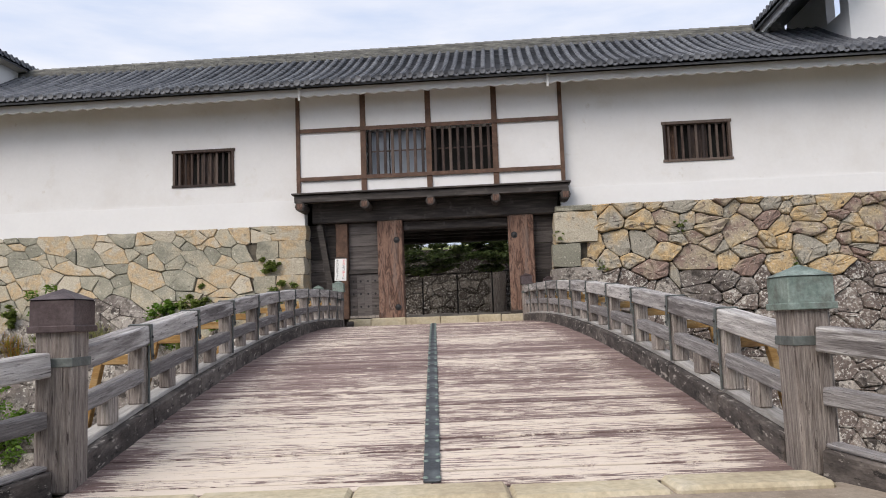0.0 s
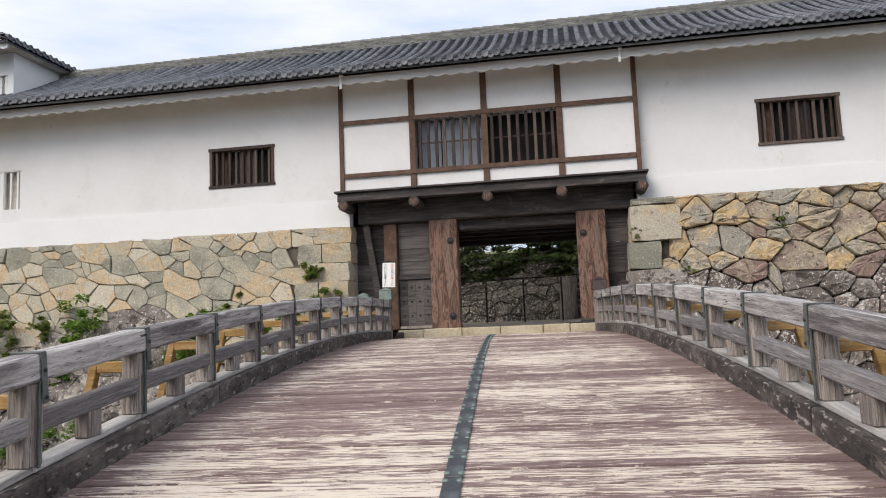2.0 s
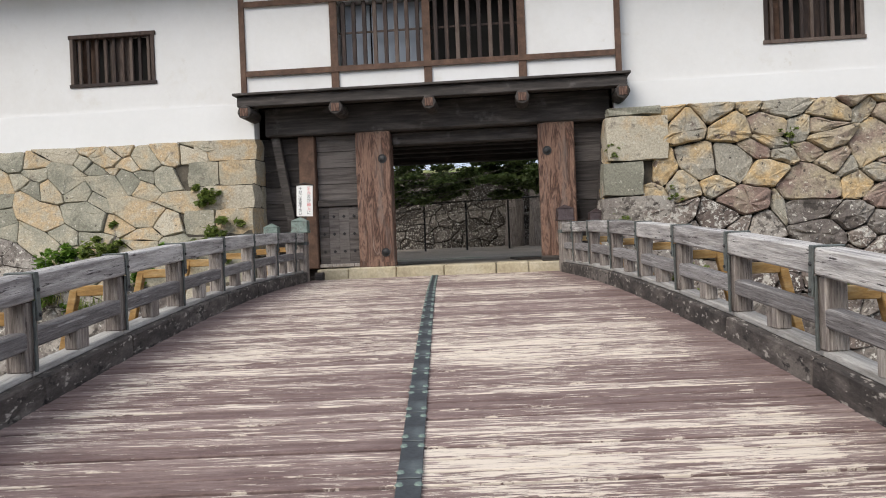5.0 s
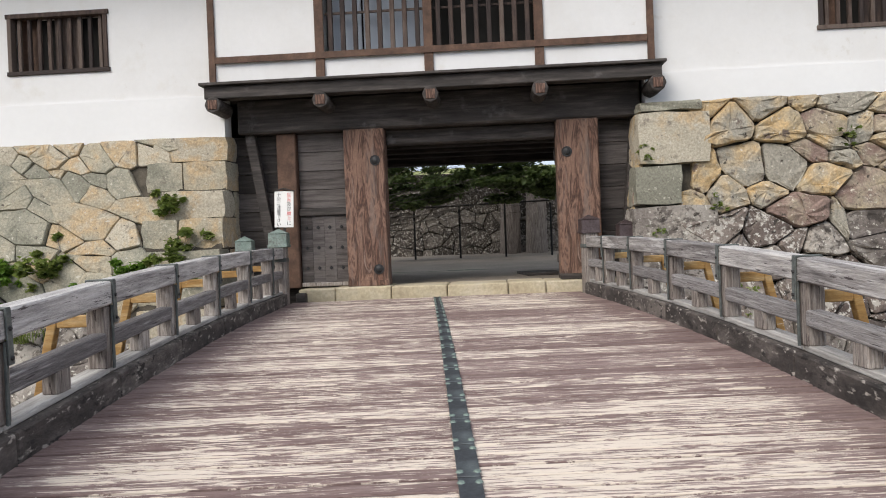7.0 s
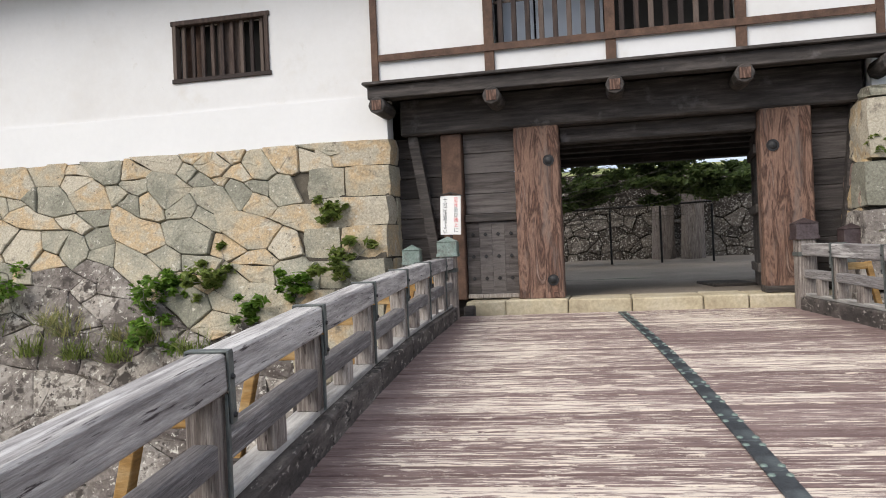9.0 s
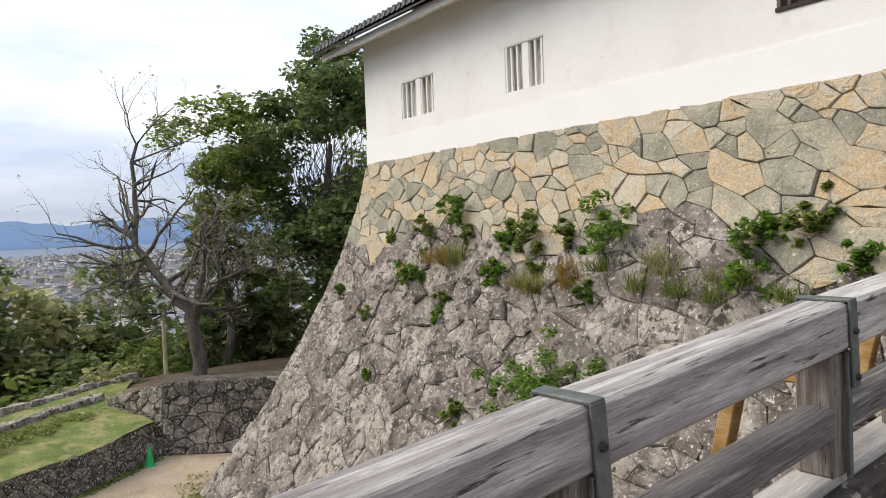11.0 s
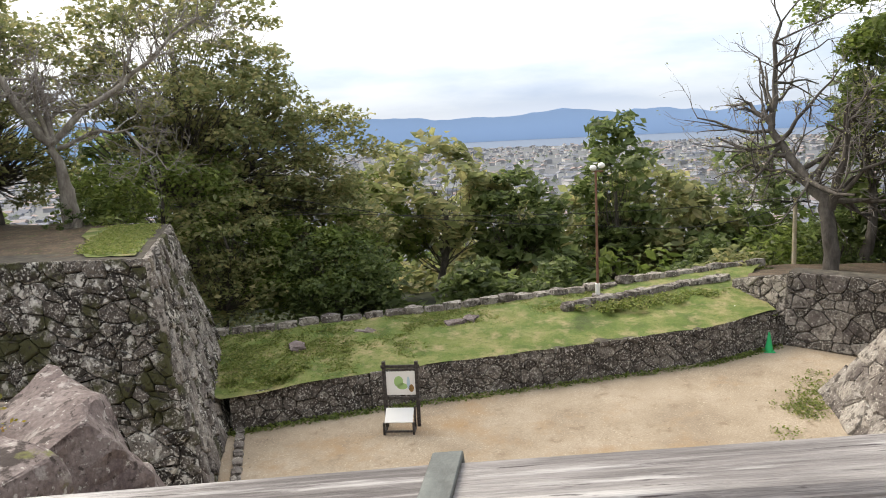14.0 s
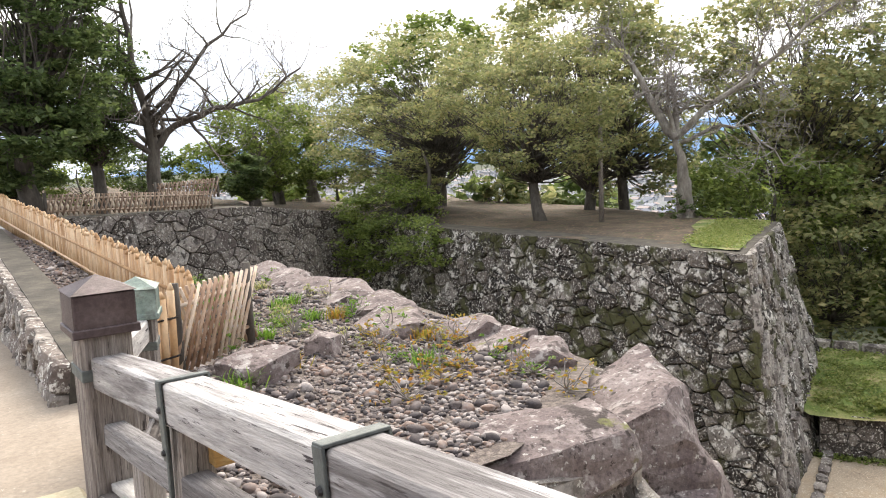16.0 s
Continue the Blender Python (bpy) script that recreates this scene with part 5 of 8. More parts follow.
def leafy_tree(label, base, height, lobes, trunk_r, leaf, leaf_size, leaves, seed, bark=None, clumps=38, clump_r=0.9, lean=(0, 0), flatten=0.6, group="", name="tree"):
    """A tapered trunk, limbs that reach into each clump, and a crown. lobes: (x, y, z, rx, ry, rz) ellipsoids measured from the base."""
    rng = np.random.default_rng(seed)
    root = thing(name, label, "tree", pose(*base), group)
    v, f = [], []
    top = Vector((lean[0], lean[1], height * 0.62))
    spine = bent((0, 0, -0.4), top, rng, 0.05, 7)
    tube(spine, [trunk_r * (1.25 if i == 0 else 1 - 0.72 * i / 6) for i in range(7)], 9, v, f)
    centres, radii = [], []
    w = np.array([l[3] * l[4] * l[5] for l in lobes]) ** 0.7
    for k in range(clumps):
        l = lobes[rng.choice(len(lobes), p=w / w.sum())]
        d = rng.normal(size=3)
        d /= np.linalg.norm(d)
        r = rng.uniform(0.45, 1.0) ** 0.6
        centres.append((l[0] + d[0] * l[3] * r, l[1] + d[1] * l[4] * r, l[2] + d[2] * l[5] * r))
        radii.append(clump_r * rng.uniform(0.6, 1.3))
    for c in centres:
        t = min(0.95, max(0.35, c[2] / height * 0.85 + rng.uniform(-0.15, 0.05)))
        i = int(t * 6)
        start = spine[i].lerp(spine[min(6, i + 1)], t * 6 - i)
        limb = bent(start, c, rng, 0.10, 5)
        r0 = trunk_r * 0.20 * (1.15 - t)
        tube(limb, [r0, r0 * 0.75, r0 * 0.5, r0 * 0.3, r0 * 0.12], 3, v, f)
    part("trunk", data_mesh(v, f, bark or BARK, True), None, root)
    V, F = leaf_cloud(centres, radii, max(1, int(leaves * 1.15) // clumps), leaf_size * 1.2, rng, flatten)
    part("crown", array_mesh(V, F, leaf), None, root)
    return root


def bare_tree(label, base, limbs, trunk_r, seed, bark, depth=4, spread=0.55, leaf=None, leaves=0, leaf_size=0.1, group="", twig_r=0.012):
    """A tree with bare crooked branches. limbs: chains of points from the ground or from the fork, with their thickness."""
    rng = np.random.default_rng(seed)
    root = thing("tree", label, "tree", pose(*base), group)
    v, f, tv, tf, tips = [], [], [], [], []

    def grow(p, d, ln, r, level):
        n = 4
        pts, rad = [p], [r]
        q = p.copy()
        for i in range(n):
            d = (d + Vector(rng.normal(size=3)) * 0.22 + Vector((0, 0, 0.04))).normalized()
            q = q + d * ln / n
            pts.append(q.copy())
            rad.append(max(twig_r * 0.4, r * (1 - 0.6 * (i + 1) / n)))
        tube(pts, rad, 6 if r > 0.04 else 4, v if r > 0.03 else tv, f if r > 0.03 else tf)
        if level == 0:
            tips.append(tuple(pts[-1]))
            return
        for k in range(3 if level > 1 else 4):
            i = int(rng.integers(1, n + 1))
            side = (d + Vector(rng.normal(size=3)) * spread).normalized()
            grow(pts[i], side, ln * rng.uniform(0.5, 0.75), rad[i] * 0.62, level - 1)

    for chain, r0, lv in limbs:
        pts = [Vector(p) for p in chain]
        n = len(pts)
        fine = []
        for a, b in zip(pts, pts[1:]):
            for s in range(3):
                fine.append(a.lerp(b, s / 3) + Vector(rng.normal(size=3)) * 0.03 * (b - a).length)
        fine.append(pts[-1])
        m = len(fine)
        rad = [max(twig_r, r0 * (1 - 0.78 * i / (m - 1))) for i in range(m)]
        tube(fine, rad, 8, v, f)
        if lv < 0:
            continue
        ln = sum((b - a).length for a, b in zip(pts, pts[1:]))
        for i in range(max(2, m // 3), m):
            d = (fine[i] - fine[i - 1]).normalized()
            for _ in range(2):
                grow(fine[i], (d * 0.5 + Vector(rng.normal(size=3)) * 0.7).normalized(), ln * rng.uniform(0.18, 0.32), rad[i] * 0.6, lv)
    part("trunk", data_mesh(v, f, bark, True), None, root)
    if tv:
        part("branchwork", data_mesh(tv, tf, TWIG), None, root)["kind"] = "stuff"
    if leaf:
        V, F = leaf_cloud(tips, [0.35] * len(tips), max(1, leaves // len(tips)), leaf_size, rng, 0.7)
        part("foliage", array_mesh(V, F, leaf), None, root)
    return root


def weed(label, base, normal, size, leaf, seed, count=120, leaf_size=0.10, name="wall_plant", flatten=0.8, group="plants in the stone wall"):
    rng = np.random.default_rng(seed)
    root = thing(name, label, "plant", pose(*base), group)
    v, f = [], []
    n = Vector(normal).normalized()
    cs, rs = [], []
    for k in range(14):
        d = (n * 0.55 + Vector(rng.normal(size=3)) * 0.75).normalized()
        d -= n * min(0.0, d.dot(n)) * 1.2
        tip = d * size * rng.uniform(0.25, 1.25)
        tube(bent((0, 0, 0), tip, rng, 0.1, 4), [0.010, 0.008, 0.006, 0.004], 4, v, f)
        cs.append(tuple(tip))
        rs.append(size * rng.uniform(0.12, 0.34))
    part("stemwork", data_mesh(v, f, TWIG), None, root)["kind"] = "stuff"
    V, F = leaf_cloud(cs, rs, max(3, count // 14), leaf_size, rng, flatten)
    part("foliage", array_mesh(V, F, leaf), None, root)
    return root


def tuft(label, base, size, mat, seed, blades=70, name="grass_tuft", lean=(0, 0)):
    rng = np.random.default_rng(seed)
    verts, faces = [], []
    for k in range(blades):
        a = rng.uniform(0, 2 * math.pi)
        d = Vector((math.cos(a) * 0.55 + lean[0], math.sin(a) * 0.55 + lean[1], rng.uniform(0.5, 1.2))).normalized()
        p = Vector((rng.normal() * size * 0.2, rng.normal() * size * 0.2, -0.02))
        s = d.cross(Vector((0, 0, 1))).normalized() * 0.008
        ln = size * rng.uniform(0.5, 1.1)
        m = p + d * ln * 0.6
        e = p + d * ln + Vector((0, 0, -0.25 * ln))
        b = len(verts)
        verts += [p - s, p + s, m + s * 0.8, m - s * 0.8, e]
        faces += [(b, b + 1, b + 2, b + 3), (b + 3, b + 2, b + 4)]
    return thing(name, label, "grass", pose(*base), "grass tufts", shape=data_mesh(verts, faces, mat))


# ---- stone walls ----
TOP_L, WX0, WX1 = 4.25, -23.1, -5.27


def batter(v):
    return 0.22 * v + 0.026 * v * v


def main_wall(u, v, d):
    L = WX1 - WX0
    off = batter(v)
    x0 = WX0 - 0.58 * off
    x = x0 + (WX1 - x0) * u / L
    k = 0.22 + 0.052 * v
    s = math.hypot(1, k)
    return (x, FRONT - off - d / s, TOP_L - v + d * k / s)


wl_ = thing("wall_stone_west", "tall battered stone wall of fitted tan and lichened blocks", "stone wall", kind="structure")
part("wall_core", sheet(main_wall, WX1 - WX0, 10.3, 20, 16, JOINT_TAN, (0, 6.0, 0), -0.035), None, wl_)
edge = [(0.32 if k % 2 else 0.5, 0.25 + 0.5 * k, 0.5) for k in range(20)]


def left_stone(u, v, r):
    if u > WX1 - WX0 - 1.1 and v < 4.2:
        return None
    return STONE_TAN if v < 2.2 + 0.5 * math.sin(u * 0.9) + 0.3 * r else STONE_LOW


stone_wall(wl_, main_wall, WX1 - WX0, 10.3, 0.50, 0.34, left_stone, 11, 0.010, 0.05, lambda u, v: math.hypot((WX1 - WX0 - u) * 0.8, v - 2.0), edge, 0.05, turn=20, ratio=1.75, worn=0.014,
           coarse=lambda u, v: (0.006, 0.055, 0.014) if v < 2.6 else (0.001, 0.11, 0.06), grade=lambda u, v: (1.2 if u > 12 else 1.05) if v < 2.6 else 1.4)


def quoin(w, l, h, seed, mat, x, y, z, parent):
    """A squared corner block, slightly out of true, with worn edges."""
    r = random.Random(seed)
    b = bmesh.new()
    bmesh.ops.create_cube(b, size=1.0)
    bmesh.ops.subdivide_edges(b, edges=b.edges[:], cuts=2, use_grid_fill=True)
    for q in b.verts:
        edge_count = sum(abs(c) > 0.49 for c in q.co)
        shrink = (1.0, 1.0, 0.985, 0.955)[edge_count]
        q.co = Vector((q.co.x * w, q.co.y * l, q.co.z * h)) * shrink + Vector([r.uniform(-0.014, 0.014) for _ in range(3)])
    return part("corner_stone", b, mat, parent, m=pose(x, y, z))


wc = thing("wall_stone_west_return", "squared corner blocks of the stone wall beside the gate", "stone wall", kind="structure")
z = TOP_L
for k in range(9):
    h = (0.42, 0.50, 0.46, 0.52, 0.44, 0.50, 0.48, 0.46, 0.5)[k]
    ln, dp = ((1.30, 0.50), (0.75, 1.02))[k % 2]
    v = TOP_L - z + h / 2
    y0 = FRONT - batter(v) - 0.045
    quoin(ln, dp, h - 0.012, 600 + k, STONE_TAN["object"], WX1 - ln / 2 + 0.03, y0 + dp / 2, z - h / 2, wc)
    if k % 2:
        quoin(0.62, 0.5, h - 0.012, 640 + k, STONE_TAN["object"], WX1 - 0.75 - 0.31 + 0.02, y0 + 0.26, z - h / 2, wc)
    else:
        quoin(0.5, 0.50, h - 0.012, 660 + k, STONE_TAN["object"], WX1 - 0.22, y0 + 0.51 + 0.25, z - h / 2, wc)
    z -= h
# below the gate sill
wall_piece("wall_below_gate", "stone footing below the gate sill", span(-5.3, 1.75, 19.95, 24.0, -6.2, 1.28, 0), MORTAR)

TOP_R, RX0, RX1 = 4.40, 1.60, 17.0


def right_wall(u, v, d):
    off = 0.06 * v + 0.012 * v * v
    x0 = RX0 - 0.11 * v
    return (x0 + (RX1 - x0) * u / (RX1 - RX0), 19.62 - off - d, TOP_R - v)


wr = thing("wall_stone_east", "rough stone wall of golden and dark lichened rubble", "stone wall", kind="structure")
part("wall_core", sheet(right_wall, RX1 - RX0, 10.4, 16, 12, MORTAR, (0, 5.0, 0)), None, wr)


def right_stone(u, v, r):
    if u < 0.62 and v < 4.2:
        return None
    return STONE_GOLD if v < 1.75 + 0.5 * r - u * 0.02 else STONE_BROWN if r < 0.55 else STONE_LOW


stone_wall(wr, right_wall, RX1 - RX0, 10.4, 0.52, 0.37, right_stone, 13, 0.008, 0.15, lambda u, v: math.hypot(u * 0.7, v - 1.5), (), 0.13, ratio=1.4, worn=0.03, grade=lambda u, v: 1.25 if u < 7 else 1.0)


# the corner's squared blocks, course by course: width, depth, height, lean of the top edge, stone
z = TOP_R
for k, (w, dp, h, st) in enumerate(((0.95, 0.55, 0.17, STONE_TAN), (1.12, 0.80, 0.84, STONE_TAN), (0.72, 0.62, 0.64, STONE_TAN), (1.32, 0.75, 0.62, STONE_LOW), (0.82, 0.66, 0.48, STONE_LOW), (1.25, 0.8, 0.55, STONE_LOW), (0.8, 0.7, 0.5, STONE_BROWN), (1.2, 0.8, 0.55, STONE_LOW))):
    v = TOP_R - z + h / 2
    quoin(w, dp, h - 0.03, 690 + k, st["object"], RX0 - 0.11 * v + w / 2 - 0.06, 19.62 - 0.06 * v - 0.012 * v * v - 0.16 + dp / 2, z - h / 2, wr)
    z -= h


def corner_wall_r(u, v, d):
    return (RX0 - 0.11 * v - d, 19.62 - 0.06 * v + u, TOP_R - v)


wq = thing("wall_stone_east_return", "rough stone corner returning towards the gate", "stone wall", kind="structure")
part("wall_core", sheet(corner_wall_r, 1.0, 3.1, 2, 4, MORTAR, (0.3, 0, 0)), None, wq)
stone_wall(wq, corner_wall_r, 1.0, 3.1, 0.6, 0.5, lambda u, v, r: STONE_GOLD, 14, 0.02, 0.04, lambda u, v: v, (), 0.2)


def facing(top0, top1, bot0, bot1, zt0, zt1, zb):
    """A battered face between two top corners and two bottom corners; returns it with its width and height."""
    a, b, c, e = Vector((*top0, zt0)), Vector((*top1, zt1)), Vector((*bot0, zb)), Vector((*bot1, zb))
    w, h = (b - a).length, max(zt0, zt1) - zb
    n = (b - a).cross(c - a).normalized()
    if n.dot(((c + e) - (a + b)).normalized() * Vector((1, 1, 0))) < 0:
        n = -n
    def place(u, v, d):
        t, k = u / w, v / h
        p, q = a.lerp(b, t), c.lerp(e, t)
        f = k * (0.72 + 0.28 * k)
        r = p.lerp(q, f)
        r.z = p.z + (q.z - p.z) * k
        return r + n * d
    return place, w, h


def stone_face(name, label, top0, top1, bot0, bot1, zt0, zt1, zb, sw, sh, choose, seed, back, near=None, joint=0.014, bulge=0.07, core=MORTAR, nu=8, cut=0.09, ratio=1.25):
    root = thing(name, label, "stone wall", kind="structure")
    place, w, h = facing(top0, top1, bot0, bot1, zt0, zt1, zb)
    part("wall_core", sheet(place, w, h, nu, 6, core, back), None, root)
    stone_wall(root, place, w, h, sw, sh, choose, seed, joint, bulge, near, (), cut, ratio=ratio, limit=300)
    return root


MOSSY = lambda u, v, r: STONE_MOSS if r < 0.8 else STONE_FIELD
FIELD = lambda u, v, r: STONE_FIELD
MOAT = -6.0
BTOP = -0.34
A0, A1 = (-18.2, -2.3), (-17.1, -0.45)
B0, B1 = (-25.4, -6.2), (-25.2, -3.95)
C0, C1 = (-16.1, -20.0), (-14.2, -19.6)
stone_face("wall_bastion_front", "dark mossy bastion wall of lichened rubble", C0, A0, C1, A1, BTOP, BTOP, MOAT, 0.50, 0.34, MOSSY, 21, (-1.2, -0.95, 0), lambda u, v: (17.8 - u) + v, 0.012, 0.14, nu=12)
stone_face("wall_bastion_side", "lichened side face of the stone bastion", A0, B0, A1, B1, BTOP, BTOP, MOAT, 0.62, 0.40, lambda u, v, r: STONE_MOSS if r < 0.4 else STONE_LOW, 22, (-0.05, -1.2, 0), lambda u, v: u + v, 0.012, 0.12)
stone_face("wall_bastion_far", "lichened far face of the stone bastion", B0, (-28.2, -12.4), B1, (-29.8, -11.4), BTOP, -0.5, MOAT, 0.75, 0.5, MOSSY, 23, (0.9, -0.5, 0))
stone_face("wall_upper_terrace", "grey rubble terrace wall below the lattice fence", (-4.2, -15.0), (-10.9, -17.6), (-4.4, -14.4), (-11.1, -17.0), 0.90, 0.73, -3.5, 0.6, 0.42, lambda u, v, r: STONE_FIELD if r < 0.6 else STONE_LOW, 24, (0.4, -1.0, 0), lambda u, v: v)
stone_face("wall_upper_terrace_far", "grey rubble terrace wall in the background", (-10.9, -17.6), C0, (-11.1, -17.0), (-15.2, -19.3), 0.73, 0.0, -4.5, 0.6, 0.42, lambda u, v, r: STONE_FIELD, 25, (0.5, -0.8, 0))

# low wall along the path, its terrace and the outer kerb
LOW = [(-21.0, -2.0), (-23.2, 1.6), (-25.4, 6.0), (-28.6, 12.2), (-30.9, 14.9)]
for i, (a, b) in enumerate(zip(LOW, LOW[1:])):
    d = (Vector(b) - Vector(a)).normalized()
    nrm = (d.y, -d.x)
    top0, top1 = (a[0] - nrm[0] * 0.25, a[1] - nrm[1] * 0.25), (b[0] - nrm[0] * 0.25, b[1] - nrm[1] * 0.25)
    stone_face("wall_low_terrace", "low dark rubble wall holding the grass terrace", top0, top1, a, b, -4.95 + 0.05 * i, -4.9 + 0.05 * i, MOAT, 0.38, 0.30, FIELD, 30 + i, (-nrm[0] * 0.5, -nrm[1] * 0.5, 0), lambda u, v: v, 0.012, 0.05, nu=4)
stone_face("wall_path_end", "pale rubble wall closing the sandy path", (-31.2, 15.2), (-28.2, 20.6), (-30.9, 15.0), (-27.9, 20.4), -3.3, -3.3, MOAT, 0.6, 0.42, lambda u, v, r: STONE_FIELD if r < 0.5 else STONE_LOW, 36, (-0.8, 0.4, 0), lambda u, v: v)
stone_face("wall_step_pile", "stepped rubble corner beside the path", (-33.4, 13.6), (-31.2, 15.2), (-33.2, 13.3), (-30.9, 15.0), -4.0, -3.4, MOAT, 0.5, 0.35, lambda u, v, r: STONE_LOW if r < 0.5 else STONE_FIELD, 37, (-0.5, 0.7, 0), lambda u, v: v)


def ground_patch(name, label, outline, mat, cells=0.9, bumps=0.04, category="ground", z_of=None):
    """A gently uneven sheet of ground inside an outline of (x, y, z), z running in from its corners."""
    pts = [Vector(p) for p in outline]
    bm = bmesh.new()
    face = bm.faces.new([bm.verts.new(p) for p in pts])
    bmesh.ops.triangulate(bm, faces=[face])
    for _ in range(9):
        longe = [e for e in bm.edges if e.calc_length() > cells]
        if not longe or len(bm.verts) > 9000:
            break
        bmesh.ops.subdivide_edges(bm, edges=longe, cuts=1)
        bmesh.ops.triangulate(bm, faces=bm.faces[:])
    for v in bm.verts:
        if z_of:
            v.co.z = z_of(v.co.x, v.co.y)
        v.co.z += noise.noise(v.co * 0.6) * bumps + noise.noise(v.co * 2.1) * bumps * 0.5
    return thing(name, label, category, shape=bm, mat=mat, smooth=True, kind="structure")


ground_patch("ground_path", "sandy gravel path on the floor of the dry moat", [(-20.0, -3.0, MOAT), (-10, -13, MOAT), (14, -13, MOAT), (18, 20, MOAT), (-27.5, 20.5, MOAT), (-31.4, 15.0, MOAT), (-28.8, 12.2, MOAT), (-25.6, 6.0, MOAT), (-23.4, 1.6, MOAT)], SAND, 1.6, 0.05, "path")
KERBL = [(-25.5, -5.3), (-29.0, 1.1), (-33.0, 7.7), (-38.3, 15.6)]
ground_patch("ground_terrace", "grass terrace between the low wall and outer kerb", [(-20.85, -2.2, -4.95), (-21.6, -4.2, -4.8), (-25.5, -5.3, -4.45), (-29.0, 1.1, -4.4), (-33.0, 7.7, -4.4), (-38.3, 15.6, -4.2), (-33.6, 14.0, -4.3), (-31.1, 14.8, -4.7), (-28.8, 12.1, -4.8), (-25.6, 5.95, -4.86), (-23.45, 1.6, -4.9)], GRASS, 0.7, 0.10, "grass")
ground_patch("ground_far_terrace", "earth terrace with leaf litter above the path end", [(-31.4, 15.3, -3.4), (-28.4, 20.8, -3.35), (-30, 27, -3.2), (-40, 26, -4.6), (-39.5, 16, -4.6), (-36, 14.6, -4.3), (-33.5, 14.2, -4.0)], EARTH, 1.2, 0.08)
kerb = thing("kerb_outer", "row of rough kerb stones along the terrace edge", "kerb", kind="structure")
rng = random.Random(8)


def rough_block(w, l, h, seed, mat, jitter=0.12):
    r = random.Random(seed)
    b = bmesh.new()
    bmesh.ops.create_cube(b, size=1.0)
    bmesh.ops.subdivide_edges(b, edges=b.edges[:], cuts=1, use_grid_fill=True)
    for q in b.verts:
        q.co = Vector((q.co.x * w, q.co.y * l, q.co.z * h)) * (1 - 0.16 * (q.co.length > 0.8)) + Vector([r.uniform(-1, 1) * jitter * min(w, l, h) for _ in range(3)])
    return mesh_of(b, mat)


blocks = [rough_block(0.42, 0.72, 0.34, k, STONE_LOW["object"]) for k in range(6)]
for a, b in zip(KERBL, KERBL[1:]):
    a, b = Vector(a), Vector(b)
    n = int((b - a).length / 0.76)
    ang = math.degrees(math.atan2(b.y - a.y, b.x - a.x)) - 90
    for k in range(n):
        p = a.lerp(b, (k + 0.5) / n)
        part("kerb_stone", rng.choice(blocks), None, kerb, m=pose(p.x + rng.uniform(-0.06, 0.06), p.y, -4.36 + rng.uniform(-0.06, 0.06) + 0.16 * (p.y > 9), 0, 0, ang + rng.uniform(-8, 8)))
foot = thing("kerb_bastion_foot", "row of small pale kerb stones along the bastion's foot", "kerb", kind="structure")
for k in range(9):
    part("kerb_stone", rng.choice(blocks), None, foot, m=Matrix.Translation((-17.0 - 0.50 * k, 0.22 - 0.245 * k, MOAT + 0.02)) @ Euler((0, 0, radians(-64 + rng.uniform(-6, 6)))).to_matrix().to_4x4() @ Matrix.Diagonal((0.6, 0.62, 0.5, 1)))
bank = thing("kerb_inner_bank", "broken inner course of kerb stones on dry earth", "kerb", kind="structure")
for k in range(16):
    t = k / 15
    part("kerb_stone", rng.choice(blocks), None, bank, m=pose(-30.4 - 4.2 * t + rng.uniform(-0.1, 0.1), 7.3 + 6.0 * t, -4.44 + 0.2 * t, rng.uniform(-6, 6), 0, 35 + rng.uniform(-15, 15)))
for k, (x, y) in enumerate([(-26.9, 0.2), (-28.3, 3.2), (-28.9, 3.7), (-25.0, -1.6)]):
    thing("loose_stone", "flat loose stone lying in the grass", "stone", pose(x, y, -4.60, 0, 0, 40 * k), "loose stones", shape=rough_block(0.5, 0.8, 0.2, 90 + k, BOULDER))

# ---- the rocky abutment at the bridge's near end ----
P0, P1, P2, P3, P4, P5 = (-3.2, 5.35), (-6.9, 4.7), (-8.5, 3.2), (-8.4, -14.0), (3.2, 5.3), (9.0, 3.6)
Q0, Q1, Q2, Q3, Q4, Q5 = (-3.2, 6.2), (-7.3, 5.7), (-9.5, 3.7), (-9.6, -14.0), (3.2, 6.2), (9.3, 4.6)
stone_face("wall_abutment", "rough grey abutment wall below the pebble bed", P0, P1, Q0, Q1, 0.25, -0.15, MOAT, 0.8, 0.6, lambda u, v, r: STONE_LOW if r < 0.6 else STONE_BROWN, 41, (-0.1, -0.8, 0), lambda u, v: v, 0.02, 0.12)
stone_face("wall_abutment_side", "rough grey abutment wall below the boulders", P1, P2, Q1, Q2, -0.15, -0.2, MOAT, 0.9, 0.65, lambda u, v, r: STONE_LOW, 42, (0.4, -0.5, 0), lambda u, v: v, 0.02, 0.14)
stone_face("wall_abutment_rear", "rough wall falling away behind the fence", (-8.45, -4.6), P3, (-9.55, -4.6), Q3, -0.2, -2.4, MOAT, 0.9, 0.65, lambda u, v, r: STONE_LOW, 46, (0.6, 0, 0), None, 0.02, 0.12)
stone_face("wall_abutment_west", "long rough wall below the row of boulders", P2, (-8.45, -4.6), Q2, (-9.55, -4.6), -0.2, -0.2, MOAT, 0.9, 0.65, lambda u, v, r: STONE_LOW if r < 0.5 else STONE_BROWN, 43, (0.6, 0, 0), None, 0.02, 0.12)
stone_face("wall_abutment_below", "rough abutment wall below the bridge's end", P4, P0, Q4, Q0, 0.3, 0.25, MOAT, 0.9, 0.65, lambda u, v, r: STONE_BROWN, 44, (0, -0.8, 0), None)
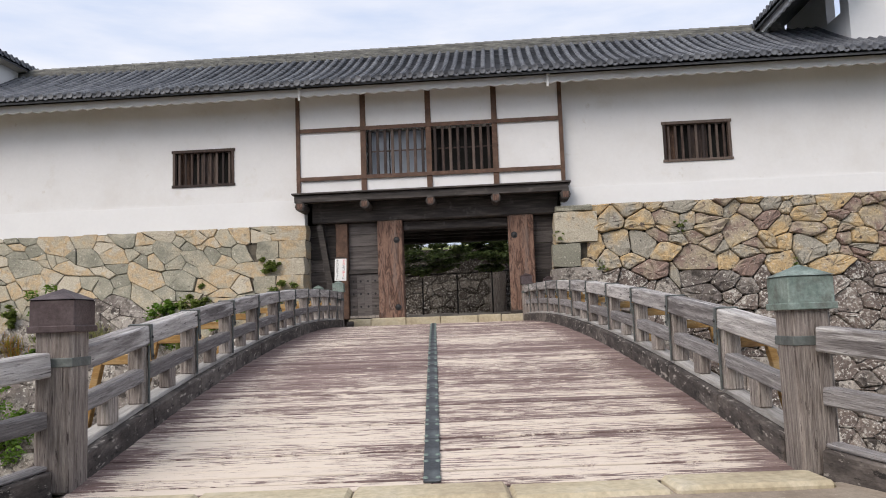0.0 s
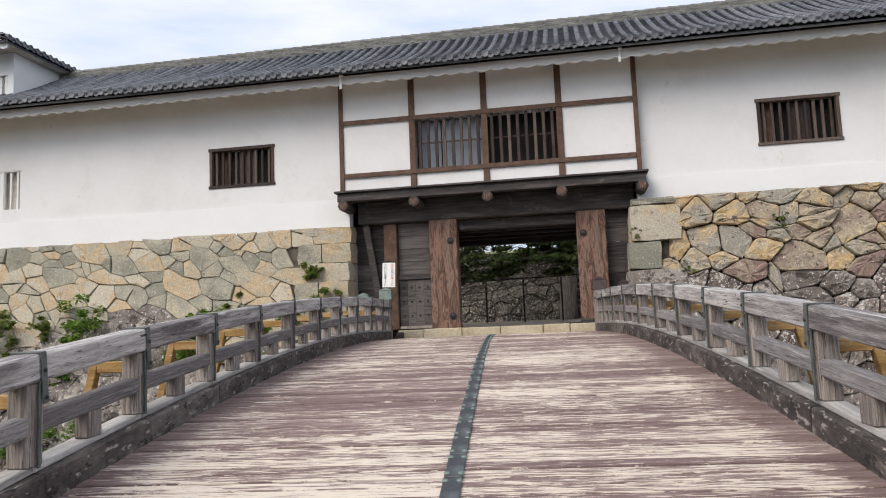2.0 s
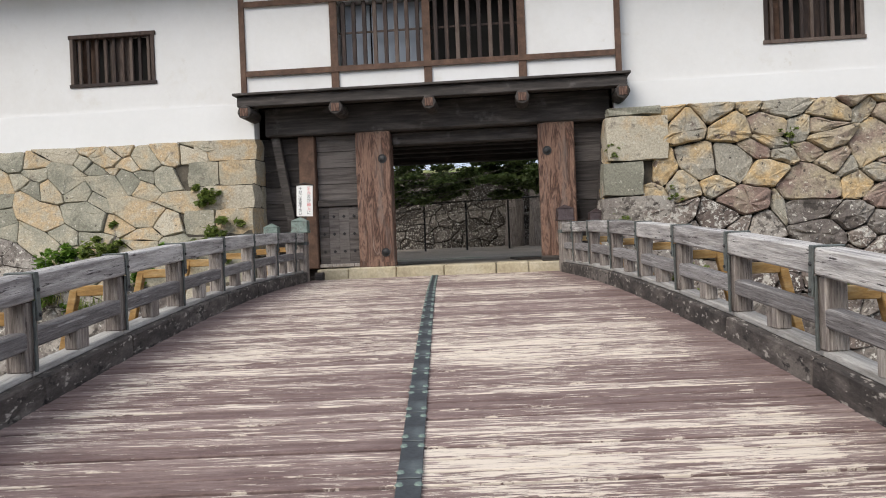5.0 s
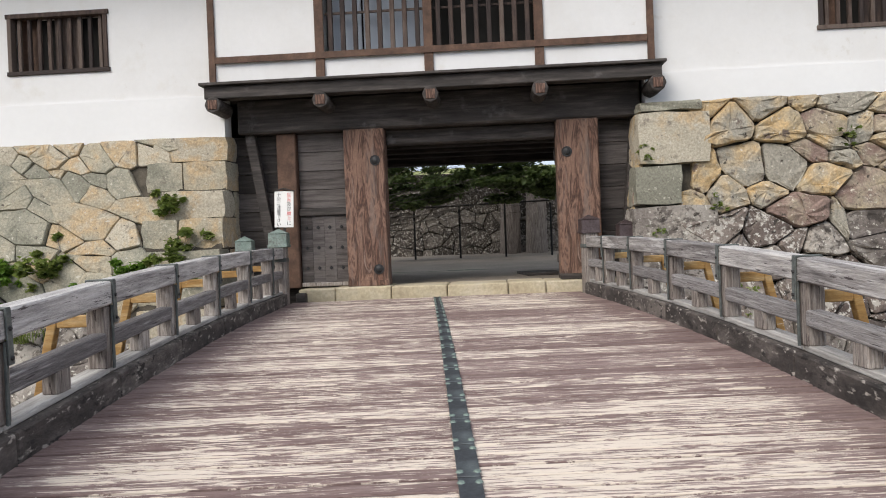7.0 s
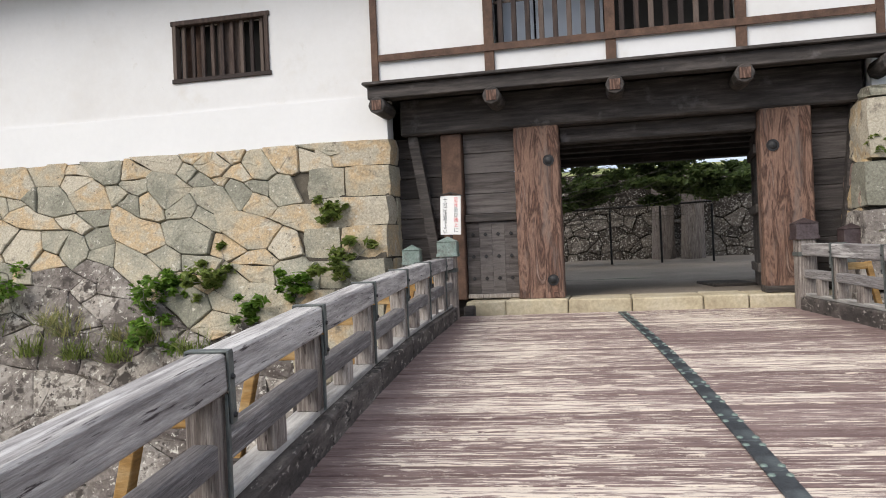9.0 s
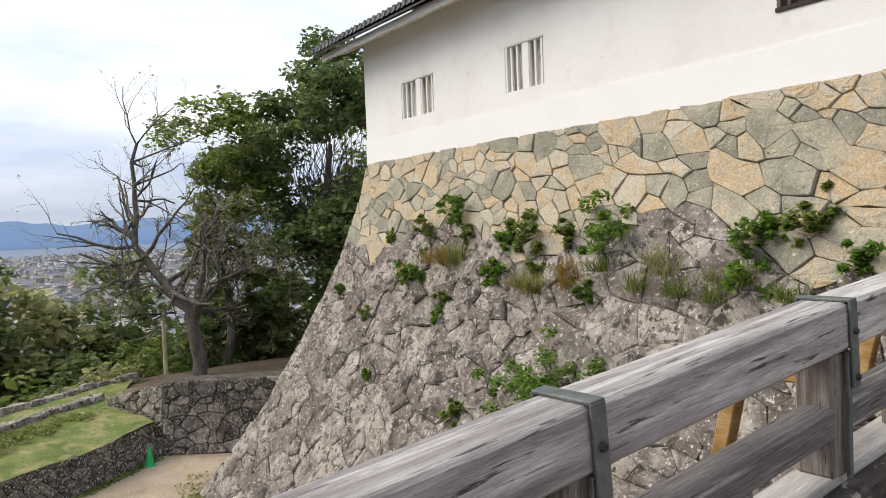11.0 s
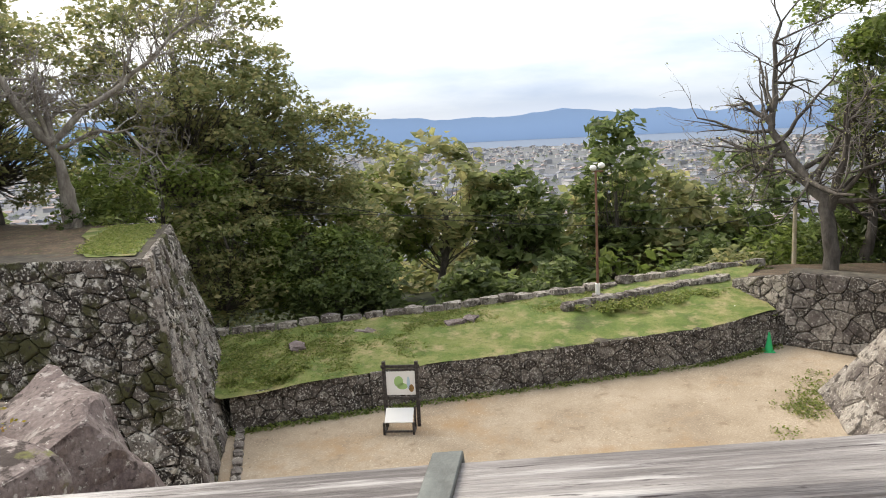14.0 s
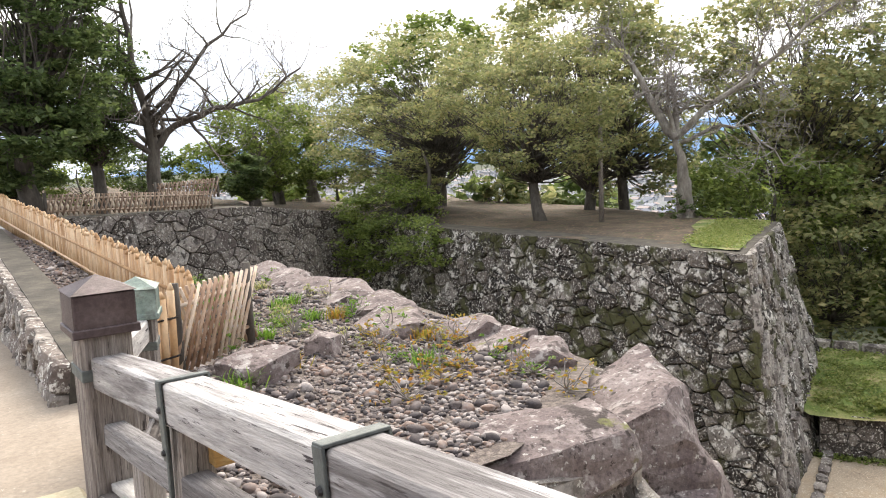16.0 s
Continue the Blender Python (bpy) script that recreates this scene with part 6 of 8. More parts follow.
stone_face("wall_abutment_east", "rough abutment wall beyond the bridge's end", P5, P4, Q5, Q4, 0.0, 0.3, MOAT, 0.9, 0.65, lambda u, v, r: STONE_BROWN, 45, (0, -0.8, 0), None)


def bed_z(x, y):
    t = min(1, max(0, (x + 8.2) / 5.0))
    rise = 0.5 * min(1, max(0, (-y + 1.0) / 5)) * min(1, max(0, (x + 5.5) / 2.0))
    drop = 0.26 * min(7.0, max(0, -4.8 - y)) * min(1, max(0, (-4.5 - x) / 0.8))
    return 0.0 + 0.28 * t + rise - drop


ground_patch("ground_pebble_bed", "pebble bed behind the boulders", [(-3.2, 5.15, 0.2), (-5.6, 4.8, -0.1), (-7.2, 3.9, -0.1), (-8.1, 3.0, -0.15), (-8.3, -14, 0), (-2.7, -14, 0.9), (-2.95, 2.2, 0.4)], BED, 0.5, 0.008, z_of=bed_z)
rng = random.Random(17)
v, f = [], []
for k in range(24000):
    y = 5.1 - 15.0 * rng.random() ** 2.0
    x = rng.uniform(-8.0, -2.9)
    if x < -7.2 and y > 3.4:
        continue
    if y > 5.1 - 0.22 * (-3.2 - x) or (x < -5.9 and y > 4.55 + 0.9 * (x + 5.9)) or (x > -5.0 and y < 0.6 and x < -3.6 and rng.random() < 0.5):
        continue
    r = rng.uniform(0.013, 0.036) * (2.3 if rng.random() < 0.05 else 1)
    c = Vector((x, y, bed_z(x, y) + r * 0.25))
    base = len(v)
    ax = Vector((rng.uniform(0.8, 1.5), rng.uniform(0.7, 1.2), rng.uniform(0.45, 0.75))) * r
    rot = Euler((rng.uniform(-0.4, 0.4), rng.uniform(-0.4, 0.4), rng.uniform(0, 6.3))).to_matrix()
    for ring, (zz, rr) in enumerate(((-0.5, 0.8), (0.35, 0.9), (0.9, 0.45))):
        for s in range(6):
            a = 2 * math.pi * (s + 0.5 * (ring % 2)) / 6
            v.append(c + rot @ Vector((math.cos(a) * rr * ax.x, math.sin(a) * rr * ax.y, zz * ax.z)) * 1.0)
    for ring in range(2):
        for s in range(6):
            f.append((base + ring * 6 + s, base + ring * 6 + (s + 1) % 6, base + ring * 6 + 6 + (s + 1) % 6, base + ring * 6 + 6 + s))
    f.append(tuple(base + 12 + s for s in range(6)))
thing("pebbles", "mixed grey and rust river pebbles covering the bed", "pebbles", shape=data_mesh(v, f, PEBBLE["island"], True), kind="stuff")


def boulder(label, at_, size, rot, seed, mat=BOULDER, rough=0.16):
    b = bmesh.new()
    bmesh.ops.create_icosphere(b, subdivisions=4, radius=1.0)
    r_ = random.Random(seed)
    cuts = [(Vector(q_).normalized(), 0.60) for q_ in ((1, 0.1, 0), (-1, 0, 0.1), (0.1, 1, 0), (0, -1, 0.15), (0, 0.05, 1), (0.1, 0, -1))] + [(Vector((r_.gauss(0, 1), r_.gauss(0, 1), r_.gauss(0, 1))).normalized(), r_.uniform(0.55, 0.78)) for _ in range(8)] + [(Vector((r_.uniform(-0.2, 0.2), r_.uniform(-0.2, 0.2), 1)).normalized(), 0.55)]
    for q in b.verts:
        for n_, d_ in cuts:
            over = q.co.dot(n_) - d_
            if over > 0:
                q.co -= n_ * over * 0.98
    for q in b.verts:
        q.co += noise.noise_vector(q.co * 1.7 + Vector((seed * 3.1, seed, 0))) * rough * 0.45 + noise.noise_vector(q.co * 6 + Vector((0, seed * 2.3, seed))) * rough * 0.16
        q.co = Vector((q.co.x * size[0] * 0.78, q.co.y * size[1] * 0.78, q.co.z * size[2] * 0.9))
    return thing("boulder", label, "boulder", pose(*at_, *rot), "boulders on the abutment", shape=b, mat=mat)


def slab_boulder(label, at_, size, turn, seed, slant=0.25, mat=BOULDER):
    """A quarried block with broken faces: split sides, and a top that slants down towards its inner side (local +x)."""
    r_ = random.Random(seed * 7 + 1)
    b = bmesh.new()
    bmesh.ops.create_cube(b, size=1.0)
    bmesh.ops.subdivide_edges(b, edges=b.edges[:], cuts=9, use_grid_fill=True)
    cuts = [(Vector((r_.choice((-1, 1)) * r_.uniform(0.5, 1), r_.choice((-1, 1)) * r_.uniform(0.5, 1), r_.uniform(-0.5, 0.7))).normalized(), r_.uniform(0.50, 0.60)) for _ in range(5)]
    cuts += [(Vector((r_.uniform(0.3, 0.6), r_.uniform(-0.4, 0.4), 1)).normalized(), r_.uniform(0.44, 0.52)), (Vector((-0.7, r_.uniform(-0.4, 0.4), 0.7)).normalized(), 0.55)]
    for q in b.verts:
        for n_, d_ in cuts:
            over = q.co.dot(n_) - d_
            if over > 0:
                q.co -= n_ * over
        c = q.co.copy()
        q.co += noise.noise_vector(c * 2.2 + Vector((seed * 3.1, seed, 0))) * 0.07 + noise.noise_vector(c * 7 + Vector((0, seed * 2.3, seed))) * 0.022
        lift = -slant * (c.x + 0.5) * (c.z + 0.5)
        q.co = Vector((q.co.x * size[0], q.co.y * size[1], q.co.z * size[2] + lift * size[0]))
    return thing("boulder", label, "boulder", pose(*at_, 0, 0, turn), "boulders on the abutment", shape=b, mat=mat)


slab_boulder("great tilted purple-grey boulder at the abutment corner", (-7.72, 3.75, -0.38), (1.45, 1.45, 1.05), -16, 1, slant=0.24)
boulder("squat grey boulder under the corner boulder", (-5.95, 4.50, -0.22), (1.9, 0.95, 0.75), (4, 3, -14), 2)
boulder("rounded grey boulder low on the abutment corner", (-7.9, 4.35, -1.35), (1.3, 0.9, 1.1), (0, 10, 30), 3)
boulder("pale angular stone between boulders", (-6.95, 4.75, -0.85), (0.7, 0.5, 0.7), (0, 0, 12), 4, STONE_LOW["object"])
slab_boulder("small angular grey boulder in the rim row", (-7.55, 2.72, 0.02), (0.72, 0.62, 0.58), -20, 5, slant=0.20)
slab_boulder("wedge-shaped grey boulder in the rim row", (-7.55, 2.00, 0.02), (0.95, 0.85, 0.62), -24, 6, slant=0.25)
slab_boulder("leaning grey boulder in the rim row", (-7.55, 1.30, 0.03), (0.90, 0.72, 0.62), -30, 7, slant=0.28)
slab_boulder("broad flat-topped grey boulder in the rim row", (-7.05, 0.35, 0.05), (0.95, 1.35, 0.50), -12, 8, slant=0.08)
for k in range(5):
    slab_boulder("grey boulder further along the rim row", (-7.5 + 0.06 * k, -1.0 - 1.15 * k, 0.02), (0.95, 1.25, 0.52), 12 * (k % 3) - 20, 10 + k, slant=0.16)
boulder("small grey boulder beside the fence foot", (-4.7, 1.9, 0.28), (0.7, 0.5, 0.35), (0, 5, 20), 31)
boulder("small brown boulder among the pebbles", (-5.7, 1.2, 0.2), (0.45, 0.4, 0.32), (0, 0, 50), 32)

# approach ground and the retaining wall beside it
ground_patch("ground_approach", "trodden sandy approach to the bridge", [(-3.25, 4.85, 0.44), (-3.05, 2.2, 0.38), (-2.75, -1.5, 0.05), (-2.45, -14, -0.1), (6, -14, -0.1), (3.2, 4.75, 0.44)], APPROACH, 0.8, 0.01, "path")
step = thing("kerb_bridge_start", "row of worn pale stone blocks before the deck", "kerb", BR, kind="structure")
for k in range(5):
    part("kerb_stone", span(-2.4 + 0.96 * k, -1.455 + 0.96 * k, 4.44 + random.uniform(-0.03, 0.02), 4.785, 0.10, 0.475 + random.uniform(-0.012, 0.012), 0.025), SILL, step)
stone_face("wall_retaining", "low grey stone wall beside the sandy approach", (-2.45, -12.0), (-2.95, 2.15), (-2.33, -12.0), (-2.83, 2.15), 0.95, 0.72, 0.0, 0.6, 0.36, lambda u, v, r: STONE_BROWN if r < 0.5 else STONE_LOW, 51, (-0.4, 0, 0), lambda u, v: 14 - u)

# ---- far ground, town, water, mountains ----
def hill(x, y):
    d = math.hypot(x + 2, y - 4)
    a = max(0.0, d - 44)
    return max(-64.0, -7.2 - 0.50 * a - 0.002 * a * a) + (noise.noise(Vector((x, y, 0)) * 0.03) * 2.5 if a > 0 and d < 300 else 0)


v, f = [], []
radii = [0, 14, 28, 40, 46, 52, 60, 70, 82, 96, 112, 130, 150, 180, 230, 320, 500, 900, 1700, 3200, 4900]
SEG = 72
for r in radii:
    for s in range(SEG):
        a = 2 * math.pi * s / SEG
        x, y = -2 + r * math.cos(a), 4 + r * math.sin(a)
        v.append((x, y, hill(x, y)))
for i in range(len(radii) - 1):
    for s in range(SEG):
        f.append((i * SEG + s, (i + 1) * SEG + s, (i + 1) * SEG + (s + 1) % SEG, i * SEG + (s + 1) % SEG))
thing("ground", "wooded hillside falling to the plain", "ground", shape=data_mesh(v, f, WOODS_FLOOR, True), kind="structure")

# Air haze is painted in: blue colour plus a faint glow on both ridges.
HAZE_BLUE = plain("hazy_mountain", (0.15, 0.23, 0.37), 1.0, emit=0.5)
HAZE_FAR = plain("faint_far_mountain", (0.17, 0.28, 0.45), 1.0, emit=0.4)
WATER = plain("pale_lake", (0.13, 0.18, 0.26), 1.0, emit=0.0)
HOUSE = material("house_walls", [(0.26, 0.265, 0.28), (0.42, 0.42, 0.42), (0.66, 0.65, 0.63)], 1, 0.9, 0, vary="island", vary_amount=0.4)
# blue-grey cast of roofs and town ground has distance haze mixed in
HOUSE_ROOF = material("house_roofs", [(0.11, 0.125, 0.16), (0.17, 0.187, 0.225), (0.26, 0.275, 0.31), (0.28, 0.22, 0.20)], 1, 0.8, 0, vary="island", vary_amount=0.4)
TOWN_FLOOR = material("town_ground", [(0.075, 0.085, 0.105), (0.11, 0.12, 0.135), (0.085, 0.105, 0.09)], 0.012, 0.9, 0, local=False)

# mountains beyond the lake: two ridges
def ridge_line(name, label, dist, mat, base, peak, a0, a1, seed):
    vv, ff = [], []
    n = 160
    for i in range(n + 1):
        a = radians(a0 + (a1 - a0) * i / n)
        x, y = dist * math.cos(a), dist * math.sin(a)
        t = i / n
        h = peak * (0.62 + 0.30 * noise.noise(Vector((t * 4, seed, 0))) + 0.10 * noise.noise(Vector((t * 17, seed, 2))) + 0.04 * noise.noise(Vector((t * 60, seed, 4)))) * min(1, 6 * t, 6 * (1 - t))
        vv += [(x, y, base - 20), (x, y, base + max(2, h)), (x * 1.04, y * 1.04, base - 20)]
    for i in range(n):
        b = 3 * i
        ff += [(b, b + 3, b + 4, b + 1), (b + 1, b + 4, b + 5, b + 2)]
    return thing(name, label, "mountains", shape=data_mesh(vv, ff, mat, True), kind="structure")


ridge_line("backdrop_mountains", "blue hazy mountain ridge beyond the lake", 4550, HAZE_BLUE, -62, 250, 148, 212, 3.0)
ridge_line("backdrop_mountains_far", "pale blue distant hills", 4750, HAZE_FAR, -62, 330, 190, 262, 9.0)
v = [(4600 * math.cos(radians(a)), 4600 * math.sin(radians(a)), -63.0) for a in range(130, 231, 5)]
v += [(2700 * math.cos(radians(a)) - 60 * math.sin(a), 2700 * math.sin(radians(a)), -63.0) for a in range(230, 129, -5)]
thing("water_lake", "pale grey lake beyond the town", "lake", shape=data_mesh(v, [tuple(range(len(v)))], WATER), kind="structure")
v = [(r * math.cos(radians(a)), r * math.sin(radians(a)), -63.4) for r, rng_ in ((330, range(120, 281, 8)), (2720, range(280, 119, -8))) for a in rng_]
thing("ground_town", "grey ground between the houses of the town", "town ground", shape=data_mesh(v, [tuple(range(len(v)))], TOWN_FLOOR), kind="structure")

rng = random.Random(44)
wv, wf, rv, rf = [], [], [], []
for k in range(5200):
    d = 360 + 2300 * rng.random() ** 0.85
    a = radians(rng.uniform(138, 262))
    cx, cy, cz = d * math.cos(a), d * math.sin(a), -63.4
    big = rng.random() < 0.05
    w, l, h = (rng.uniform(16, 30), rng.uniform(10, 16), rng.uniform(6, 11)) if big else (rng.uniform(7, 12), rng.uniform(6, 9), rng.uniform(4, 6.5))
    ang = rng.choice((0.35, 1.92)) + rng.uniform(-0.15, 0.15)
    ca, sa = math.cos(ang), math.sin(ang)
    def put(x, y, z):
        return (cx + x * ca - y * sa, cy + x * sa + y * ca, cz + z)
    b = len(wv)
    wv += [put(x, y, z) for z in (0, h) for x, y in ((-w / 2, -l / 2), (w / 2, -l / 2), (w / 2, l / 2), (-w / 2, l / 2))]
    wf += [(b, b + 1, b + 5, b + 4), (b + 1, b + 2, b + 6, b + 5), (b + 2, b + 3, b + 7, b + 6), (b + 3, b, b + 4, b + 7)]
    b = len(rv)
    e, rise = 0.7, (0.6 if big else l * 0.26)
    rv += [put(-w / 2 - e, -l / 2 - e, h), put(w / 2 + e, -l / 2 - e, h), put(w / 2 + e, 0, h + rise), put(-w / 2 - e, 0, h + rise), put(w / 2 + e, l / 2 + e, h), put(-w / 2 - e, l / 2 + e, h)]
    rf += [(b, b + 1, b + 2, b + 3), (b + 3, b + 2, b + 4, b + 5), (b + 1, b + 4, b + 2), (b, b + 3, b + 5)]
town = thing("town", "grey tiled roofs of the town by the lake", "town", kind="stuff")
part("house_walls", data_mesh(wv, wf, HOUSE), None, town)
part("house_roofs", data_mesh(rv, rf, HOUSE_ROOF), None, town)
nrg = np.random.default_rng(5)
cs, rs = [], []
for k in range(620):
    d = 360 + 2300 * rng.random()
    a = radians(rng.uniform(138, 262))
    for q in range(3):
        cs.append((d * math.cos(a) + rng.uniform(-5, 5), d * math.sin(a) + rng.uniform(-5, 5), -60 + rng.uniform(-2, 4)))
        rs.append(rng.uniform(2, 3.6))
V, F = leaf_cloud(cs, rs, 26, 1.6, nrg, 0.8)
thing("town_trees", "small dark trees among the town's houses", "trees", shape=array_mesh(V, F, LEAF_DARK), kind="stuff")

# ---- ground above the bastion and beyond the gate ----
ground_patch("ground_bastion", "earth and leaf litter on top of the bastion", [(-18.35, -2.5, BTOP - 0.06), (-16.3, -20.0, BTOP - 0.05), (-14.6, -24.0, 0.0), (-14, -40, 0), (-34, -40, -1), (-32, -16, -1), (-28.3, -12.5, BTOP - 0.2), (-25.4, -6.35, BTOP - 0.06)], EARTH, 1.2, 0.10)
ground_patch("ground_bastion_grass", "bright grass at the bastion's corner", [(-18.5, -2.75, BTOP + 0.02), (-18.5, -4.2, BTOP + 0.02), (-19.6, -5.3, BTOP), (-21.0, -6.0, BTOP + 0.03), (-22.6, -7.6, BTOP), (-24.4, -8.6, BTOP + 0.02), (-25.6, -7.6, BTOP), (-25.0, -6.3, BTOP + 0.02), (-21.8, -4.6, BTOP)], GRASS, 0.4, 0.06, "grass")
ground_patch("ground_upper_terrace", "earth bank above the terrace wall", [(-4.3, -15.2, 0.9), (-11.0, -17.8, 0.68), (-15.9, -20.2, 0.0), (-14.4, -24, 0.05), (-12, -45, 1.0), (10, -45, 1.5), (10, -14.2, 0.9), (-2.6, -14.2, 0.9)], EARTH, 1.8, 0.12)
ground_patch("ground_yard", "earth yard behind the gate", [(-9, 26.1, 1.60), (6, 26.1, 1.60), (10, 37, 1.85), (-14, 37, 1.85)], YARD, 1.2, 0.03, "yard")
stone_face("wall_yard", "dark rubble wall across the yard", (7, 36.5), (-12, 36.5), (7, 36.1), (-12, 36.1), 5.0, 5.0, 1.7, 0.75, 0.5, FIELD, 61, (0, 0.8, 0), lambda u, v: abs(u - 9.5) + v)
ground_patch("ground_above_yard", "grass bank above the yard wall", [(8, 36.8, 4.95), (-13, 36.8, 4.95), (-13, 50, 6.5), (8, 50, 6.5)], GRASS, 2.0, 0.1, "grass")
yr = thing("yard_railing", "thin dark metal railing in the yard", "railing")
for k in range(5):
    part("post", rod((-5.0 + 1.55 * k, 33.0, 1.7), (-5.0 + 1.55 * k, 33.0, 3.55), 0.035), IRON, yr)
part("rail", rod((-5.0, 33.0, 3.5), (1.2, 33.0, 3.62), 0.03), IRON, yr)
for x, y in ((-0.1, 35.6), (0.85, 35.2)):
    thing("stump_post", "tall split timber stump before the yard wall", "post", shape=rough_block(0.7, 0.5, 3.2, 70, RAIL_POST, 0.2)).matrix_basis = pose(x, y, 3.2)
# last lobe: unseen canopy added overhead to darken the yard wall
leafy_tree("dark pine with flat boughs over the yard, unseen top added for shade", (-7.2, 31.5, 1.65), 4.6, [(3.4, 0, 2.35, 2.2, 1.2, 0.5), (6.0, 0, 2.4, 2.4, 1.2, 0.5), (8.6, 0, 2.5, 1.7, 1.2, 0.45), (5.0, 0, 3.5, 4.2, 1.2, 0.8), (6.0, 1.5, 5.2, 5.0, 3.4, 0.9)], 0.12, LEAF_DARK, 0.16, 30000, 5, clumps=190, clump_r=0.55, flatten=0.35)

# ---- trees of the slope: four kinds, set along the terrace and below ----
kinds = [
    leafy_tree("broad dark evergreen on the wooded slope", (-47, 4, -14.5), 12.5, [(0, 0, 8.0, 3.9, 3.7, 3.6)], 0.35, LEAF_MID, 0.62, 1500, 101, clumps=60, clump_r=1.25, group="slope trees"),
    leafy_tree("fresh green broadleaf tree on the wooded slope", (-44, 10, -15.5), 12.0, [(0, 0, 7.2, 3.6, 3.8, 3.9)], 0.30, LEAF_GREEN, 0.62, 1250, 102, clumps=60, clump_r=1.2, group="slope trees"),
    leafy_tree("olive-green broadleaf tree on the wooded slope", (-50, -4, -17.0), 12.0, [(0, 0, 7.5, 4.2, 4.0, 3.3)], 0.30, LEAF_OLIVE, 0.62, 1200, 103, clumps=55, clump_r=1.3, group="slope trees"),
    leafy_tree("tall narrow evergreen on the wooded slope", (-52, 15, -18.0), 14.0, [(0, 0, 8.5, 2.6, 2.6, 5.2)], 0.32, LEAF_MID, 0.58, 1500, 104, clumps=62, clump_r=1.1, group="slope trees"),
]
rng = random.Random(77)
spots = []
for ring, (d0, d1, n) in enumerate(((44, 56, 46), (56, 76, 58), (76, 115, 62))):
    for k in range(n):
        a = radians(118 + 142 * (k + rng.uniform(0.1, 0.9)) / n)
        d = rng.uniform(d0, d1)
        x, y = -2 + d * math.cos(a), 4 + d * math.sin(a)
        spots.append((x, y, d))
for x, y, d in spots:
    k = rng.choices(range(4), (3, 4, 3, 2))[0]
    top = -5.5 - 0.135 * (d - 40) + rng.uniform(-1.6, 1.0)
    s = rng.uniform(0.75, 1.15)
    h = (12.5, 12.0, 11.5, 14.2)[k] * s * 0.93
    t = copy_thing(kinds[k], pose(x, y, max(hill(x, y) - 1.5, top - h), 0, 0, rng.uniform(0, 360)))
    t.scale = (s, s, s * rng.uniform(0.9, 1.1))

for k, (a, b) in enumerate([(KERBL[i], KERBL[i + 1]) for i in range(3) for _ in range(6)]):
    t = (k % 6 + 0.5) / 6
    x, y = a[0] + (b[0] - a[0]) * t - rng.uniform(4.2, 6.5), a[1] + (b[1] - a[1]) * t + rng.uniform(1.0, 3.0)
    q = rng.choice((0, 1, 1, 3))
    s = rng.uniform(0.42, 0.60)
    t = copy_thing(kinds[q], pose(x, y, -5.0 + rng.uniform(-0.8, 0.5) - 11.0 * s, 0, 0, rng.uniform(0, 360)))
    t.scale = (s * 1.1, s * 1.1, s)
for x, y, z in ((-41.5, 16.5, -8.5), (-42.0, 20.0, -8.0), (-41.5, 24.0, -7.6), (-38.5, 14.2, -9.0), (-44, 14, -9.5)):
    t = copy_thing(kinds[rng.choice((0, 1, 1, 2))], pose(x, y, z, 0, 0, rng.uniform(0, 360)))
    t.scale = (0.5, 0.5, 0.5)

# evergreens beyond the west end of the wall
leafy_tree("huge dark glossy evergreen beyond the wall's end", (-37.5, 25.5, -4.0), 17, [(0, 0, 9.5, 5.0, 4.6, 5.5), (2.5, -1, 5.0, 3.6, 3.0, 3.2), (-1, 1, 14, 3, 3, 2.6)], 0.42, LEAF_DARK, 0.30, 15000, 111, clumps=150, clump_r=1.25)
leafy_tree("dark evergreen behind the wall's end", (-30.5, 33, -3.0), 15, [(0, 0, 8.5, 5.0, 4.5, 5.0)], 0.4, LEAF_DARK, 0.34, 9000, 112, clumps=80, clump_r=1.4)
leafy_tree("airy green tree with pale upper boughs", (-45, 33, -5.0), 19, [(0, 0, 12, 4.0, 4.0, 6.0), (-2, 0, 7, 4, 4, 4)], 0.35, LEAF_GREEN, 0.32, 8000, 113, BARK_PALE, clumps=85, clump_r=1.15)
leafy_tree("green tree with loose boughs beside the bare tree", (-40.5, 20.5, -4.2), 15, [(0, 0, 11.5, 3.8, 3.2, 2.6), (1.5, 0.5, 8, 2.6, 2.4, 2.5)], 0.25, LEAF_GREEN, 0.26, 5200, 114, clumps=60, clump_r=0.95)
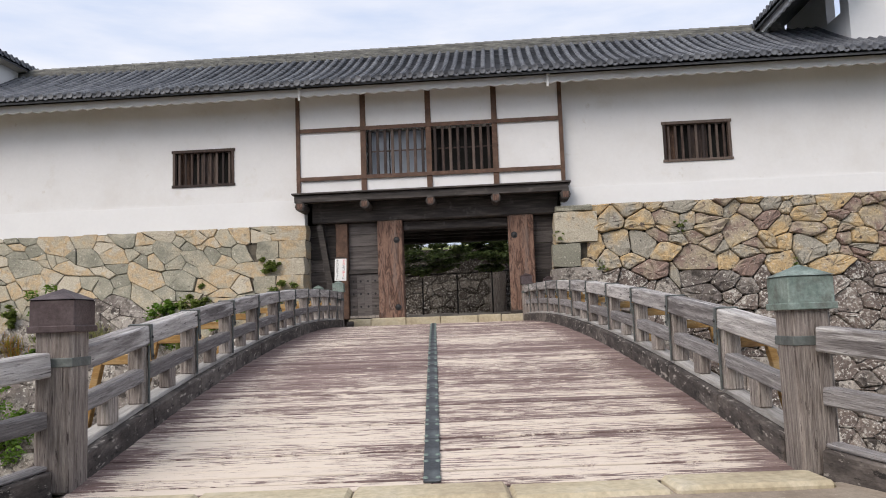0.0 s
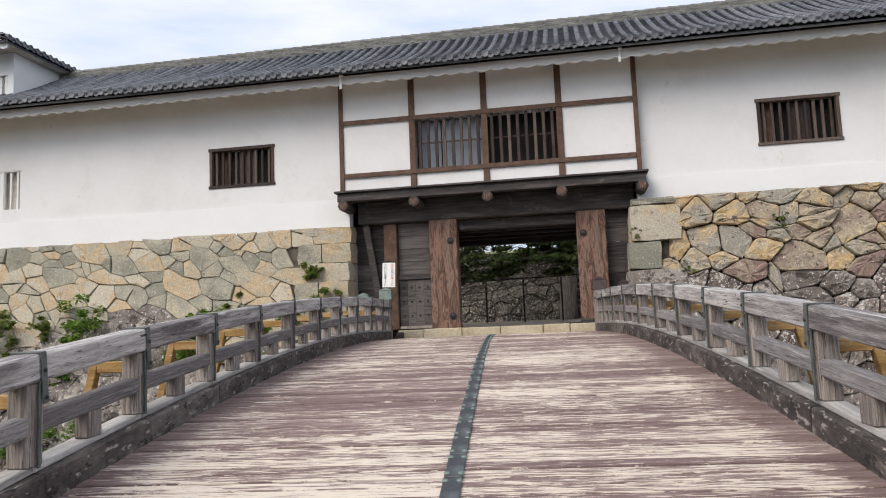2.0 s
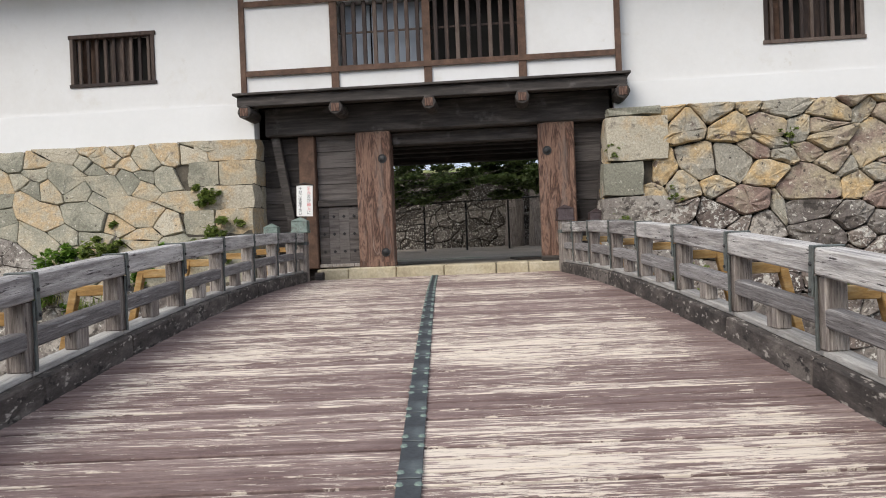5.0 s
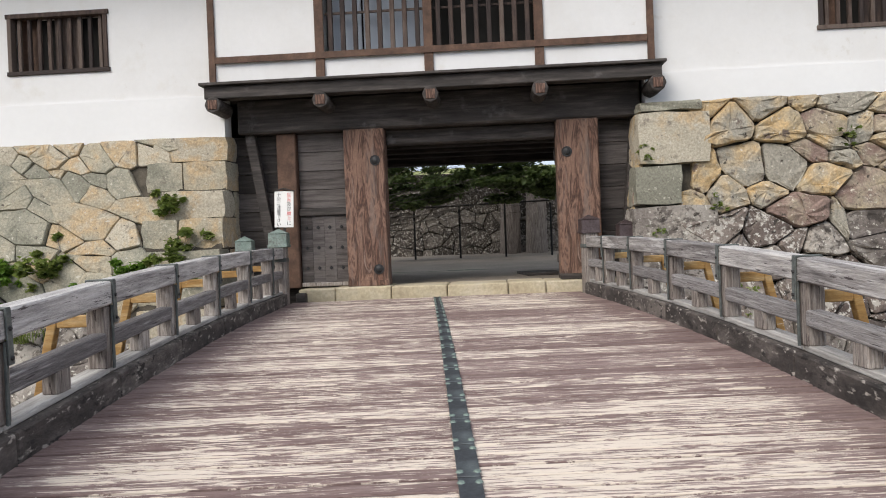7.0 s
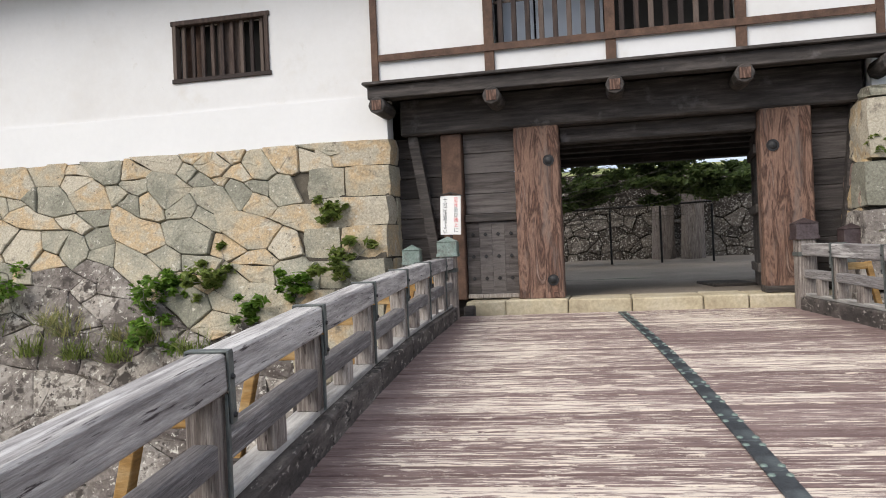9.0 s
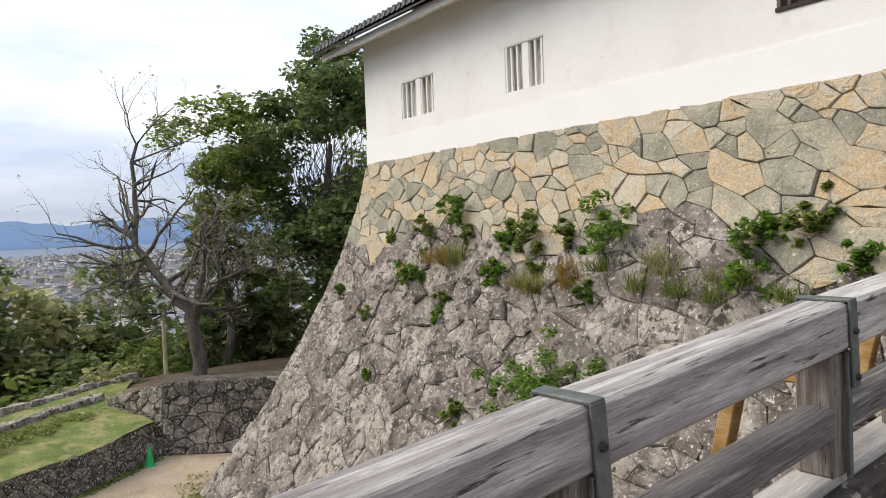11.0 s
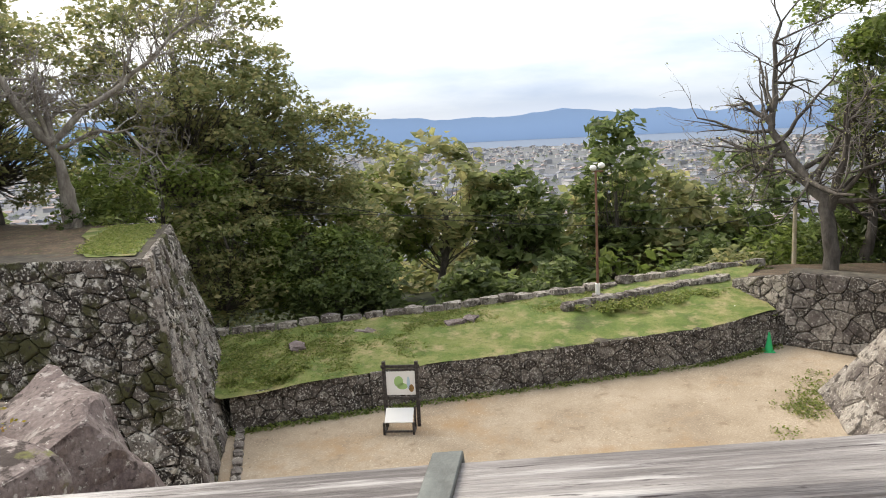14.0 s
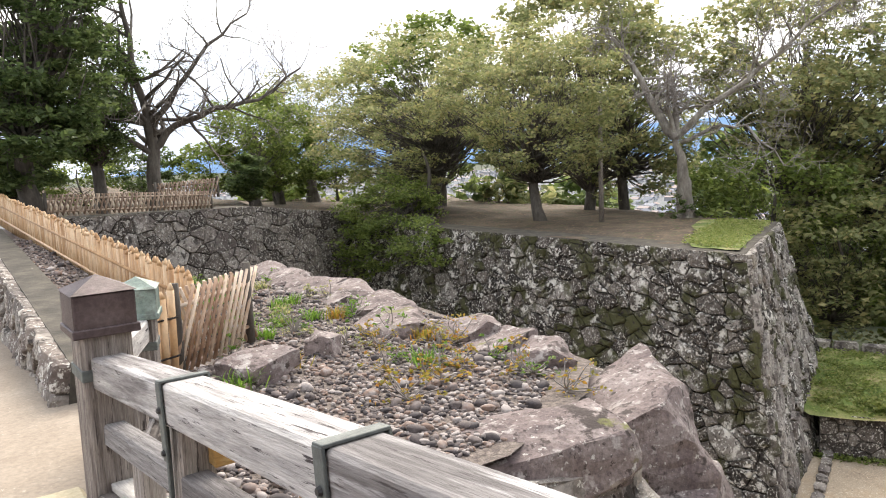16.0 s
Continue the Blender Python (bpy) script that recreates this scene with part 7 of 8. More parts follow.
bare_tree("crooked bare tree with a few leaves on the terrace", (-36.4, 18.0, -3.9), [
    ([(0, 0, -0.4), (-0.2, -0.1, 1.6), (-0.5, -0.2, 2.6), (-1.7, -1.0, 3.9), (-2.9, -1.9, 5.6), (-3.1, -1.8, 7.6), (-3.0, -1.6, 10.4)], 0.34, 2),
    ([(-0.3, -0.1, 2.2), (0.3, 0.3, 4.2), (0.4, 0.3, 6.0), (1.2, 1.0, 7.2)], 0.20, 2),
    ([(-2.9, -1.9, 5.9), (-3.9, -2.8, 6.9), (-5.3, -3.6, 6.9)], 0.14, 1),
    ([(-1.0, -0.5, 3.2), (-0.2, 0.2, 5.5), (0.9, 0.9, 6.3)], 0.12, 2),
    ([(-0.3, -0.1, 2.4), (0.8, 0.9, 3.9), (2.0, 2.2, 4.6), (2.8, 3.4, 4.2)], 0.11, 3),
    ([(-0.8, -0.4, 3.0), (-1.4, -1.6, 3.9), (-2.2, -3.0, 4.1), (-3.0, -4.4, 3.5)], 0.10, 3),
    ([(-2.6, -1.6, 5.0), (-1.6, -0.6, 6.6), (-1.0, 0.4, 8.2)], 0.11, 2)], 0.34, 121, BARK, leaf=LEAF_OLIVE, leaves=2600, leaf_size=0.15)

# the bastion's trees
bare_tree("pale lichened dead tree with bare grey branches", (-25.5, -10.3, BTOP), [
    ([(0, 0, -0.3), (0.05, 0, 0.9), (0.1, 0.05, 1.9), (0.30, -0.25, 3.2)], 0.40, -1),
    ([(0.25, -0.2, 2.9), (0.6, -1.0, 4.2), (0.9, -1.7, 5.8), (1.2, -2.8, 7.4)], 0.20, 3),
    ([(0.25, -0.2, 3.0), (0.1, -0.4, 4.4), (0.2, -0.5, 6.0)], 0.17, 3),
    ([(0.25, -0.2, 3.0), (0.0, 0.8, 3.9), (-0.6, 2.2, 4.9), (-1.2, 3.6, 6.2), (-1.8, 4.8, 7.2)], 0.15, 3),
    ([(0.25, -0.2, 2.9), (0.7, -0.3, 4.1), (1.4, 0.4, 5.2)], 0.11, 3),
    ([(0.25, 0.1, 2.8), (0.3, 1.4, 3.3), (0.2, 2.9, 3.3), (0.1, 4.2, 1.9)], 0.09, 2)], 0.40, 131, BARK_PALE, spread=0.75, twig_r=0.022)
leafy_tree("wide maple with olive autumn leaves on the bastion", (-21.4, -22.6, BTOP), 9.4, [(0.6, 0.6, 5.9, 5.4, 5.4, 2.8), (3.9, 2.8, 3.7, 3.4, 3.4, 1.8), (3.4, 2.4, 1.3, 2.4, 2.6, 1.6), (-1.9, -3.8, 4.5, 3.8, 3.8, 2.5)], 0.30, LEAF_OLIVE, 0.125, 30000, 141, clumps=460, clump_r=0.62, flatten=0.38)
leafy_tree("layered maple with green and ochre leaves on the bastion", (-21.2, -13.6, BTOP), 8.0, [(0.4, 0, 5.0, 4.2, 4.2, 2.4), (0.8, 1.2, 3.1, 3.0, 3.0, 1.4)], 0.25, LEAF_OLIVE, 0.12, 19000, 142, clumps=300, clump_r=0.58, flatten=0.38)
leafy_tree("low dark green maple boughs hanging over the wall", (-18.6, -18.4, BTOP), 4.8, [(2.0, 0.6, 0.6, 2.2, 2.4, 1.3), (3.0, 0.9, -0.9, 1.3, 1.7, 1.3), (2.6, 4.2, -0.5, 0.9, 1.3, 0.9)], 0.16, LEAF_GREEN, 0.115, 12000, 143, clumps=190, clump_r=0.48, flatten=0.4)
leafy_tree("great olive broadleaf tree behind the dead tree", (-33.5, -10.5, -3.5), 16, [(0, 0, 9.5, 4.6, 5.0, 4.8), (1.2, 2.6, 7.0, 3.2, 3.6, 3.4), (-1, 3.8, 4.6, 3, 3, 2.4), (-1.9, 5.6, 5.0, 2.6, 3.0, 3.0), (-2.0, 6.6, 1.5, 2.4, 2.8, 2.6)], 0.40, LEAF_OLIVE, 0.23, 27000, 144, clumps=560, clump_r=0.85, flatten=0.5)
leafy_tree("tall olive broadleaf tree behind the maples", (-29, -20, -2.5), 15, [(0, 0, 9.5, 5, 5, 4.5)], 0.38, LEAF_OLIVE, 0.26, 9000, 145, clumps=200, clump_r=0.95)
leafy_tree("tall green broadleaf tree behind the maples", (-24.5, -27, -2.0), 13, [(0, 0, 8.0, 4.6, 4.6, 4.0)], 0.35, LEAF_GREEN, 0.26, 8000, 146, clumps=95, clump_r=1.2)
leafy_tree("dark green tree below the bastion's side", (-33, -4.2, -8.5), 9, [(0, 0, 5.5, 3.4, 3.2, 2.6)], 0.25, LEAF_GREEN, 0.24, 8000, 147, clumps=70, clump_r=1.0)
leafy_tree("olive boughs rising beside the bastion's far corner", (-29.6, -6.6, -6.0), 7.5, [(0, 0, 4.6, 2.5, 2.5, 2.4), (0.3, 0.6, 2.2, 2.0, 2.0, 1.4)], 0.16, LEAF_OLIVE, 0.20, 4000, 151, clumps=150, clump_r=0.62, flatten=0.5)
leafy_tree("mid-green boughs below the bastion's far corner", (-31.5, -2.6, -7.2), 6.5, [(0, 0, 3.6, 2.8, 2.8, 2.0)], 0.16, LEAF_MID, 0.20, 3600, 152, clumps=130, clump_r=0.65, flatten=0.5)
thing("prop_post", "grey timber prop post beside the dead tree", "post", pose(-22.4, -11.6, BTOP - 0.1), shape=rod((0, 0, 0), (0.03, 0, 4.6), 0.10, 0.08, 10), mat=RAIL_POST, smooth=True)
weed("low dark shrub at the foot of the dead tree", (-25.0, -9.9, BTOP), (0, 0, 1), 0.9, LEAF_DARK, 150, 380, 0.13, "shrub", 0.6, "shrubs")

# trees on the upper terrace
bare_tree("dark bare tree with long crooked limbs", (-8.1, -19.8, 0.7), [
    ([(0, 0, -0.3), (0.05, 0, 1.2), (0.0, 0.1, 2.4), (0.1, 0.1, 3.4), (0.6, 0.6, 5.2), (0.9, 1.0, 7.6)], 0.30, 2),
    ([(0, 0.1, 2.2), (-0.8, 0.3, 3.0), (-2.1, 0.9, 3.6), (-3.6, 1.6, 3.9), (-5.0, 2.2, 5.0)], 0.15, 3),
    ([(0.05, 0.1, 2.8), (-0.9, 0.4, 4.3), (-2.0, 0.8, 5.9), (-3.4, 1.3, 7.0)], 0.13, 3),
    ([(0.05, 0.1, 3.0), (0.9, 0.3, 4.0), (1.9, 0.6, 5.2)], 0.11, 3)], 0.34, 161, BARK, spread=0.6)
leafy_tree("dark tree with thin leaves beside the bare tree", (-6.2, -20.0, 0.7), 8.0, [(0.3, 0, 4.6, 1.9, 1.9, 2.4), (0, 0, 2.6, 1.3, 1.3, 0.9)], 0.26, LEAF_DARK, 0.13, 15000, 162, clumps=110, clump_r=0.7)
leafy_tree("dark conifer with drooping boughs on the bank", (-4.1, -15.4, 0.8), 11, [(0, 0, 6.0, 2.3, 2.3, 4.2), (0.6, 0.4, 3.0, 2.2, 2.2, 2.0), (-0.6, 0, 8.5, 2.2, 2.2, 2)], 0.30, LEAF_DARK, 0.16, 30000, 163, clumps=260, clump_r=0.75, flatten=0.35)
for k, (x, y, z, h, mat) in enumerate([(-14.2, -27, 0.2, 5.6, LEAF_GREEN), (-16.8, -31, 0.0, 6.2, LEAF_GREEN), (-12.4, -22.6, 0.3, 2.2, LEAF_DARK), (-3.6, -19.5, 0.9, 2.4, LEAF_DARK), (-20, -34, 0, 8, LEAF_OLIVE)]):
    leafy_tree("rounded green tree beyond the terrace" if h > 4 else "dense dark shrub on the terrace", (x, y, z), h, [(0, 0, h * 0.62, h * 0.42, h * 0.42, h * 0.40)], 0.05 * h, mat, 0.17, 5000, 170 + k, clumps=50, clump_r=h * 0.13)

# ---- bamboo fences ----
def bamboo_fence(name, label, a, b, za, zb, height, gap, mat, seed, tall=None):
    rng = random.Random(seed)
    a, b = Vector((*a, za)), Vector((*b, zb))
    ln = (b - a).length
    d = (b - a) / ln
    side = Vector((d.y, -d.x, 0)).normalized()
    root = thing(name, label, "fence")
    n = int(ln / gap)
    for k in range(n):
        p = a.lerp(b, (k + 0.5) / n) + side * 0.028
        h = height * rng.uniform(0.95, 1.06)
        lean = Vector((rng.uniform(-0.02, 0.02), rng.uniform(-0.02, 0.02), h))
        bm = rod(p + Vector((0, 0, 0.02)), p + lean, gap * 0.46, gap * 0.43, 7)
        tipv = p + lean
        rod(tipv, tipv + Vector((rng.uniform(-0.01, 0.01), 0, gap * 0.8)), gap * 0.43, gap * 0.12, 7, bm)
        part("cane", bm, mat, root, smooth=True)
    for t in (0.28, 0.72):
        up = Vector((0, 0, height * t))
        part("rail", rod(a + up, b + up, 0.026, 0.026, 7), mat, root, smooth=True)
        tie = bmesh.new()
        rod(a + up + side * 0.062, b + up + side * 0.062, 0.011, 0.011, 5, tie)
        part("rope", tie, ROPE, root)
    return root


bamboo_fence("bamboo_fence", "tan split bamboo fence bound with black rope", (-4.35, 0.75), (-2.95, -14.0), 0.30, 0.86, 0.80, 0.085, BAMBOO, 3)
bamboo_fence("bamboo_fence", "short tan bamboo fence panel beside the newel post", (-3.72, 1.75), (-3.98, 1.62), 0.28, 0.28, 0.85, 0.085, BAMBOO, 4)


def lattice(name, label, a, b, za, zb, height, mat, step, r, lean=0.35):
    a, b = Vector((*a, za)), Vector((*b, zb))
    ln = (b - a).length
    d = (b - a) / ln
    root = thing(name, label, "fence")
    n = int(ln / step)
    for k in range(n):
        p = a.lerp(b, (k + 0.5) / n)
        for s in (-1, 1):
            q = Vector((d.y, -d.x, 0)) * 0.03 * s
            part("cane", rod(p + q - d * lean * s * height * 0.5 + Vector((0, 0, 0.02)), p + q + d * lean * s * height * 0.5 + Vector((0, 0, height)), r, r * 0.9, 6), mat, root, smooth=True)
    for t in (0.22, 0.80):
        up = Vector((0, 0, height * t))
        part("rail", rod(a + up, b + up, r * 1.15, None, 7), mat, root, smooth=True)
    for p in (a, b):
        part("post", rod(p, p + Vector((0, 0, height * 1.08)), 0.05, 0.045, 9), BARK, root, smooth=True)
    return root


lattice("lattice_fence", "crossed bamboo lattice panel with dark posts", (-4.02, 1.55), (-4.98, 0.75), 0.28, 0.30, 0.85, BAMBOO_PALE, 0.095, 0.019, lean=0.5)
lattice("lattice_fence", "grey crossed bamboo lattice on the terrace wall", (-4.1, -14.7), (-9.4, -17.3), 1.0, 0.75, 0.62, BAMBOO_OLD, 0.16, 0.03)
lattice("lattice_fence", "grey crossed bamboo lattice climbing the bank", (-7.6, -17.4), (-9.9, -18.2), 1.0, 1.1, 0.7, BAMBOO_OLD, 0.16, 0.03)

# ---- things on the path ----
board = thing("information_board", "dark framed information board with a park map", "information board", pose(-21.95, 2.95, MOAT, 0, 0, 98))
for x in (-0.47, 0.47):
    part("post", box((0.10, 0.10, 1.95), (x, 0, 0.975), 0.01), WOOD_BLACK, board)
for z, h, w in ((1.80, 0.09, 1.12), (0.86, 0.08, 1.12), (1.71, 0.04, 0.84)):
    part("crossbar", box((w, 0.06, h), (0, 0, z), 0.008), WOOD_BLACK, board)
mp_ = part("map_panel", box((0.84, 0.03, 0.70), (0, 0, 1.30), 0.004), WHITE, board, "white map panel")
MAP_GREEN, MAP_BLUE = plain("map_green", (0.36, 0.56, 0.22), 0.5), plain("map_blue", (0.45, 0.62, 0.72), 0.5)
for cx, cz, w, h, mt in ((-0.06, 1.35, 0.27, 0.34, MAP_GREEN), (0.04, 1.21, 0.31, 0.19, MAP_GREEN), (0.22, 1.31, 0.09, 0.38, MAP_BLUE), (0.30, 1.15, 0.15, 0.23, YELLOW)):
    b = bmesh.new()
    rod((cx, -0.0165, cz), (cx, -0.0185, cz), 0.5, 0.5, 14, b)
    bmesh.ops.scale(b, vec=(w, 1, h), space=Matrix.Translation((-cx, 0, -cz)), verts=b.verts)
    part("map_patch", b, mt, mp_)
desk = thing("information_desk", "low slanted white information panel on dark legs", "information panel", pose(-21.52, 2.98, MOAT, 0, 0, 98))
part("panel", box((0.80, 0.50, 0.03), (0, 0, 0), 0.005, pose(0, 0, 0.50, 34, 0, 0)), WHITE, desk)
for x in (-0.42, 0.42):
    part("leg", box((0.06, 0.06, 0.66), (x, 0.20, 0.33), 0.006), WOOD_BLACK, desk)
    part("leg", box((0.06, 0.06, 0.36), (x, -0.20, 0.18), 0.006), WOOD_BLACK, desk)
    part("side_rail", box((0.06, 0.46, 0.06), (x, 0, 0.06), 0.006), WOOD_BLACK, desk)
part("foot_rail", box((0.84, 0.06, 0.05), (0, -0.20, 0.10), 0.006), WOOD_BLACK, desk)
CONE = plain("green_cone_plastic", (0.01, 0.42, 0.14), 0.5)
cone = thing("traffic_cone", "green plastic traffic cone on the sandy path", "cone", pose(-30.0, 14.35, MOAT))
part("body", rod((0, 0, 0.03), (0, 0, 0.72), 0.15, 0.03, 16), CONE, cone, smooth=False)
part("base", box((0.38, 0.38, 0.04), (0, 0, 0.02), 0.01), CONE, cone)
RUST = material("rusty_pole", [(0.13, 0.06, 0.04), (0.22, 0.11, 0.07)], 5, 0.7, 0.2)
lamp = thing("lamp_pole", "rusty brown pole with two white floodlights", "lamp", pose(-32.2, 8.3, -4.55))
part("pole", rod((0, 0, 0.1), (0.02, 0, 5.15), 0.055, 0.045, 10), RUST, lamp)
part("footing", rough_block(0.5, 0.5, 0.4, 5, STONE_LOW["object"], 0.05), None, lamp, "grey concrete footing")
part("sleeve", rod((0.0, 0, 0.15), (0.0, 0, 0.62), 0.10, 0.10, 12), WHITE, lamp, "white plastic sleeve")
for y in (-0.10, 0.22):
    hd = bmesh.new()
    bmesh.ops.create_uvsphere(hd, u_segments=14, v_segments=9, radius=0.14)
    bmesh.ops.scale(hd, vec=(1.2, 1, 0.85), verts=hd.verts)
    part("floodlight", hd, WHITE, lamp, "white floodlight head", smooth=True, m=pose(0.05, y, 5.25 + 0.3 * (y > 0) * 0.3))
part("arm", box((0.05, 0.45, 0.05), (0.02, 0.06, 5.12), 0.005), RUST, lamp)
ups = thing("utility_pole", "grey concrete utility pole among the trees", "utility pole", pose(-39.5, 17.2, -6.0))
part("pole", rod((0, 0, 0), (0, 0, 4.6), 0.11, 0.09, 10), SILL, ups)
part("crossarm", box((0.08, 1.3, 0.08), (0, 0, 4.4), 0.005), IRON, ups)
for y in (-0.55, -0.2, 0.2, 0.55):
    part("insulator", rod((0, y, 4.44), (0, y, 4.62), 0.05, 0.035, 8), WHITE, ups)
wv, wf = [], []
for a, b in (((-39.5, 17.7, -1.5), (-32.2, 8.4, -1.6)), ((-32.2, 8.4, -1.6), (-30.5, -9.0, 1.2)), ((-39.5, 17.3, -1.5), (-31, -10, -0.2)), ((-39.5, 17.0, -1.55), (-36, 27, -1.0))):
    a, b = Vector(a), Vector(b)
    tube([a.lerp(b, t / 8) + Vector((0, 0, -0.6 * math.sin(math.pi * t / 8))) for t in range(9)], [0.016] * 9, 4, wv, wf)
thing("overhead_wire", "thin dark overhead wires between pole and trees", "wires", shape=data_mesh(wv, wf, IRON))
rack = thing("metal_rack", "small pale metal rack leaning on the rubble", "rack", pose(-31.6, 13.5, -5.2, 30, 20, 40))
for k in range(5):
    part("bar", rod((k * 0.16, 0, 0), (k * 0.16, 0, 0.75), 0.018), WHITE, rack)
for z in (0.1, 0.65):
    part("cross_bar", rod((-0.05, 0, z), (0.7, 0, z), 0.018), WHITE, rack)
nb = thing("path_sign", "small dark sign with white characters below the bridge", "sign", pose(-8.6, 12.3, MOAT, 0, 0, 60))
part("post", box((0.09, 0.09, 3.0), (0, 0, 1.5), 0.008), WOOD_BLACK, nb)
part("panel", box((0.30, 0.05, 0.8), (0, -0.06, 2.75), 0.006), WOOD_BLACK, nb)
for k in range(4):
    part("mark", box((0.14, 0.01, 0.10), (0, -0.09, 3.02 - 0.18 * k), 0.002), WHITE, nb, "unreadable white writing")

# ---- plants in the walls, weeds and grass ----
VINES = [(-12.0, 2.15, 1.0), (-14.4, 2.09, 0.9), (-17.5, 2.64, 0.7), (-18.6, 2.12, 0.55), (-15.1, 1.87, 0.5), (-13.3, 2.0, 0.5), (-8.9, 1.97, 0.5), (-8.1, 2.13, 0.6), (-9.1, 1.42, 0.8), (-5.9, 2.21, 0.65),
         (-6.6, 1.92, 0.5), (-6.1, 3.12, 0.4), (-18.7, 0.95, 0.8), (-17.1, 0.5, 0.35), (-15.4, 1.0, 0.6), (-14.0, 1.3, 0.4), (-7.3, 1.55, 0.5), (-16.8, 2.1, 0.4), (-22.7, 0.44, 0.3), (-20.6, -0.2, 0.35), (-12.4, 0.8, 0.35), (-15.17, -1.83, 0.4), (-17.1, 0.0, 0.4), (-20.5, 2.0, 0.3), (-19.3, -1.6, 0.3)]


def on_wall(x, z, out_=0.03):
    v = TOP_L - z
    return (x, FRONT - batter(v) - out_, z)


for k, (x, z, s) in enumerate(VINES):
    weed("leafy green plant growing from the stone joints", on_wall(x, z), (0, -1, 0.3), s * 0.72, LEAF_GREEN if k % 2 else LEAF_FRESH, 200 + k, int(220 + 460 * s), 0.13)
for k, (x, z) in enumerate([(-12.64, -0.74), (-13.5, -1.0), (-12.0, -1.1)]):
    weed("bright green bush growing from the stone wall", on_wall(x, z, 0.15), (0, -1, 0.5), 0.85, LEAF_FRESH, 240 + k, 700, 0.11)
for k, (x, z) in enumerate([(-11.2, 1.0), (-10.3, 0.95), (-13.1, 1.2), (-17.0, 1.3), (-9.6, 0.9), (-8.3, 1.0), (-12.2, 1.3)]):
    tuft("dry grass tuft hanging from the wall" if k == 2 else "green grass tuft hanging from the wall", on_wall(x, z, 0.05), 0.6, LEAF_YELLOW if k == 2 else LEAF_GREEN, 260 + k, 110, lean=(0, -0.5))
for k, (x, z, s) in enumerate([(1.7, 2.35, 0.3), (4.7, 3.7, 0.3), (2.6, 2.7, 0.3), (2.3, 1.0, 0.5), (3.0, 1.2, 0.5), (7.5, 2.6, 0.3), (1.6, 3.6, 0.3), (5.6, 1.0, 0.4)]):
    v = TOP_R - z
    weed("small green plant in the rubble joints", (x, 19.55 - 0.06 * v - 0.012 * v * v, z), (0, -1, 0.4), s * 0.6, LEAF_GREEN, 280 + k, 110, 0.08)
for k, (x, y) in enumerate([(-5.1, 1.6), (-4.4, 2.2), (-5.3, 0.2), (-6.6, -0.6), (-6.2, -1.8), (-3.4, 0.3), (-7.0, 1.2), (-6.4, 2.2), (-5.6, -2.6)]):
    tuft("green grass tuft among the pebbles", (x, y, bed_z(x, y)), 0.32, LEAF_FRESH if k % 3 else LEAF_YELLOW, 300 + k, 80)
for k, (x, y, mat) in enumerate([(-6.9, 1.7, LEAF_YELLOW), (-6.2, 2.9, LEAF_YELLOW), (-5.6, 3.3, LEAF_YELLOW), (-6.9, -0.6, LEAF_FRESH), (-6.6, 2.5, LEAF_YELLOW), (-5.8, 0.0, LEAF_FRESH), (-5.4, -1.0, LEAF_GREEN), (-7.1, 3.0, LEAF_YELLOW), (-6.0, -3.5, LEAF_GREEN), (-6.8, 0.7, LEAF_FRESH)]):
    weed("low rust and green weed among the pebbles", (x, y, bed_z(x, y) + 0.02), (0, 0, 1), 0.30, mat, 320 + k, 130, 0.05, "weed", 0.5, "weeds on the pebble bed")
for k, (x, y) in enumerate([(4.0, 4.2), (4.6, 3.4), (3.6, 3.4), (-4.4, 6.2)]):
    weed("leafy green bush beside the bridge's end", (x, y, 0.2 if k < 3 else -0.6), (0, 0, 1), 0.8, LEAF_FRESH, 340 + k, 420, 0.10, "shrub", 0.8, "shrubs")
wr_ = random.Random(12)
for k in range(26):
    x, y = wr_.uniform(-7.3, -4.6), wr_.uniform(-4.5, 3.9)
    mat = LEAF_YELLOW if (y > 0.5 and k % 2) else (LEAF_FRESH if k % 3 else LEAF_OLIVE)
    weed("low weed spreading over the pebbles", (x, y, bed_z(x, y) + 0.02), (0, 0, 1), wr_.uniform(0.18, 0.34), mat, 400 + k, 110, 0.045, "weed", 0.4, "weeds on the pebble bed")
for k in range(14):
    x, y = wr_.uniform(-6.6, -4.9), wr_.uniform(-5.0, -0.3)
    tuft("yellow-green grass tuft behind the bamboo panel", (x, y, bed_z(x, y)), 0.30, LEAF_FRESH if k % 2 else LEAF_OLIVE, 440 + k, 70)
nrg = np.random.default_rng(9)
cs = [(-30.3 - 2.6 * t + nrg.normal() * 0.5, 8.2 + 4.4 * t + nrg.normal() * 0.4, -4.42) for t in nrg.random(60)] + [(-22.9 + nrg.normal() * 0.5, -1.6 + nrg.normal() * 0.8, -4.72) for _ in range(22)]
V, F = leaf_cloud(cs, [0.35] * len(cs), 60, 0.12, nrg, 0.35)
cs = []
for _ in range(2600):
    a, b = nrg.random(), nrg.random()
    q = a * 2.999
    i, f_ = int(q), q - int(q)
    low_ = Vector(LOW[0]).lerp(Vector(LOW[-1]), a)
    low_ = low_ + Vector((-0.9, -0.1)) * math.sin(math.pi * a)
    kb = Vector(KERBL[i]).lerp(Vector(KERBL[i + 1]), f_)
    p = low_.lerp(kb, 0.03 + 0.92 * b)
    cs.append((p.x, p.y, -4.89 + 0.47 * b))
V3, F3 = leaf_cloud(cs, [0.30] * len(cs), 20, 0.085, nrg, 0.10)
thing("terrace_grass", "uneven short grass covering the terrace", "grass", shape=array_mesh(V3, F3, LEAF_LAWN), kind="stuff")
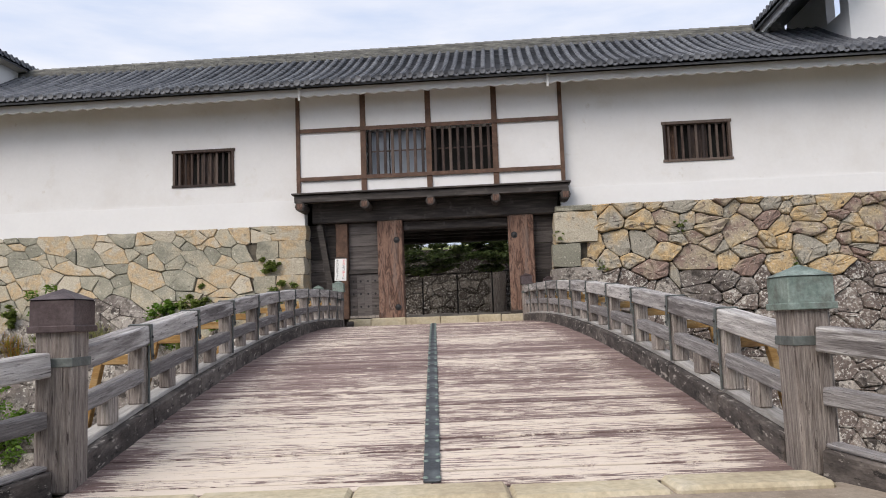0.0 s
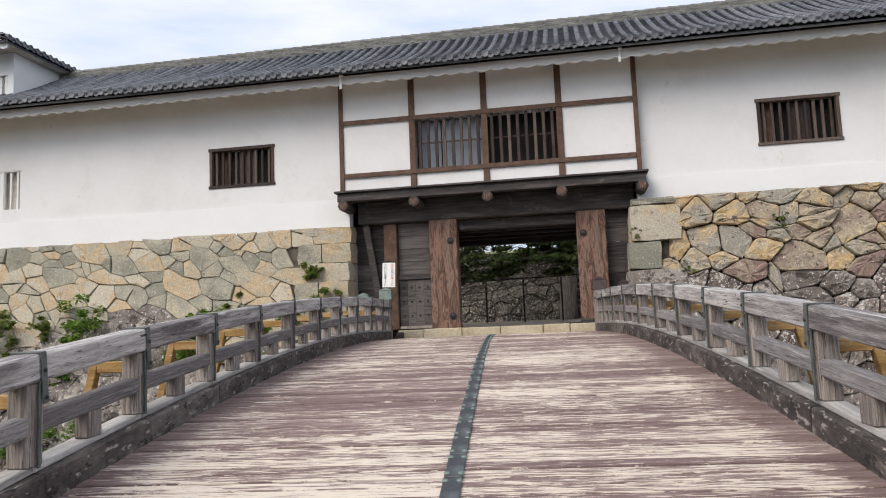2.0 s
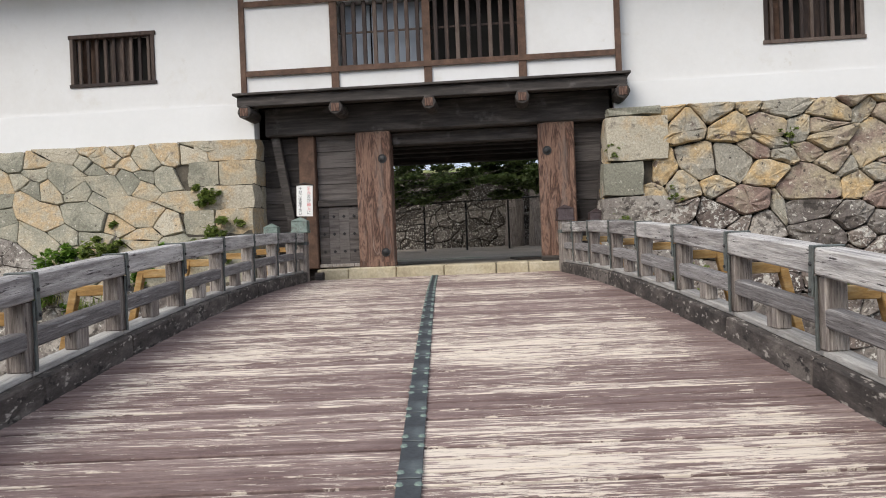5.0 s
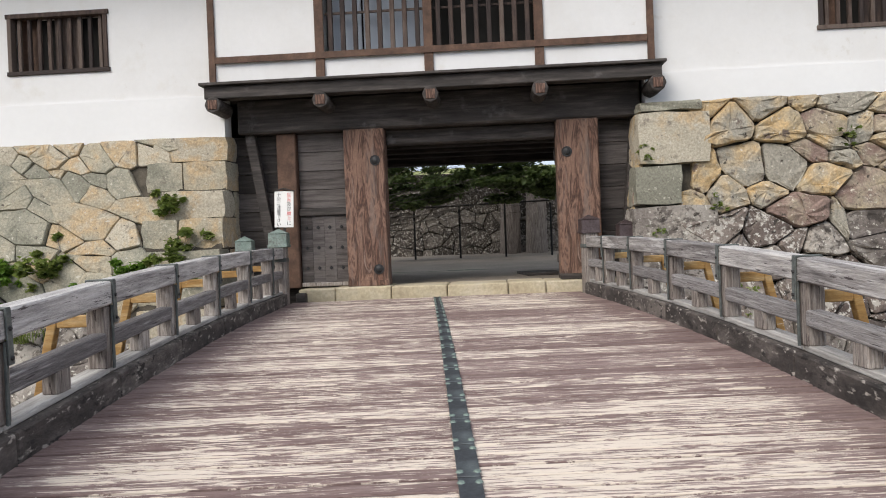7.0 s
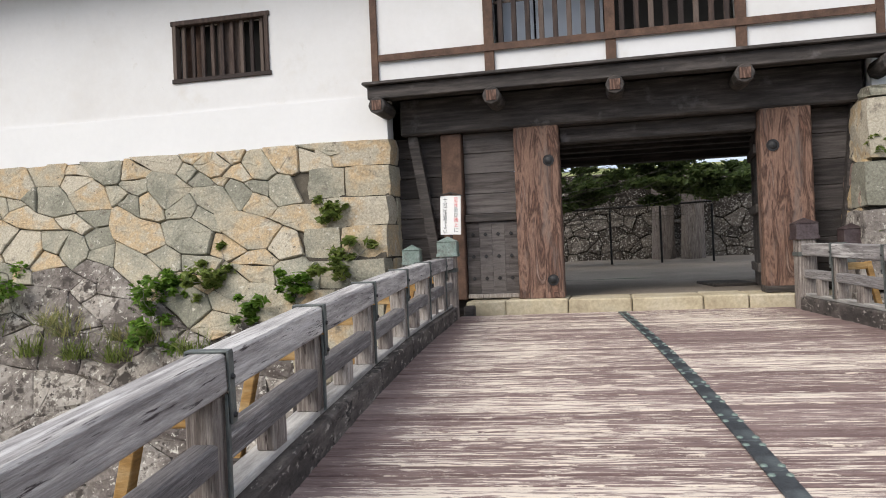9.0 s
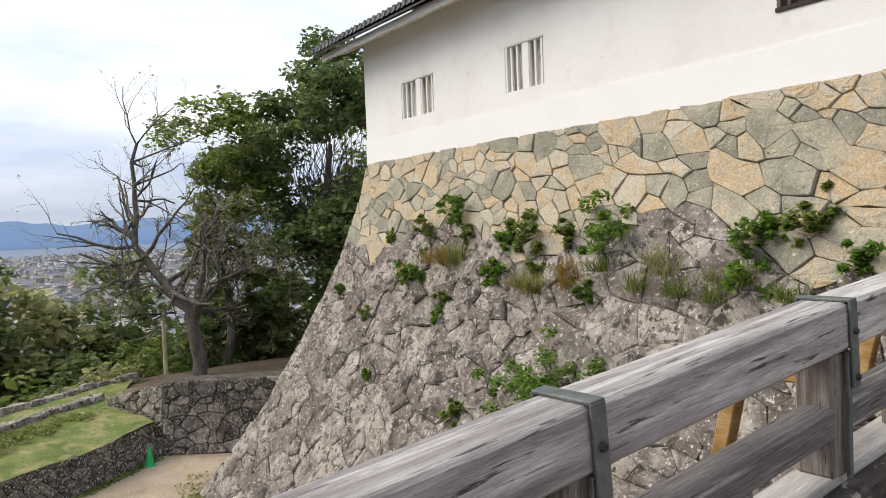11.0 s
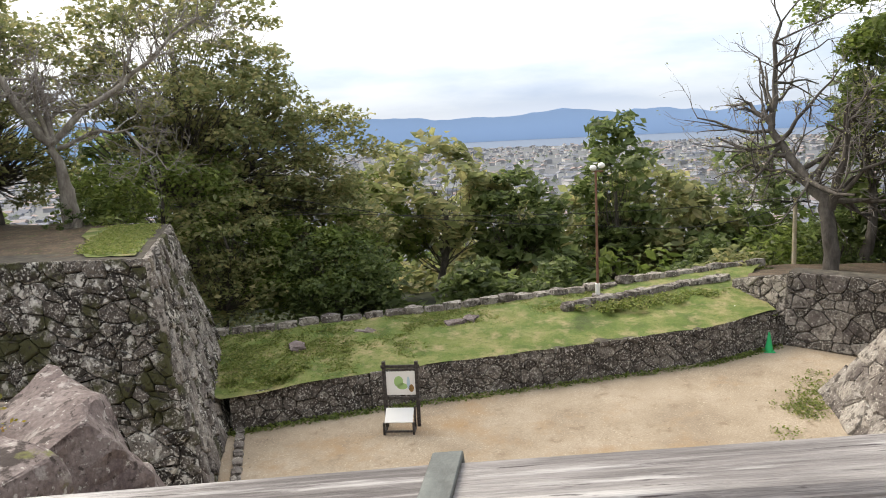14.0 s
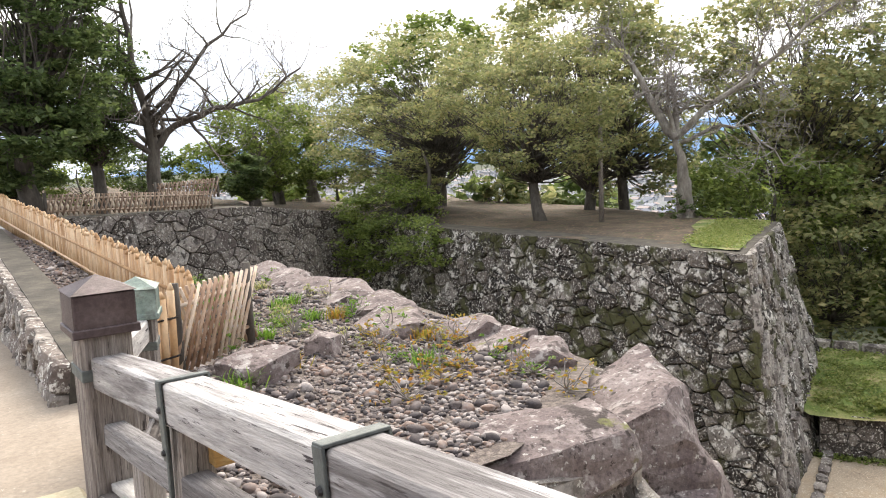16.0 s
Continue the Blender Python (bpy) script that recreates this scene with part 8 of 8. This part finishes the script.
thing("terrace_weeds", "leafy green weeds on the grass terrace", "weeds", shape=array_mesh(V, F, LEAF_LAWN), kind="stuff")
V, F = leaf_cloud([(a[0] + (b[0] - a[0]) * t + 0.28, a[1] + (b[1] - a[1]) * t - 0.15, MOAT + 0.03) for a, b in zip(LOW, LOW[1:]) for t in np.linspace(0, 1, 30)], [0.30] * 120, 34, 0.10, nrg, 0.25)
cs = [(-25.4 + nrg.normal() * 1.3, 0, 0) for _ in range(46)]
cs = [(x, 14.7 - 0.42 * (x + 25.4) + nrg.normal() * 0.45, MOAT + 0.03) for x, _, _ in cs]
V2, F2 = leaf_cloud(cs, [0.42] * len(cs), 30, 0.09, nrg, 0.05)
thing("path_grass_patch", "patch of short grass at the foot of the tall wall", "grass", shape=array_mesh(V2, F2, LEAF_LAWN), kind="stuff")
thing("path_edge_grass", "short grass along the foot of the low wall", "grass", shape=array_mesh(V, F, LEAF_GREEN), kind="stuff")
leafy_tree("broad olive tree closing the wood behind the maples", (-32, -19.5, -2.0), 13, [(0, 0, 7.5, 4.6, 4.6, 4.2), (0, 0, 3.4, 3.6, 3.6, 1.8)], 0.34, LEAF_OLIVE, 0.22, 10000, 148, clumps=220, clump_r=0.8)
leafy_tree("green undergrowth behind the dead tree", (-30, -9.5, -3.5), 6, [(0, 0, 3.6, 4.2, 3.6, 2.2)], 0.2, LEAF_GREEN, 0.2, 6000, 149, clumps=80, clump_r=0.9)

wg = random.Random(21)
for k in range(20):
    x = wg.uniform(-19.5, -8.2)
    tuft("green grass tuft hanging from the wall" if k % 3 else "dry grass tuft hanging from the wall", on_wall(x, 1.15 + 0.25 * math.sin(x) + wg.uniform(-0.15, 0.15), 0.05), wg.uniform(0.45, 0.7), LEAF_OLIVE if k % 3 else LEAF_YELLOW, 500 + k, 90, lean=(wg.uniform(-0.4, 0.4), -0.5))
cs = []
for k in range(420):
    a, b = wg.random(), wg.random()
    x, y = -18.8 - 6.2 * a, -3.1 - 3.4 * a - 1.6 * b + wg.uniform(-0.2, 0.2)
    cs.append((x, y, BTOP + 0.05))
V, F = leaf_cloud(cs, [0.30] * len(cs), 22, 0.075, nrg, 0.12)
thing("bastion_grass", "short bright grass on the bastion's corner", "grass", shape=array_mesh(V, F, LEAF_LAWN), kind="stuff")

for k, (x, y, h) in enumerate([(-12.5, -29, 3.0), (-9.5, -30, 3.2), (-6.5, -29, 2.8), (-3.5, -28, 3.4), (-15.5, -28, 2.6), (-1.0, -26, 3.0), (-18.5, -27, 2.8)]):
    leafy_tree("dense dark shrub closing the upper terrace", (x, y, 0.5), h, [(0, 0, h * 0.5, 2.0, 1.6, h * 0.42)], 0.07, LEAF_DARK if k % 2 else LEAF_GREEN, 0.15, 3000, 700 + k, clumps=50, clump_r=0.5, name="shrub", group="terrace shrubs")
